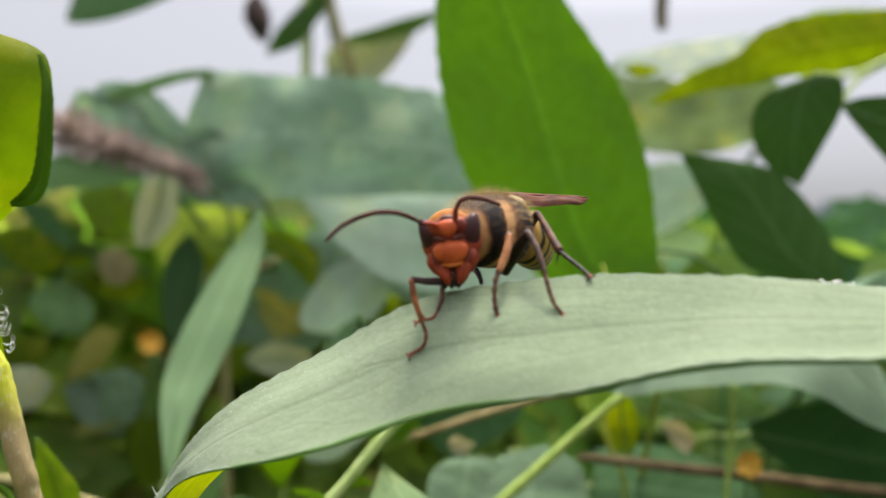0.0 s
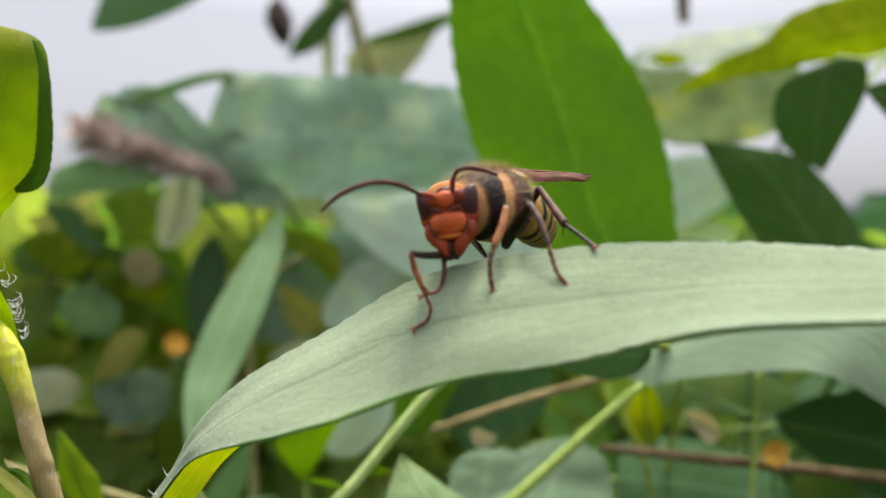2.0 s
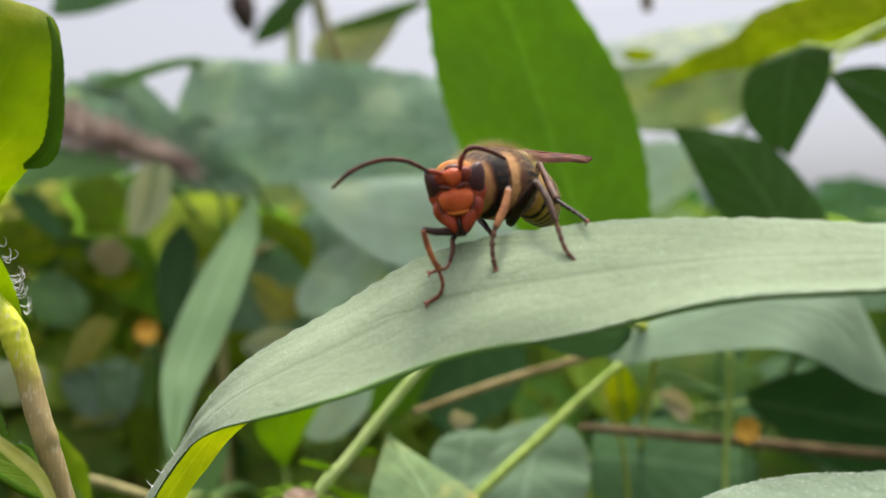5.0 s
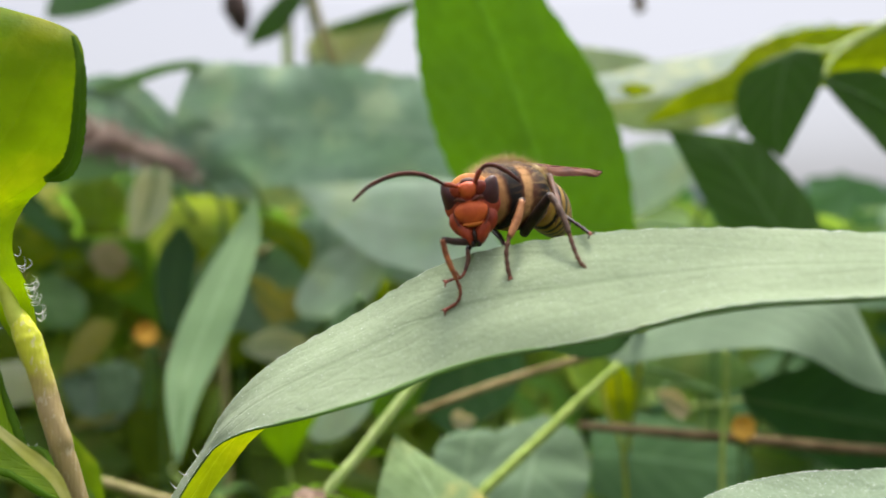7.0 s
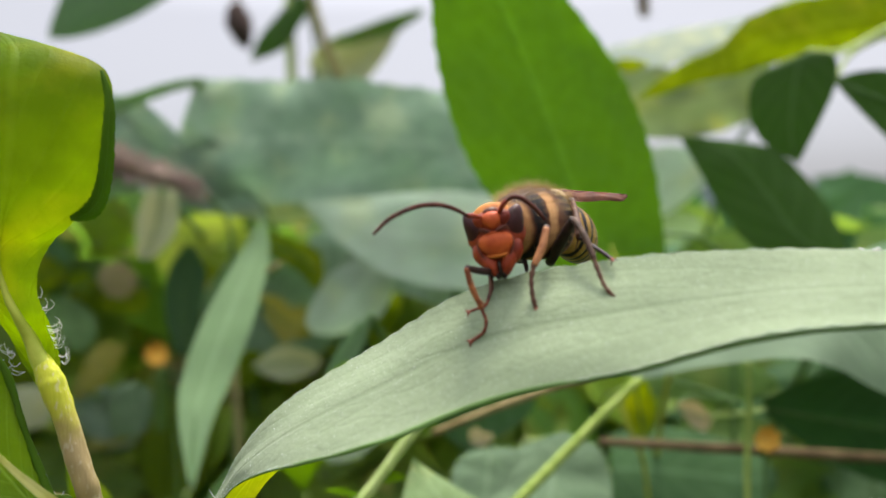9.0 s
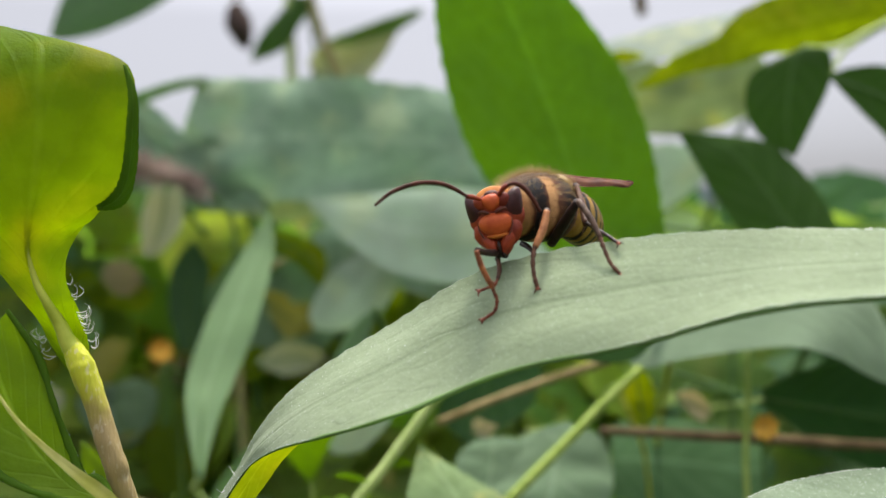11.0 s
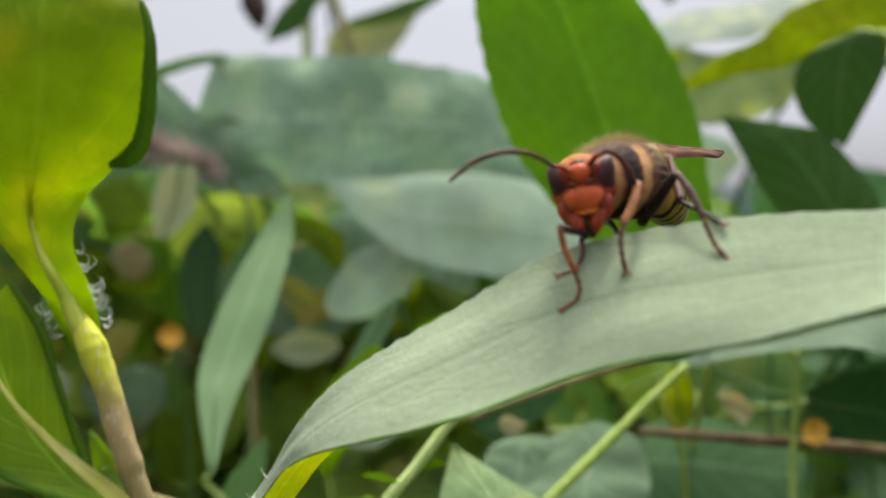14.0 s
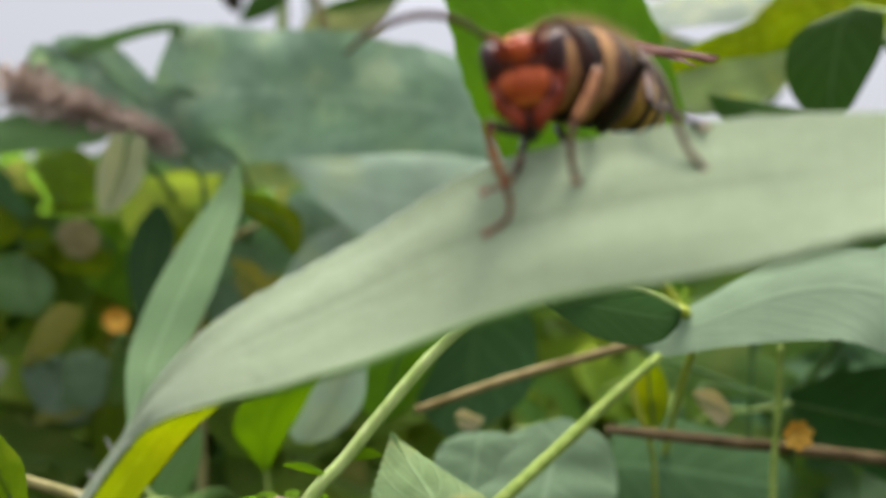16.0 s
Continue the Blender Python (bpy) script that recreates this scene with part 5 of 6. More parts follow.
back("green_leaf", [(-121.4, 279.0, -5.8, -0.32, 0.00, -1.34), (-114.9, 279.0, -7.5, -0.62, -0.00, -4.21), (-106.7, 279.0, -9.7, -0.61, 0.00, -4.67), (-99.9, 279.0, -9.9, -0.63, -0.00, -3.67), (-97.8, 279.0, -10.0, -0.13, 0.00, -0.40)],
     LIME, "small bright leaf under the dry one", bulge=0.12, wave=0.06, seed=185)
back("grey_leaf", [(-138.3, 283.0, -16.2, 0.38, 0.00, -2.03), (-132.4, 283.0, -16.5, 0.12, 0.00, -7.80), (-124.4, 283.0, -17.7, 0.48, 0.00, -9.14), (-118.4, 283.0, -18.7, 0.21, 0.00, -4.74), (-116.5, 283.0, -18.7, 0.01, 0.00, -0.68)],
     GREY_MID, "dull grey-green leaf deep in the thicket", bulge=0.12, wave=0.06, seed=186)
back("yellow_leaf", [(-114.8, 268.0, -37.4, 1.31, 0.00, -0.43), (-111.6, 268.0, -31.8, 3.30, 0.00, -3.15), (-107.5, 268.0, -26.0, 3.62, 0.00, -2.51), (-104.4, 268.0, -22.5, 2.81, 0.00, -0.93)],
     OLIVE, "olive-yellow leaf with a pale upper half", bulge=0.12, wave=0.06, seed=187)
back("olive_leaf", [(-149.3, 279.0, -32.5, 0.04, 0.00, -2.34), (-141.8, 279.0, -31.9, 0.09, 0.00, -5.55), (-133.6, 279.0, -31.7, 0.08, -0.00, -5.01), (-127.5, 279.0, -30.9, 0.01, 0.00, -1.00)],
     LIME, "olive-green leaf low at the side", bulge=0.12, wave=0.06, seed=188)
back("tan_leaf", [(-146.4, 273.0, -42.7, 0.06, 0.00, -3.92), (-139.0, 273.0, -42.9, 0.11, 0.00, -6.86), (-130.7, 273.0, -42.1, 0.43, 0.00, -6.19), (-125.0, 273.0, -41.0, 0.02, 0.00, -1.30)],
     PALE_DULL, "grey-tan leaf low in the thicket", bulge=0.12, wave=0.06, seed=189)
back("grey_leaf", [(-112.7, 281.0, -45.3, -0.10, 0.00, -7.37), (-107.7, 281.0, -45.3, 0.12, 0.00, -8.70), (-101.9, 281.0, -44.5, 0.45, 0.00, -8.02), (-97.7, 281.0, -43.8, 0.25, 0.00, -3.34)],
     HEART, "grey-green leaf beside the blue one", bulge=0.12, wave=0.06, seed=190)
back("green_leaf", [(-90.0, 264.0, -30.2, 0.89, 0.00, 0.01), (-90.1, 264.0, -35.5, 2.04, 0.00, 0.03), (-90.2, 264.0, -41.8, 2.55, 0.00, 0.04), (-90.4, 264.0, -49.3, 1.91, 0.00, 0.03)],
     THICK_MID, "deep green narrow leaf beside the orange flower", bulge=0.12, wave=0.06, seed=191)
back("shaded_leaf", [(-40.7, 247.0, 6.5, -0.10, 0.00, -1.75), (-36.4, 247.0, 5.0, -0.24, 0.00, -4.97), (-30.5, 247.0, 2.5, -0.23, 0.00, -5.83), (-25.3, 247.0, 1.6, -0.27, 0.00, -2.62)],
     BLUE, "teal shaded part of a broad leaf", bulge=0.12, wave=0.06, seed=192)
back("olive_leaf", [(-55.1, 262.0, -18.3, 0.33, 0.00, -1.55), (-50.7, 262.0, -17.6, 0.37, 0.00, -4.65), (-45.1, 262.0, -16.9, 0.36, 0.00, -4.64), (-42.8, 262.0, -16.0, 0.14, 0.00, -1.24)],
     OLIVE, "olive leaf glimpsed above the hornet's leaf", bulge=0.12, wave=0.06, seed=193)
back("green_leaf", [(-70.0, 262.0, -32.5, 0.33, 0.00, -1.24), (-65.9, 262.0, -31.5, 0.68, 0.00, -4.65), (-60.4, 262.0, -29.8, 0.56, 0.00, -4.95), (-57.0, 262.0, -27.9, 0.13, 0.00, -0.62)],
     LIME, "small lime leaf low behind the narrow one", bulge=0.12, wave=0.06, seed=194)
stem("slender_plant", [(-49.5, 250.0, 0.9), (-54.5, 250.0, -1.8), (-59.5, 251.0, -6.0), (-65.0, 254.0, -18.2)] + [(-45, 300, -800)], [0.8, 0.9, 1.0, 1.1, 1.6], STEM_TAN, "pale brown twig behind the narrow leaf", rings=30)
back("dull_leaf", [(-70.4, 288.0, 22.0, 0.22, 0.00, -3.76), (-63.6, 288.0, 22.0, 0.34, 0.00, -7.70), (-52.2, 288.0, 22.1, 0.32, 0.00, -8.44), (-41.2, 288.0, 21.8, 0.08, 0.00, -6.08), (-35.7, 288.0, 22.1, 0.08, 0.00, -0.94)],
     DULL, "dull tan-green leaf behind the narrow one", bulge=0.1, seed=172)
back("green_leaf", [(-54.4, 190.0, -55.7, 2.46, 0.00, -0.88), (-52.1, 190.0, -50.8, 3.07, 0.00, -1.25), (-49.3, 190.0, -45.7, 2.46, 0.00, -0.94), (-46.7, 190.0, -40.0, 0.37, 0.00, -0.31)],
     GREY_MID, "small upright green leaf low behind the stem", bulge=0.1, seed=171)
back("grey_leaf", [(-18.6, 190.0, -10.8, 0.18, 0.00, -0.31), (-21.3, 190.0, -14.6, 1.57, 0.00, -1.14), (-24.4, 190.0, -19.6, 1.81, 0.00, -1.27), (-27.1, 190.0, -24.3, 1.69, 0.00, -1.15), (-28.4, 190.0, -27.2, 1.21, 0.00, -0.64)],
     GREY, "small grey-green leaf tip behind the hornet's leaf", bulge=0.1, seed=76)
back("shaded_leaf", [(-80.1, 277.3, -16.9, 1.05, 0.11, -7.33), (-66.2, 277.0, -12.8, 1.49, -0.72, -18.24), (-49.7, 277.9, -11.6, 1.45, -0.71, -19.16), (-36.2, 279.5, -11.4, 0.19, 0.09, -10.10), (-28.7, 279.9, -10.9, 0.10, 0.01, -0.55)],
     GREY, "broad dull green leaf in the second row", bulge=0.12, wave=0.06, seed=77)
back("green_leaf", [(-99.1, 282.2, -36.2, 1.11, 0.03, -0.43), (-96.2, 281.9, -44.8, 6.58, -0.31, 0.26), (-93.3, 281.7, -58.4, 10.83, -0.68, 1.42), (-92.6, 282.3, -72.2, 8.41, -0.26, 0.36), (-93.0, 282.9, -79.7, 0.46, 0.01, 0.01)],
     LIME, "olive-green leaf low in the thicket", bulge=0.15, seed=78)
back("green_leaf", [(-135.6, 285.4, -69.0, 0.66, 0.06, -3.71), (-124.7, 285.3, -69.5, 0.45, -0.37, -8.24), (-112.1, 285.6, -71.0, -0.04, -0.39, -8.25), (-102.5, 286.3, -70.4, 0.11, 0.01, -0.56)],
     BUSH, "dull green leaf low in the thicket", bulge=0.15, seed=79)
back("grey_leaf", [(93.8, 153.8, 2.6, -0.48, -0.86, -4.92), (82.0, 153.7, 1.0, -0.42, -0.86, -3.24), (76.3, 154.0, 0.2, -0.19, -0.43, -1.82), (72.9, 154.4, -0.6, 0.10, 0.00, -0.30)],
     GREY, "grey-green leaf behind the hornet's leaf", bulge=0.1, seed=49)
back("hanging_leaf", [(-126.2, 371.0, 129.6, 15.04, 0.00, -7.74), (-142.2, 370.6, 118.8, 11.94, 0.00, -9.58), (-155.1, 370.2, 111.5, 7.81, 0.00, -9.21), (-164.1, 369.8, 104.8, 3.76, 0.00, -5.69), (-170.1, 369.7, 99.9, 0.59, 0.00, -0.99)],
     GREY_DULL, "green leaf tip hanging in from above", bulge=0.1, seed=43, stalk=[(-103.86, 374.91, 141.50), (-58.31, 394.86, 170.71), (15.41, 412.31, 141.82), (26.59, 421.25, 46.31)])
back("sprig_leaf", [(-66.6, 414.2, 127.2, 4.14, 0.13, -2.59), (-75.4, 411.8, 115.5, 5.46, 0.17, -2.54), (-84.1, 410.2, 104.1, 5.44, 0.17, -2.53), (-92.7, 410.0, 96.7, 0.68, 0.02, -0.38)],
     DARK, "dark green leaf on a thin stem", bulge=0.1, seed=44)
back("sprig_leaf", [(-65.3, 418.0, 92.8, 1.95, 0.00, -3.88), (-56.0, 417.0, 94.0, 6.87, 0.00, -8.92), (-45.4, 416.0, 98.6, 6.80, 0.00, -10.81), (-33.8, 415.5, 105.0, 4.18, 0.00, -6.64), (-23.6, 415.5, 111.2, 0.79, 0.00, -1.11)],
     PALE_DULL, "pale curled leaf on a thin stem", bulge=0.3, seed=45)
back("sprig_leaf", [(-55.4, 410.5, 103.8, 0.50, 0.00, -1.63), (-41.6, 410.3, 107.1, 1.26, 0.00, -3.26), (-24.8, 410.2, 112.3, 1.79, 0.00, -3.54), (-11.1, 410.3, 118.3, 0.63, 0.00, -1.36)],
     THICK_MID, "small green leaf on a thin stem", bulge=0.2, seed=46)
stem("slender_plant", [(-66.81, 410.08, 155.58), (-63.23, 410.51, 123.48), (-58.14, 410.84, 104.84), (-51.45, 411.21, 86.24), (-46.38, 419.71, 16.89)] + [(-40, 480, -800)], [1.6, 2.2, 2.4, 2.4, 2.5, 4], STEM_TAN, "thin brown-green stem against the sky", rings=40, group="stems against the sky")
stem("slender_plant", [(-74.24, 413.70, 156.82), (-75.49, 414.01, 124.28), (-75.57, 414.18, 108.02), (-75.11, 415.19, 86.52), (-72.61, 420.58, 16.21)] + [(-60, 480, -800)], [1.2, 1.8, 2, 2, 2.2, 3], STEM_GREEN, "thin green stem against the sky", rings=40, group="stems against the sky")
stem("dark_twig", [(86.09, 376.32, 103.60), (85.38, 376.22, 111.37), (85.81, 376.02, 130.85), (80.06, 379.42, 156.57), (44.14, 389.82, 170.32), (20.22, 397.24, 134.18), (28.39, 406.04, 44.77)] + [(40, 470, -800)], [2.2, 2.6, 2.6, 2.4, 2.4, 2.4, 2.6, 4], TWIG, "dark hanging twig against the sky", rings=60, group="stems against the sky")
bud = thing("dry_bud", (-104.50, 440.06, 119.95), "dark withered bud hanging against the sky", "bud")
part("husk", tube_mesh([(-105.75, 439.88, 133.75), (-106.18, 439.92, 128.55), (-104.46, 440.07, 118.51), (-101.34, 440.24, 110.23)], [2.5, 5.5, 6.2, 1.5], base_of(bud), 16, 12, 0.25), DRY, bud)
part("stalk", tube_mesh([(-105.73, 439.89, 132.89), (-107.86, 439.57, 157.34), (-92.00, 432.27, 163.55), (-76.16, 419.15, 142.33), (-74.50, 426.35, 44.23)] + [(-60, 490, -800)], [0.9, 0.9, 1.0, 1.0, 1.4, 3], base_of(bud), 50, 8), TWIG, bud)


def dry_spike():
    line = [(-119.3, 262.0, 38.2), (-107.0, 262.0, 34.2), (-94.7, 262.0, 30.7), (-83.1, 262.0, 26.5), (-75.4, 262.0, 22.9)]
    root = thing("dry_flower_spike", line[-1], "faded pinkish-brown flower spike", "flower")
    base = base_of(root)
    rnd = random.Random(6)
    part("axis", tube_mesh(line, [0.8, 1.5, 1.8, 1.6, 0.9], base, 24, 8, 0.3), SEED, root)
    bm = bmesh.new()
    for _ in range(1700):
        t = rnd.random() ** 1.3
        p = Vector(spline(line, t))
        o = Vector((rnd.gauss(0, 1), rnd.gauss(0, 1), rnd.gauss(0, 1))).normalized()
        r = 6.2 - 3.4 * t
        x = o.orthogonal().normalized() * rnd.uniform(0.3, 0.6)
        a = p + o * r * 0.4
        b = p + o * r * rnd.uniform(0.6, 1.5)
        bm.faces.new([bm.verts.new(V(v) - base) for v in (a - x * 0.5, a + x * 0.5, b + x, b - x)])
    part("fluff", bm, SEED, root, "dry brown and pink florets")
    part("stalk", tube_mesh([line[-1], (-69.0, 268.0, 14.0), (-70.0, 275.0, -25.0), (-80, 300, -800)], [0.7, 0.8, 1.0, 2], base), RIB, root)


dry_spike()


# ---------------------------------------------------------------- the thicket behind
def crest(u):
    """How high the thicket stands, as rise over distance, for a bearing u."""
    return float(np.interp(u, [-0.75, -0.54, -0.44, -0.36, -0.22, 0.0, 0.2, 0.3, 0.42, 0.5, 0.58, 0.8], [0.10, 0.075, 0.08, 0.075, 0.065, 0.06, 0.05, 0.05, 0.045, 0.065, 0.065, 0.06]))


def thicket(name, material, count, near, far, size, seed, label, low=-0.42, high=1.0, spread=(-0.72, 0.72)):
    """Many leaves of one plant, each a bent blade, in one mesh."""
    rnd = random.Random(seed)
    verts, faces, uvs = [], [], []
    for _ in range(count):
        d = rnd.uniform(near, far)
        u = rnd.uniform(*spread)
        top = min(crest(u) - 0.02, high)
        v = low + (top - low) * rnd.random() ** 0.8
        c = Vector((u * d, d, v * d))
        ln = size * rnd.uniform(0.6, 1.4)
        w = ln * rnd.uniform(0.22, 0.38)
        az, tilt, spin = rnd.uniform(0, 6.28), rnd.gauss(0.0, 0.6), rnd.uniform(-0.7, 0.7)
        way = Vector((math.cos(az) * math.cos(tilt), 0.5 * math.sin(az) * math.cos(tilt), math.sin(tilt) - 0.25)).normalized()
        x = way.cross(Vector((0.3 * math.sin(spin), -1 + 0.3 * spin, rnd.uniform(0.2, 1.3)))).normalized()
        n = x.cross(way)
        k0 = len(verts)
        droop = rnd.uniform(-0.1, 0.35)
        for i in range(7):
            t = i / 6
            p = c + way * ln * (t - 0.5) - n * ln * droop * (t - 0.5) ** 2
            hw = w * math.sin(math.pi * min(0.98, max(0.03, t ** 0.75))) * rnd.uniform(0.9, 1.1)
            for j in range(5):
                q = j / 2 - 1
                verts.append(tuple(V(p + x * hw * q + n * hw * 0.18 * (q * q))))
        for i in range(6):
            for j in range(4):
                a = k0 + i * 5 + j
                faces.append((a, a + 5, a + 6, a + 1))
                uvs += [(i / 6, j / 4), ((i + 1) / 6, j / 4), ((i + 1) / 6, (j + 1) / 4), (i / 6, (j + 1) / 4)]
    me = bpy.data.meshes.new(name)
    me.from_pydata(verts, [], faces)
    lay = me.uv_layers.new(name="UVMap")
    lay.data.foreach_set("uv", [c for p in uvs for c in p])
    tagged(part(name, me, material), label, "foliage", kind="stuff")


thicket("thicket_leaves", BUSH, 1300, 290, 520, 27, 51, "dull green leaves of the thicket", spread=(-0.72, 0.22))
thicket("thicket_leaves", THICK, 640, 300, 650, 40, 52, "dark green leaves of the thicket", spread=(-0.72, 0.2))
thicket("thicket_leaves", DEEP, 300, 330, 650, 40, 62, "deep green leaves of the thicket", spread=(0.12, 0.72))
thicket("thicket_leaves", THICK_MID, 300, 320, 600, 36, 63, "mid-green leaves of the thicket", spread=(0.12, 0.72))
thicket("thicket_leaves", GREY_DULL, 170, 300, 460, 30, 53, "grey-green leaves of the thicket")
thicket("thicket_leaves", LIME, 560, 295, 520, 24, 54, "yellow-green leaves of the thicket", spread=(-0.72, 0.2))
thicket("thicket_leaves", LITTER, 120, 285, 460, 20, 57, "withered tan leaves of the thicket", spread=(-0.72, 0.1))
# the deepest leaves take the dark copies, so their shade is coloured in
thicket("thicket_leaves", THICK, 400, 650, 1300, 110, 55, "leaves deep in the thicket with shade in their colour", spread=(-0.72, 0.12))
thicket("thicket_leaves", DEEP, 280, 650, 1300, 110, 64, "dark leaves deep in the thicket with shade in their colour", spread=(0.08, 0.72))
thicket("thicket_leaves", OLIVE, 170, 285, 430, 22, 59, "olive-yellow leaves of the thicket", spread=(-0.72, 0.05))
thicket("thicket_leaves", BUSH, 480, 285, 420, 30, 58, "mid-green leaves low in the thicket", high=-0.17, spread=(-0.72, 0.1))


def growth_around():
    """The same growth goes on beside and below what is seen, with its stems down to the soil."""
    rnd = random.Random(77)
    for label, material, count, size in (("dull green leaves of the growth all round", BUSH, 5200, 80), ("dark green leaves of the growth all round", THICK, 4600, 95), ("deep green leaves of the growth all round", DEEP, 3600, 90)):
        verts, faces, uvs = [], [], []
        while len(faces) < count * 4:
            x, y = rnd.uniform(-2600, 2600), rnd.uniform(-1300, 3400)
            seen = abs(x) < 0.76 * y
            z = rnd.uniform(-790, (crest(x / y) - 0.05) * y if seen and y > 1300 else -0.5 * y if seen else 20 + 0.03 * abs(x) if y > 60 else -120)
            wide = (x / 2200) ** 2 + ((y - 1100) / 2100) ** 2 + 0.5 * noise.noise((x / 500, y / 500, 3.1))
            if wide > 1 or z < -790 or (not seen and abs(x) < 260) or x * x + y * y < 300 ** 2:
                continue
            c, ln = Vector((x, y, z)), size * rnd.uniform(0.6, 1.3)
            az = rnd.uniform(0, 6.28)
            way = Vector((math.cos(az), math.sin(az), rnd.gauss(-0.2, 0.4))).normalized()
            side_way = way.cross(Vector((0, 0, 1))).normalized()
            k0 = len(verts)
            for i, w in enumerate((0.02, 0.22, 0.26, 0.16, 0.0)):
                p = c + way * ln * (i / 4 - 0.5) - Vector((0, 0, ln * 0.3 * (i / 4 - 0.3) ** 2))
                verts += [tuple(V(p - side_way * ln * w)), tuple(V(p + side_way * ln * w))]
            for i in range(4):
                faces.append((k0 + 2 * i, k0 + 2 * i + 1, k0 + 2 * i + 3, k0 + 2 * i + 2))
                uvs += [(i / 4, 0), (i / 4, 1), (i / 4 + 0.25, 1), (i / 4 + 0.25, 0)]
        me = bpy.data.meshes.new("thicket_leaves")
        me.from_pydata(verts, [], faces)
        me.uv_layers.new(name="UVMap").data.foreach_set("uv", [c for p in uvs for c in p])
        tagged(part("thicket_leaves", me, material), label, "foliage", kind="stuff")
    verts, faces = [], []
    for _ in range(420):
        x, y = rnd.uniform(-1700, 1700), rnd.uniform(300, 1900)
        top = min(-10, (crest(x / y) - 0.1) * y) if abs(x) < 0.76 * y else 0
        r, lean = rnd.uniform(1.2, 2.6), Vector((rnd.gauss(0, 60), rnd.gauss(0, 60), 0))
        k0 = len(verts)
        for i in range(5):
            p = Vector((x, y, -810)) + lean * (i / 4) ** 2 + Vector((0, 0, (top + 810 - rnd.uniform(20, 60)) * i / 4))
            for a in (0, 2.09, 4.19):
                verts.append(tuple(V(p + Vector((math.cos(a), math.sin(a), 0)) * r * (1 - 0.15 * i))))
        for i in range(4):
            for a in range(3):
                faces.append((k0 + 3 * i + a, k0 + 3 * i + (a + 1) % 3, k0 + 3 * i + 3 + (a + 1) % 3, k0 + 3 * i + 3 + a))
    me = bpy.data.meshes.new("thicket_stems")
    me.from_pydata(verts, [], faces)
    tagged(part("thicket_stems", me, RIB), "thin green stems of the thicket rising from the soil", "foliage", kind="stuff")


growth_around()


def far_trees():
    """A low wood far off, under the pale sky; its haze is only in its colour."""
    rnd = random.Random(8)
    verts, faces = [], []
    for k in range(1600):
        a = rnd.uniform(-1.2, 1.2)
        d = rnd.uniform(110, 150)
        h = 8.6 + 1.6 * noise.noise((a * 9, 1.0, 0)) + rnd.uniform(-0.7, 0.3)
        c = Vector((math.sin(a) * d, math.cos(a) * d, h * rnd.uniform(0.0, 1.0)))
        k0 = len(verts)
        r = rnd.uniform(0.8, 2.0)
        for i in range(6):
            b = i * 1.047
            verts.append(tuple(c + Vector((math.cos(b) * r * rnd.uniform(0.7, 1.2), rnd.uniform(-0.5, 0.5), math.sin(b) * r * rnd.uniform(0.5, 0.9)))))
        faces.append(tuple(range(k0, k0 + 6)))
    me = bpy.data.meshes.new("far_trees")
    me.from_pydata(verts, [], faces)
    tagged(part("far_trees", me, FAR), "line of distant trees with haze tinted into their grey-green", "trees", kind="stuff")


far_trees()


# ---------------------------------------------------------------- the hornet
hornet = thing("hornet", (6.43, 69.25, -1.73), "orange-headed yellow and black hornet standing on a leaf", "insect")
hb = base_of(hornet)


def lump(c, right, ahead, up, semi, squash=None, seg=28):
    """A rounded body part: an ellipsoid in its own axes, shaped by squash(x, y, z)."""
    bm = bmesh.new()
    bmesh.ops.create_uvsphere(bm, u_segments=seg, v_segments=seg * 2 // 3, radius=1)
    for v in bm.verts:
        x, y, z = v.co
        x, y, z = x * semi[0], y * semi[1], z * semi[2]
        if squash:
            x, y, z = squash(x, y, z)
        v.co = V(Vector(c) + right * x + ahead * y + up * z) - hb
    return bm


def body_mesh(line, wide, high, rings=48, sides=28, steps=0):
    """A body segment along a line; steps: overlapping plates that stand a little proud."""
    bm = bmesh.new()
    lay = bm.loops.layers.uv.new("UVMap")
    grid = []
    for i in range(rings + 1):
        t = i / rings
        c = Vector(spline(line, t))
        d = Vector(spline(line, min(1, t + 0.01)) - spline(line, max(0, t - 0.01))).normalized()
        x = d.cross(Vector((0, 0, 1))).normalized()
        up = x.cross(d)
        w, h = float(spline([(q,) for q in wide], t)[0]), float(spline([(q,) for q in high], t)[0])
        k = 1 + (0.035 * (((t * steps) % 1) - 0.5) if steps else 0)
        grid.append([bm.verts.new(V(c + x * math.cos(a) * w * k + up * math.sin(a) * h * k) - hb) for a in (2 * math.pi * j / sides for j in range(sides))])
    for i in range(rings):
        for j in range(sides):
            f = bm.faces.new((grid[i][j], grid[i][(j + 1) % sides], grid[i + 1][(j + 1) % sides], grid[i + 1][j]))
            for lp, (a, b) in zip(f.loops, ((i, j), (i, j + 1), (i + 1, j + 1), (i + 1, j))):
                lp[lay].uv = (a / rings, b / sides)
    bm.faces.new(grid[0])
    bm.faces.new(grid[-1][::-1])
    bmesh.ops.recalc_face_normals(bm, faces=bm.faces[:])
    return bm


def fuzz_mesh(ob, count, length, seed, top=-0.2, width=0.016):
    """Fine hairs standing on a mesh, thickest on its upper side."""
    rnd = random.Random(seed)
    me = ob.data
    areas = [p.area for p in me.polygons]
    bm = bmesh.new()
    for p in rnd.choices(me.polygons, areas, k=count):
        n = Vector(p.normal)
        if n.z < top + rnd.uniform(-0.3, 0.3):
            continue
        vs = [Vector(me.vertices[i].co) for i in p.vertices]
        k = [rnd.random() for _ in vs]
        q = sum((v * a for v, a in zip(vs, k)), Vector()) / sum(k)
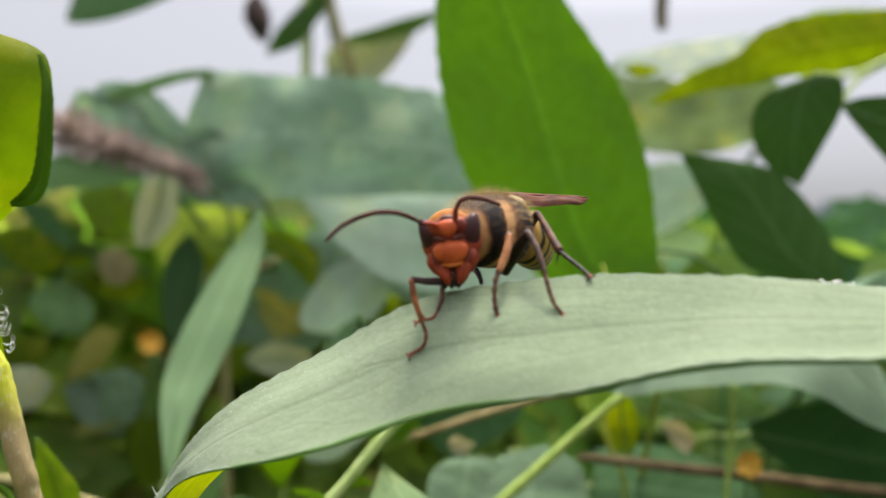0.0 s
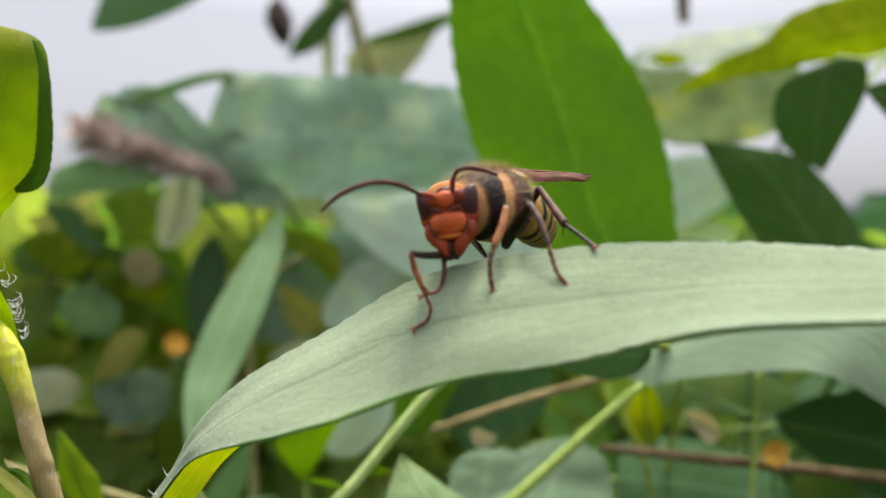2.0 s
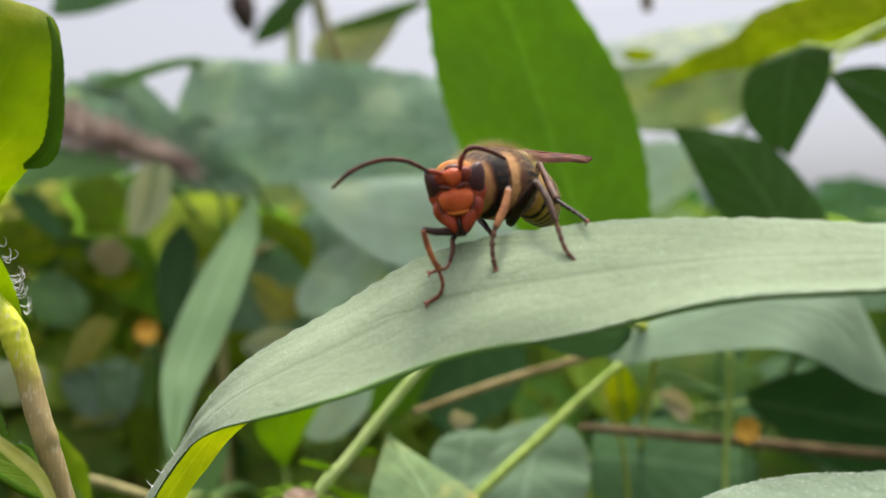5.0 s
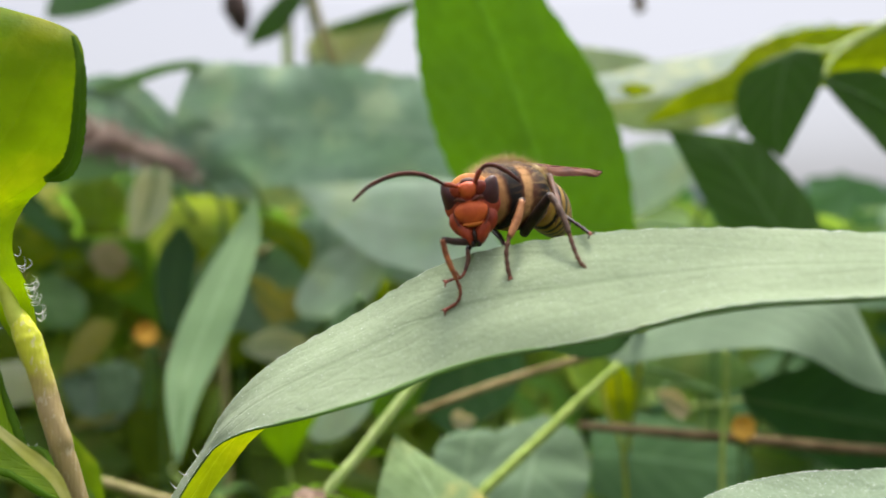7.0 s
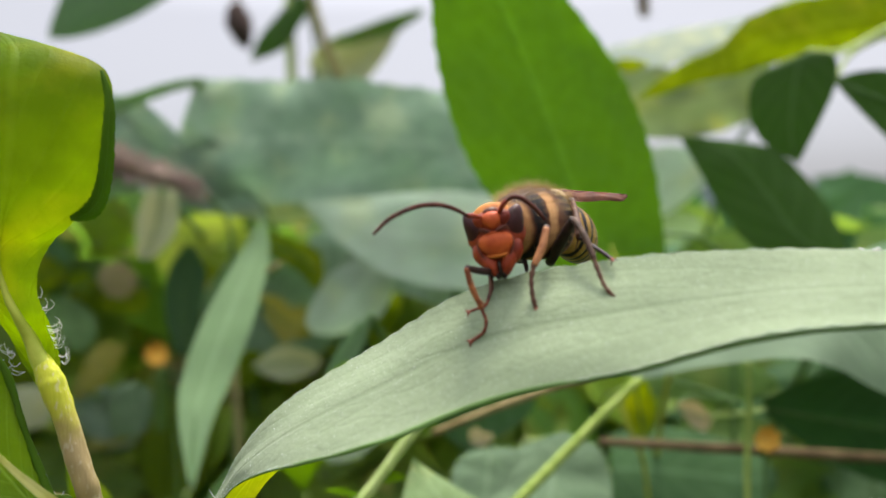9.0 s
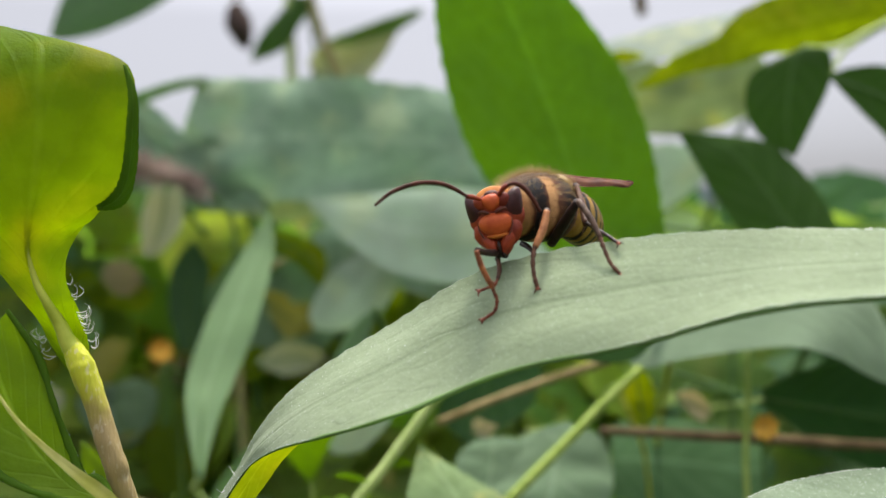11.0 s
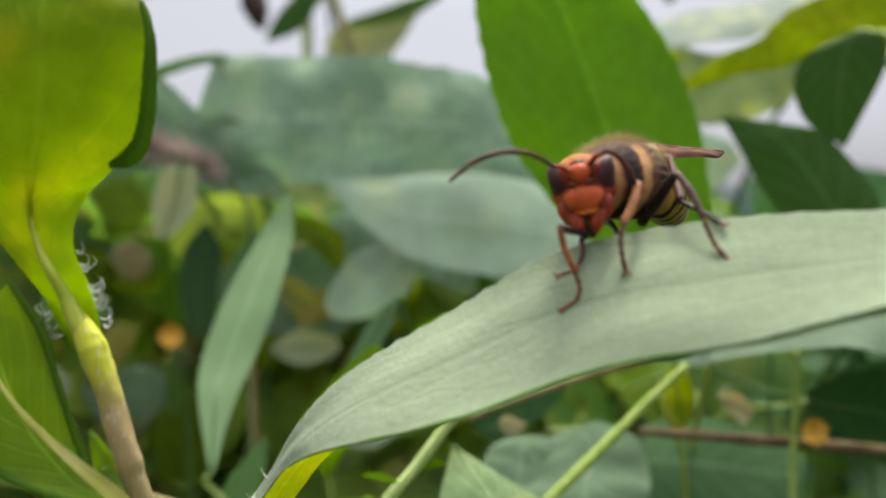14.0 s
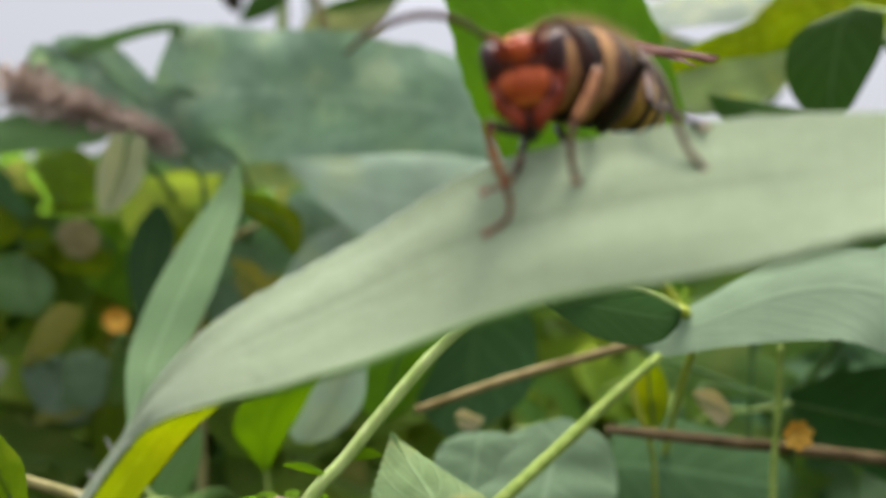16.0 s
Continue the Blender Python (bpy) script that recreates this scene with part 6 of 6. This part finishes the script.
        w = (n + Vector((rnd.gauss(0, 0.3), rnd.gauss(0, 0.3), rnd.gauss(0, 0.3)))).normalized()
        ln = length * MM * rnd.uniform(0.5, 1.2)
        x = w.orthogonal().normalized() * width * MM
        bm.faces.new([bm.verts.new(v) for v in (q - x, q + x, q + w * ln)])
    return bm


def build_hornet():
    # head: it faces the camera, leaning a little to one side
    f = Vector((-0.13, -0.98, -0.14)).normalized()
    r = Vector((0, 0, 1)).cross(f).normalized()
    r = (r + Vector((0, 0, 0.14))).normalized()
    u = f.cross(r).normalized()
    c = Vector((2.86, 72.10, 3.30))

    def at(x, y, z):
        return c + r * x + f * y + u * z

    def taper(x, y, z):
        """Narrower below, flat in front."""
        k = 1 - 0.17 * max(0, -z) + 0.03 * max(0, z)
        return x * k, y * (0.92 if y > 0 else 1), z

    head = part("head", lump(c, r, f, u, (2.38, 1.6, 2.45), taper, 44), FACE, hornet, "orange-red head")
    part("crown", lump(at(-0.25, -0.95, 1.35), r, f, u, (1.85, 1.2, 1.62)), VERTEX, head, "amber crown of the head")
    part("ocelli", lump(at(-0.05, 0.52, 2.30), r, f, u, (0.62, 0.45, 0.30)), OCELLI, head, "dark patch on the crown")
    part("fuzz", fuzz_mesh(head, 1600, 0.30, 7, -0.2, 0.007), FUZZ, head)
    part("forehead", lump(at(0.0, 1.12, 1.52), r, f, u, (0.80, 0.62, 0.78), lambda x, y, z: (x * (1 + 0.38 * z), y, z), 32), CLYPEUS, head, "orange brow between the eyes")
    part("clypeus", lump(at(0.02, 1.10, -0.30), r, f, u, (1.42, 0.80, 1.08), lambda x, y, z: (x * (1 + 0.16 * max(-0.9, min(z, 0.5))), y, z), 40), CLYPEUS, head, "smooth orange clypeus")
    part("lip", lump(at(0.02, 1.28, -1.26), r, f, u, (0.92, 0.42, 0.22), lambda x, y, z: (x, y, z + 0.08 * x * x)), YELLOW_LIP, head, "yellow lip under the clypeus")
    # a black lump stands in for the shaded gap between the jaws
    part("jaw_gap", lump(at(0.02, 1.22, -2.15), r, f, u, (0.20, 0.42, 0.55), lambda x, y, z: (x * (1 - 0.5 * z), y, z)), JAW_TIP, head)
    for s in (-1, 1):
        part("cheek", lump(at(s * 1.42, 0.62, -1.05), r, f, u, (0.66, 0.72, 1.15), lambda x, y, z: (x - 0.30 * s * max(0, -z), y, z)), FACE, head)
        part("socket", lump(at(s * 1.02, 1.02, 1.62), r, f, u, (0.50, 0.46, 0.62), lambda x, y, z: (x + 0.2 * s * z, y, z)), FACE, head)
        part("suture", tube_mesh([at(s * 0.28, 1.60, 0.70), at(s * 0.62, 1.50, 0.84), at(s * 1.02, 1.28, 0.92), at(s * 1.25, 1.15, 0.60)], [0.08, 0.16, 0.16, 0.08], hb, 14, 8), OCELLI, head)
        part("eye", lump(at(s * 1.64, 0.40, 0.98), (r + f * -0.75 * s).normalized(), (f + r * 0.75 * s).normalized(), (u + r * 0.10 * s).normalized(), (0.92, 0.70, 1.52), lambda x, y, z: (x + 0.16 * s * (z + 0.1) * (z + 0.1) - 0.1 * s, y, z), 40), EYE, head, "glossy dark red compound eye")
        part("mandible", lump(at(s * 0.72, 0.86, -1.98), (r + u * 0.25 * s).normalized(), f, (u + r * 0.30 * s).normalized(), (0.74, 0.74, 1.12), lambda x, y, z: (x * (1 + 0.30 * z), y, z)), JAW, head, "rust-red mandible")
        part("tooth", lump(at(s * 0.26, 1.10, -2.85), r, f, u, (0.22, 0.3, 0.34)), JAW_TIP, head)
        part("suture", tube_mesh([at(s * 1.36, 1.20, 0.15), at(s * 1.44, 1.22, -0.45), at(s * 1.22, 1.36, -1.05), at(s * 0.98, 1.44, -1.40)], [0.05, 0.09, 0.09, 0.05], hb, 14, 6), OCELLI, head)
    ant = [[(1.59, 70.5, 4.91), (1.05, 69.6, 4.98), (0.6, 69.0, 4.93)], [(3.07, 70.6, 5.24), (3.05, 70.1, 5.98), (3.15, 70.0, 6.35)]]
    flag = [[(0.6, 69.0, 4.93), (-0.03, 68.4, 5.26), (-1.11, 67.7, 5.6), (-2.58, 67.2, 5.61), (-4.12, 66.8, 5.11), (-5.26, 66.5, 4.41), (-6.29, 66.2, 3.34)], [(3.15, 70.0, 6.35), (3.40, 69.9, 6.80), (4.00, 70.1, 7.08), (5.2, 70.5, 7.02), (6.5, 71.0, 6.66)]]
    feelers = []
    for a, b in zip(ant, flag):
        scape = part("antenna", tube_mesh(a, [0.17, 0.22, 0.19], hb, 10, 10), FACE, head, "curved dark red antenna")
        part("flagellum", tube_mesh(b, [0.13, 0.18, 0.195, 0.185, 0.17, 0.11], hb, 55, 10, 0.10), FEELER, scape)
        feelers.append((scape, Vector(a[0])))
    # thorax, waist and abdomen
    thorax = part("thorax", body_mesh([(3.34, 73.71, 3.75), (4.20, 74.70, 4.35), (5.45, 76.20, 4.72), (6.75, 77.90, 4.83), (7.95, 79.55, 4.60), (8.60, 80.40, 4.40)], [1.3, 2.5, 3.05, 2.95, 2.2, 1.0], [1.5, 2.6, 3.1, 3.10, 2.6, 1.2]), THORAX, hornet, "black thorax with tan bands and golden fuzz")
    part("fuzz", fuzz_mesh(thorax, 9000, 1.05, 4, 0.45, 0.007), FUZZ, thorax, "golden fuzz")
    part("side_fuzz", fuzz_mesh(thorax, 9000, 0.42, 14, -0.7, 0.006), FUZZ_DARK, thorax, "short brown fuzz")
    part("scutellum", lump(Vector((7.45, 79.3, 7.30)), Vector((0.6, 0.8, 0)), Vector((-0.8, 0.6, 0)), Vector((0, 0, 1)), (1.3, 1.6, 0.75)), CREAM, thorax, "pale cream shield between the wings")
    abdomen = part("abdomen", body_mesh([(8.30, 80.10, 4.60), (9.00, 81.20, 4.50), (9.70, 82.80, 4.25), (10.30, 84.90, 3.80), (10.80, 86.80, 3.25), (11.25, 88.40, 2.60), (11.70, 89.60, 1.85)], [0.7, 1.75, 2.05, 1.95, 1.6, 1.0, 0.25], [0.8, 2.2, 2.5, 2.3, 1.85, 1.15, 0.3], 96, 32, 7), ABDOMEN, hornet, "yellow abdomen with black stripes")
    part("fuzz", fuzz_mesh(abdomen, 900, 0.3, 5, -0.9, 0.008), FUZZ, abdomen)
    # wings, folded along the back
    for k, st in enumerate(([(6.1, 76.3, 7.2, 0.09, -0.30, -0.30), (7.8, 78.8, 7.55, 0.03, -0.65, -0.60), (10.4, 81.9, 7.82, 0.03, -0.68, -0.60), (13.1, 84.4, 8.12, 0.05, -0.5, -0.44), (14.6, 85.7, 8.2, 0.12, -0.35, -0.42), (15.4, 86.2, 8.45, 0.06, 0.00, -0.10)], [(6.1, 79.3, 7.8, 0.10, -0.25, -0.16), (7.9, 81.1, 8.1, -0.02, -0.50, -0.29), (10.4, 84.1, 8.3, -0.03, -0.50, -0.27), (12.9, 87.2, 8.5, 0.01, -0.50, -0.23), (14.1, 88.7, 8.6, 0.03, 0.00, -0.05)])):
        w = part("wing", blade_mesh(st, hb, 40, 8, bulge=0.25, wave=0.12, thick=0.06, seed=60 + k), WING, hornet, "folded amber-brown wing")
        rim = [Vector(s[:3]) - Vector(s[3:]) * 0.9 for s in st]
        part("wing_vein", tube_mesh(rim, [0.10, 0.12, 0.11, 0.09, 0.05], hb, 30, 6), LIMB_RED, w)
        part("wing_vein", tube_mesh([Vector(s[:3]) + Vector((0, -0.03, 0.02)) for s in st[:-1]], [0.05, 0.06, 0.05, 0.03], hb, 30, 5), LIMB_RED, w)

    def leg(joints, radii, colours, spur=None):
        """Thigh, shin and foot, each through its joints."""
        radii = ([r * 0.85 for r in radii[0]], [r * 0.80 for r in radii[1]], radii[2] * 0.82)
        thigh = part("leg", tube_mesh(joints[0], radii[0], hb, 14, 12), colours[0], hornet)
        shin = part("shin", tube_mesh(joints[1], radii[1], hb, 14, 12, 0.06), colours[1], thigh)
        toes = joints[2]
        # the foot's joints swell one after the other
        line = [run_line(toes, k / 10) for k in range(11)]
        swell = [radii[2] * q for q in (1.05, 0.85, 1.1, 0.8, 1.05, 0.75, 1.0, 0.75, 1.0, 0.8, 0.9)]
        foot = part("foot", tube_mesh(line, swell, hb, 40, 9, 0.08), colours[2], thigh)
        e = Vector(toes[-1])
        d = (e - Vector(toes[-2])).normalized()
        x = d.cross(Vector((0.2, 0.8, -0.5))).normalized()
        pad = part("pad", lump(e + d * 0.08, x, d, d.cross(x), (0.17, 0.2, 0.13), None, 12), TOE, thigh, "reddish foot pad")
        claws = [part("claw", tube_mesh([e, e + d * 0.24 + x * 0.20 * s, e + d * 0.30 + x * 0.34 * s + Vector((0, 0, -0.14))], [0.09, 0.07, 0.02], hb, 6, 6), colours[2], thigh) for s in (-1, 1)]
        if spur:
            part("spur", tube_mesh(spur, [0.09, 0.07, 0.02], hb, 6, 6), colours[1], shin)
        return thigh, shin, [foot, pad, *claws], Vector(joints[0][0]), Vector(joints[0][-1]), Vector(joints[1][-1])

    legs = [
        leg(([(3.33, 73.6, 0.39), (2.06, 71.6, 0.52), (0.84, 70.1, 0.55), (-0.07, 69.2, 0.71)], [(-0.12, 69.2, 0.71), (0.13, 69.3, -0.65), (0.81, 69.5, -2.55)], [(0.81, 69.5, -2.55), (1.13, 69.6, -3.5), (0.92, 69.7, -4.38), (-0.02, 69.8, -5.05)]), ([0.34, 0.38, 0.34, 0.29], [0.27, 0.31, 0.24], 0.19), (LIMB_DARK, LIMB_ORANGE, LIMB_RED), [(0.78, 69.4, -1.95), (0.95, 69.3, -2.15), (1.08, 69.3, -2.45)]),
        leg(([(3.04, 74.6, 0.87), (2.53, 73.4, 0.45), (2.16, 72.4, -0.01)], [(2.16, 72.4, -0.01), (2.14, 71.9, -0.88), (1.86, 71.4, -1.76)], [(1.86, 71.4, -1.76), (1.51, 71.1, -2.28), (0.88, 70.95, -2.46), (0.34, 70.85, -2.64)]), ([0.3, 0.32, 0.26], [0.24, 0.26, 0.19], 0.17), (LIMB_DARK, LIMB_BROWN, LIMB_RED)),
        leg(([(6.2, 75.8, 2.3), (6.86, 73.4, 3.42), (7.33, 71.6, 4.37)], [(7.33, 71.5, 4.38), (7.04, 70.8, 2.86), (6.48, 70.2, 1.42)], [(6.45, 70.2, 1.42), (6.21, 69.8, 0.34), (6.23, 69.4, -0.89), (6.43, 69.2, -1.82)]), ([0.42, 0.46, 0.38], [0.34, 0.44, 0.34], 0.26), (LIMB_DARK, LIMB_TAN, LIMB_BROWN)),
        leg(([(7.27, 76.2, 1.42), (7.98, 73.6, 3.01), (8.75, 71.3, 4.61)], [(8.74, 71.2, 4.63), (9.44, 70.0, 3.13), (9.92, 69.0, 1.41)], [(9.92, 69.0, 1.41), (10.18, 68.5, 0.39), (10.54, 68.0, -0.69), (11.14, 67.6, -1.47)]), ([0.5, 0.55, 0.38], [0.30, 0.35, 0.27], 0.23), (LIMB_DARK, LIMB_GREY, LIMB_BROWN)),
        leg(([(8.91, 79.8, 4.28), (9.5, 78.6, 5.56), (9.98, 77.4, 6.41)], [(9.98, 77.4, 6.43), (10.82, 75.5, 4.69), (11.48, 73.20, 3.17)], [(11.48, 73.20, 3.17), (12.14, 71.70, 2.52), (12.71, 70.30, 1.97), (13.30, 69.20, 1.36)]), ([0.42, 0.46, 0.36], [0.30, 0.40, 0.42], 0.22), (LIMB_DARK, LIMB_BROWN, LIMB_DARK), [(11.45, 73.6, 3.22), (11.32, 73.4, 2.67), (11.23, 73.3, 2.07)]),
        leg(([(4.66, 77.2, 1.64), (4.93, 76.2, 1.32), (5.11, 75.6, 1.0)], [(5.11, 75.6, 1.0), (5.22, 75.3, 0.7), (5.28, 75.0, 0.4)], [(5.28, 75.0, 0.4), (5.33, 74.6, 0.1), (5.37, 74.3, -0.1), (5.41, 73.9, -0.3)]), ([0.3, 0.3, 0.26], [0.24, 0.24, 0.2], 0.16), (LIMB_DARK, LIMB_DARK, LIMB_DARK)),
    ]
    return feelers, legs


FEELERS, LEGS = build_hornet()


# ---------------------------------------------------------------- what moves
# seconds, turn to the side, nod, and shift in millimetres of the hornet's body over its planted feet
BODY_ROWS = [(0, 0.0, 0.0, 0.00, 0.00, 0.00), (0.5, 1.0, -0.4, -0.38, 0.00, -0.22), (1, 0.3, -1.1, -0.19, 0.00, -0.13), (1.5, 0.1, -0.5, -0.28, 0.00, 0.06), (2, 0.4, -0.6, -0.45, 0.00, 0.07), (2.5, 0.3, -0.4, -0.40, 0.00, 0.08), (3, 1.5, -0.6, -0.72, 0.00, -0.09), (3.5, 0.8, -1.4, -0.69, 0.00, -0.10), (4, 0.4, -1.1, -0.62, 0.00, -0.01), (4.2, -0.3, -0.9, -0.48, 0.00, 0.08), (6.3, -2.7, -1.8, -0.08, 0.00, 0.02), (6.5, -2.9, -1.8, 0.09, 0.00, -0.11), (7, -3.3, -2.0, -0.03, 0.00, -0.05), (7.5, -3.6, -2.2, 0.75, 0.00, 0.06), (8, -4.0, -2.4, 0.41, 0.00, -0.27), (8.5, -3.8, -2.5, 0.28, 0.00, -0.40), (9, -3.6, -2.5, 0.20, 0.00, -0.45), (9.2, -3.8, -2.5, 0.18, 0.00, -0.44), (11.3, -7.7, -3.1, -0.13, 0.00, -0.30), (11.5, -7.1, -2.5, -0.10, 0.00, -0.14), (12, -6.6, -1.8, -0.29, 0.00, 0.01), (12.5, -5.9, -1.4, -0.50, 0.00, 0.01), (13, -6.9, -1.8, -0.26, 0.00, 0.08), (13.5, -6.9, -1.8, 0.14, 0.00, -0.24), (14, -6.9, -1.8, 0.25, 0.00, -0.22), (14.5, -6.9, -1.8, 0.00, 0.00, -0.16), (15, -6.9, -1.8, 0.21, 0.00, -0.04), (15.5, -6.9, -1.8, 0.56, 0.00, 0.19), (16, -6.9, -1.8, 0.45, 0.00, 0.26)]
# seconds and shift to the side and up, in millimetres, of each foot as the hornet shuffles
FOOT_ROWS = [
    [(0, -0.05, 0.0), (2.5, 0.0, 0.03), (4.2, 0.1, 0.1), (6.5, 0.25, 0.15), (9, 0.42, 0.2), (11.3, 0.48, 0.1), (16, 0.48, 0.1)],
    [(0, 0, 0), (16, 0, 0)],
    [(0, 0, 0), (1, -0.28, -0.13), (2, -0.6, -0.12), (3, -0.75, -0.3), (4.2, -1.0, -0.35), (6.3, -1.1, -0.45), (7, -1.05, -0.4), (7.5, -0.7, -0.45), (8, -1.0, -0.45), (9.2, -1.05, -0.58), (11.3, -1.62, -0.56), (13, -1.7, -0.45), (14.5, -1.68, -0.45), (16, -1.45, -0.2)],
    [(0, 0, 0), (4.2, 0, 0), (6.3, 0.14, -0.18), (7, 0.2, -0.18), (7.5, 0.8, -0.18), (8, 0.1, -0.2), (9.2, 0, -0.15), (11.3, 0.1, 0), (16, 0.1, 0)],
    [(0, 0, 0), (3, 0, -0.05), (3.5, -0.35, 0.1), (4.2, -0.7, 0.2), (5.2, -1.2, 0.1), (8, -1.74, -0.18), (9, -1.95, -0.15), (11.5, -1.80, -0.43), (13, -1.91, -0.48), (16, -1.65, -0.45)],
    [(0, 0, 0), (16, 0, 0)],
]
# seconds, opening and lift of the wings, in degrees
WING_ROWS = [(0, 0, 0), (14.5, 0, 0), (15, 20, 8), (15.5, 11, 3), (16, 4, 1)]
# seconds and turn of each antenna
FEELER_ROWS = [[(0, 0), (9.2, 1), (11.3, 7), (12, 4), (13, 2), (14, 3), (16, 0)], [(0, 0), (4.2, 4), (6.3, 18), (7, 20), (9.2, 34), (11.3, 46), (13, 46), (16, 46)]]
# seconds and shift to the side and up, in millimetres, as the wind stirs the leaves
UPRIGHT_ROWS = [(0, 0, 0), (4.2, 0, 0), (6, 0, 0), (6.5, -1.0, -0.8), (7, -2.6, -2.2), (7.5, -4.4, -6.5), (8, -1.2, -0.6), (8.5, -0.1, 0.9), (9.2, -0.5, 0.7), (11.3, -0.1, 1.1), (11.5, 0, 1.6), (12, -0.2, 1.3), (12.5, -0.2, 0.8), (13.5, 0, 0.5), (16, 0, 0)]
YELLOW_ROWS = [(0, -2.4, 0.0), (1.5, -1.2, 0.0), (3, 0.0, 0.0), (4.2, -0.5, 0.0), (5.5, -0.9, -4.7), (6.3, -1.2, -7.6), (6.5, -0.5, -6.9), (7, -0.4, -9.2), (7.5, -1.2, -10.7), (8, -2.7, -7.9), (8.5, -4.3, -2.8), (9.2, -3.9, -1.8), (11.3, -4.6, -0.6), (12, -4.6, -1.3), (13, -4.9, -3.6), (14.5, -5.2, -5.4), (15.5, -5.4, -6.5), (16, -5.4, -6.6)]
PALE_ROWS = [(0, 0, 0), (4.2, 0, 0), (6.3, -1, -8.5), (6.5, -1, -8.0), (7, -2, -12), (7.5, 0, -20), (8, -1, -10), (8.5, -1, -3), (9.2, 0, -1), (11.3, 0, 0), (16, 0, 0)]
SIDE_ROWS = [(0, -0.15, -0.05), (1, -0.83, -0.44), (1.5, -0.7, -0.2), (2, 0.2, -0.4), (2.5, -0.56, 0), (4, 0.55, 0), (4.2, 0.5, 0), (6.3, -1.1, 0.1), (6.5, -1.18, 0.09), (7, -1.25, 0.18), (7.5, -1.7, 0.2), (8, -0.05, 0.04), (9, 0, 0), (9.2, 0, 0), (11.3, 0.35, -0.4), (11.5, 0.35, -0.42), (12.5, -0.35, 0), (14, 0, 0), (16, 0, 0)]
# seconds and lean, in degrees, of the lit leaf on the joint of its stem
LEAN_ROWS = [(0, -3), (0.5, -4), (1, -3), (1.5, -2.7), (2, -5.5), (2.5, -3), (4.2, -4), (6.3, -1.2), (7, -0.9), (7.5, 0.7), (9.2, 0.9), (11.3, 0), (12, 0.3), (13, -1), (14.5, -1.2), (16, -1.2)]


def body_pose(t, droop=1.0):
    """The body's turn and shift at a time, in the hornet's own space."""
    cols = list(zip(*BODY_ROWS))
    turn, nod, x, y, z = (float(np.interp(t, cols[0], k)) for k in cols[1:])
    pivot = Vector(PIVOT) * MM
    swing = Matrix.Rotation(radians(turn), 4, "Z") @ Matrix.Rotation(radians(nod * droop), 4, "X")
    return Matrix.Translation(pivot + Vector((x, y, z)) * MM) @ swing @ Matrix.Translation(-pivot)


def wing_lift(t):
    """The folded wings open and rise a little, on their roots."""
    cols = list(zip(*WING_ROWS))
    out, up = (float(np.interp(t, cols[0], k)) for k in cols[1:])
    p = V((6.1, 77.0, 7.3)) - hb
    return Matrix.Translation(p) @ Matrix.Rotation(radians(-out), 4, "Z") @ Matrix.Rotation(radians(-up), 4, "Y") @ Matrix.Translation(-p)


def bend_leg(hip, knee, ankle, hip_now, ankle_now):
    """Where the knee goes when hip and ankle move and both bones keep their length."""
    a, b = (knee - hip).length, (ankle - knee).length
    span = ankle_now - hip_now
    d = min(span.length, (a + b) * 0.999)
    way = span.normalized()
    run = (a * a - b * b + d * d) / (2 * d)
    out = knee - hip
    turn = (ankle - hip).rotation_difference(span)
    out = turn @ out
    out = (out - way * out.dot(way)).normalized()
    return hip_now + way * run + out * math.sqrt(max(0.0, a * a - run * run))


def swung(old_from, old_to, new_from, new_to):
    turn = (old_to - old_from).rotation_difference(new_to - new_from).to_matrix().to_4x4()
    return Matrix.Translation(new_from) @ turn @ Matrix.Translation(-old_from)


def motions():
    times = [r[0] for r in BODY_ROWS]
    rows = [(t, body_pose(t)) for t in times]
    for ob in hornet.children:
        kind = ob.name.split(".")[0]
        if kind in ("head", "thorax", "abdomen"):
            walk(ob, rows)
        elif kind == "wing":
            walk(ob, [(t, body_pose(t, 2.2) @ wing_lift(t)) for t in times])
    for (feeler, root), turns in zip(FEELERS, FEELER_ROWS):
        p = V(root) - hb
        walk(feeler, [(t, Matrix.Translation(p) @ Matrix.Rotation(radians(a), 4, "Y") @ Matrix.Translation(-p)) for t, a in turns])
    for (thigh, shin, feet, hip, knee, ankle), shifts in zip(LEGS, FOOT_ROWS):
        hip, knee, ankle = (V(q) - hb for q in (hip, knee, ankle))
        cols = list(zip(*shifts))
        keys = [[], [], []]
        for t, m in rows:
            step = Vector((float(np.interp(t, cols[0], cols[1])), 0, float(np.interp(t, cols[0], cols[2])))) * MM
            hip_now, ankle_now = m @ hip, ankle + step
            knee_now = bend_leg(hip, knee, ankle, hip_now, ankle_now)
            upper = swung(hip, knee, hip_now, knee_now)
            back_again = upper.inverted()
            keys[0].append((t, upper))
            keys[1].append((t, back_again @ swung(knee, ankle, knee_now, ankle_now)))
            keys[2].append((t, back_again @ Matrix.Translation(step)))
        walk(thigh, keys[0])
        walk(shin, keys[1])
        for ob in feet:
            walk(ob, keys[2])
    p = V(SIDE_LINE[0][:3]) - sb
    walk(up_leaf, [(t, Matrix.Translation(p) @ Matrix.Rotation(radians(a), 4, "Y") @ Matrix.Translation(-p)) for t, a in LEAN_ROWS])
    for ob, shifts in ((upright, UPRIGHT_ROWS), (yellow, YELLOW_ROWS), (pale_lit, PALE_ROWS), (side, SIDE_ROWS)):
        home = Vector(ob["base"])
        walk(ob, [(t, Matrix.Translation(home + Vector((x, 0, z)) * MM)) for t, x, z in shifts])


PIVOT = (0.38, 8.35, 6.28)
motions()
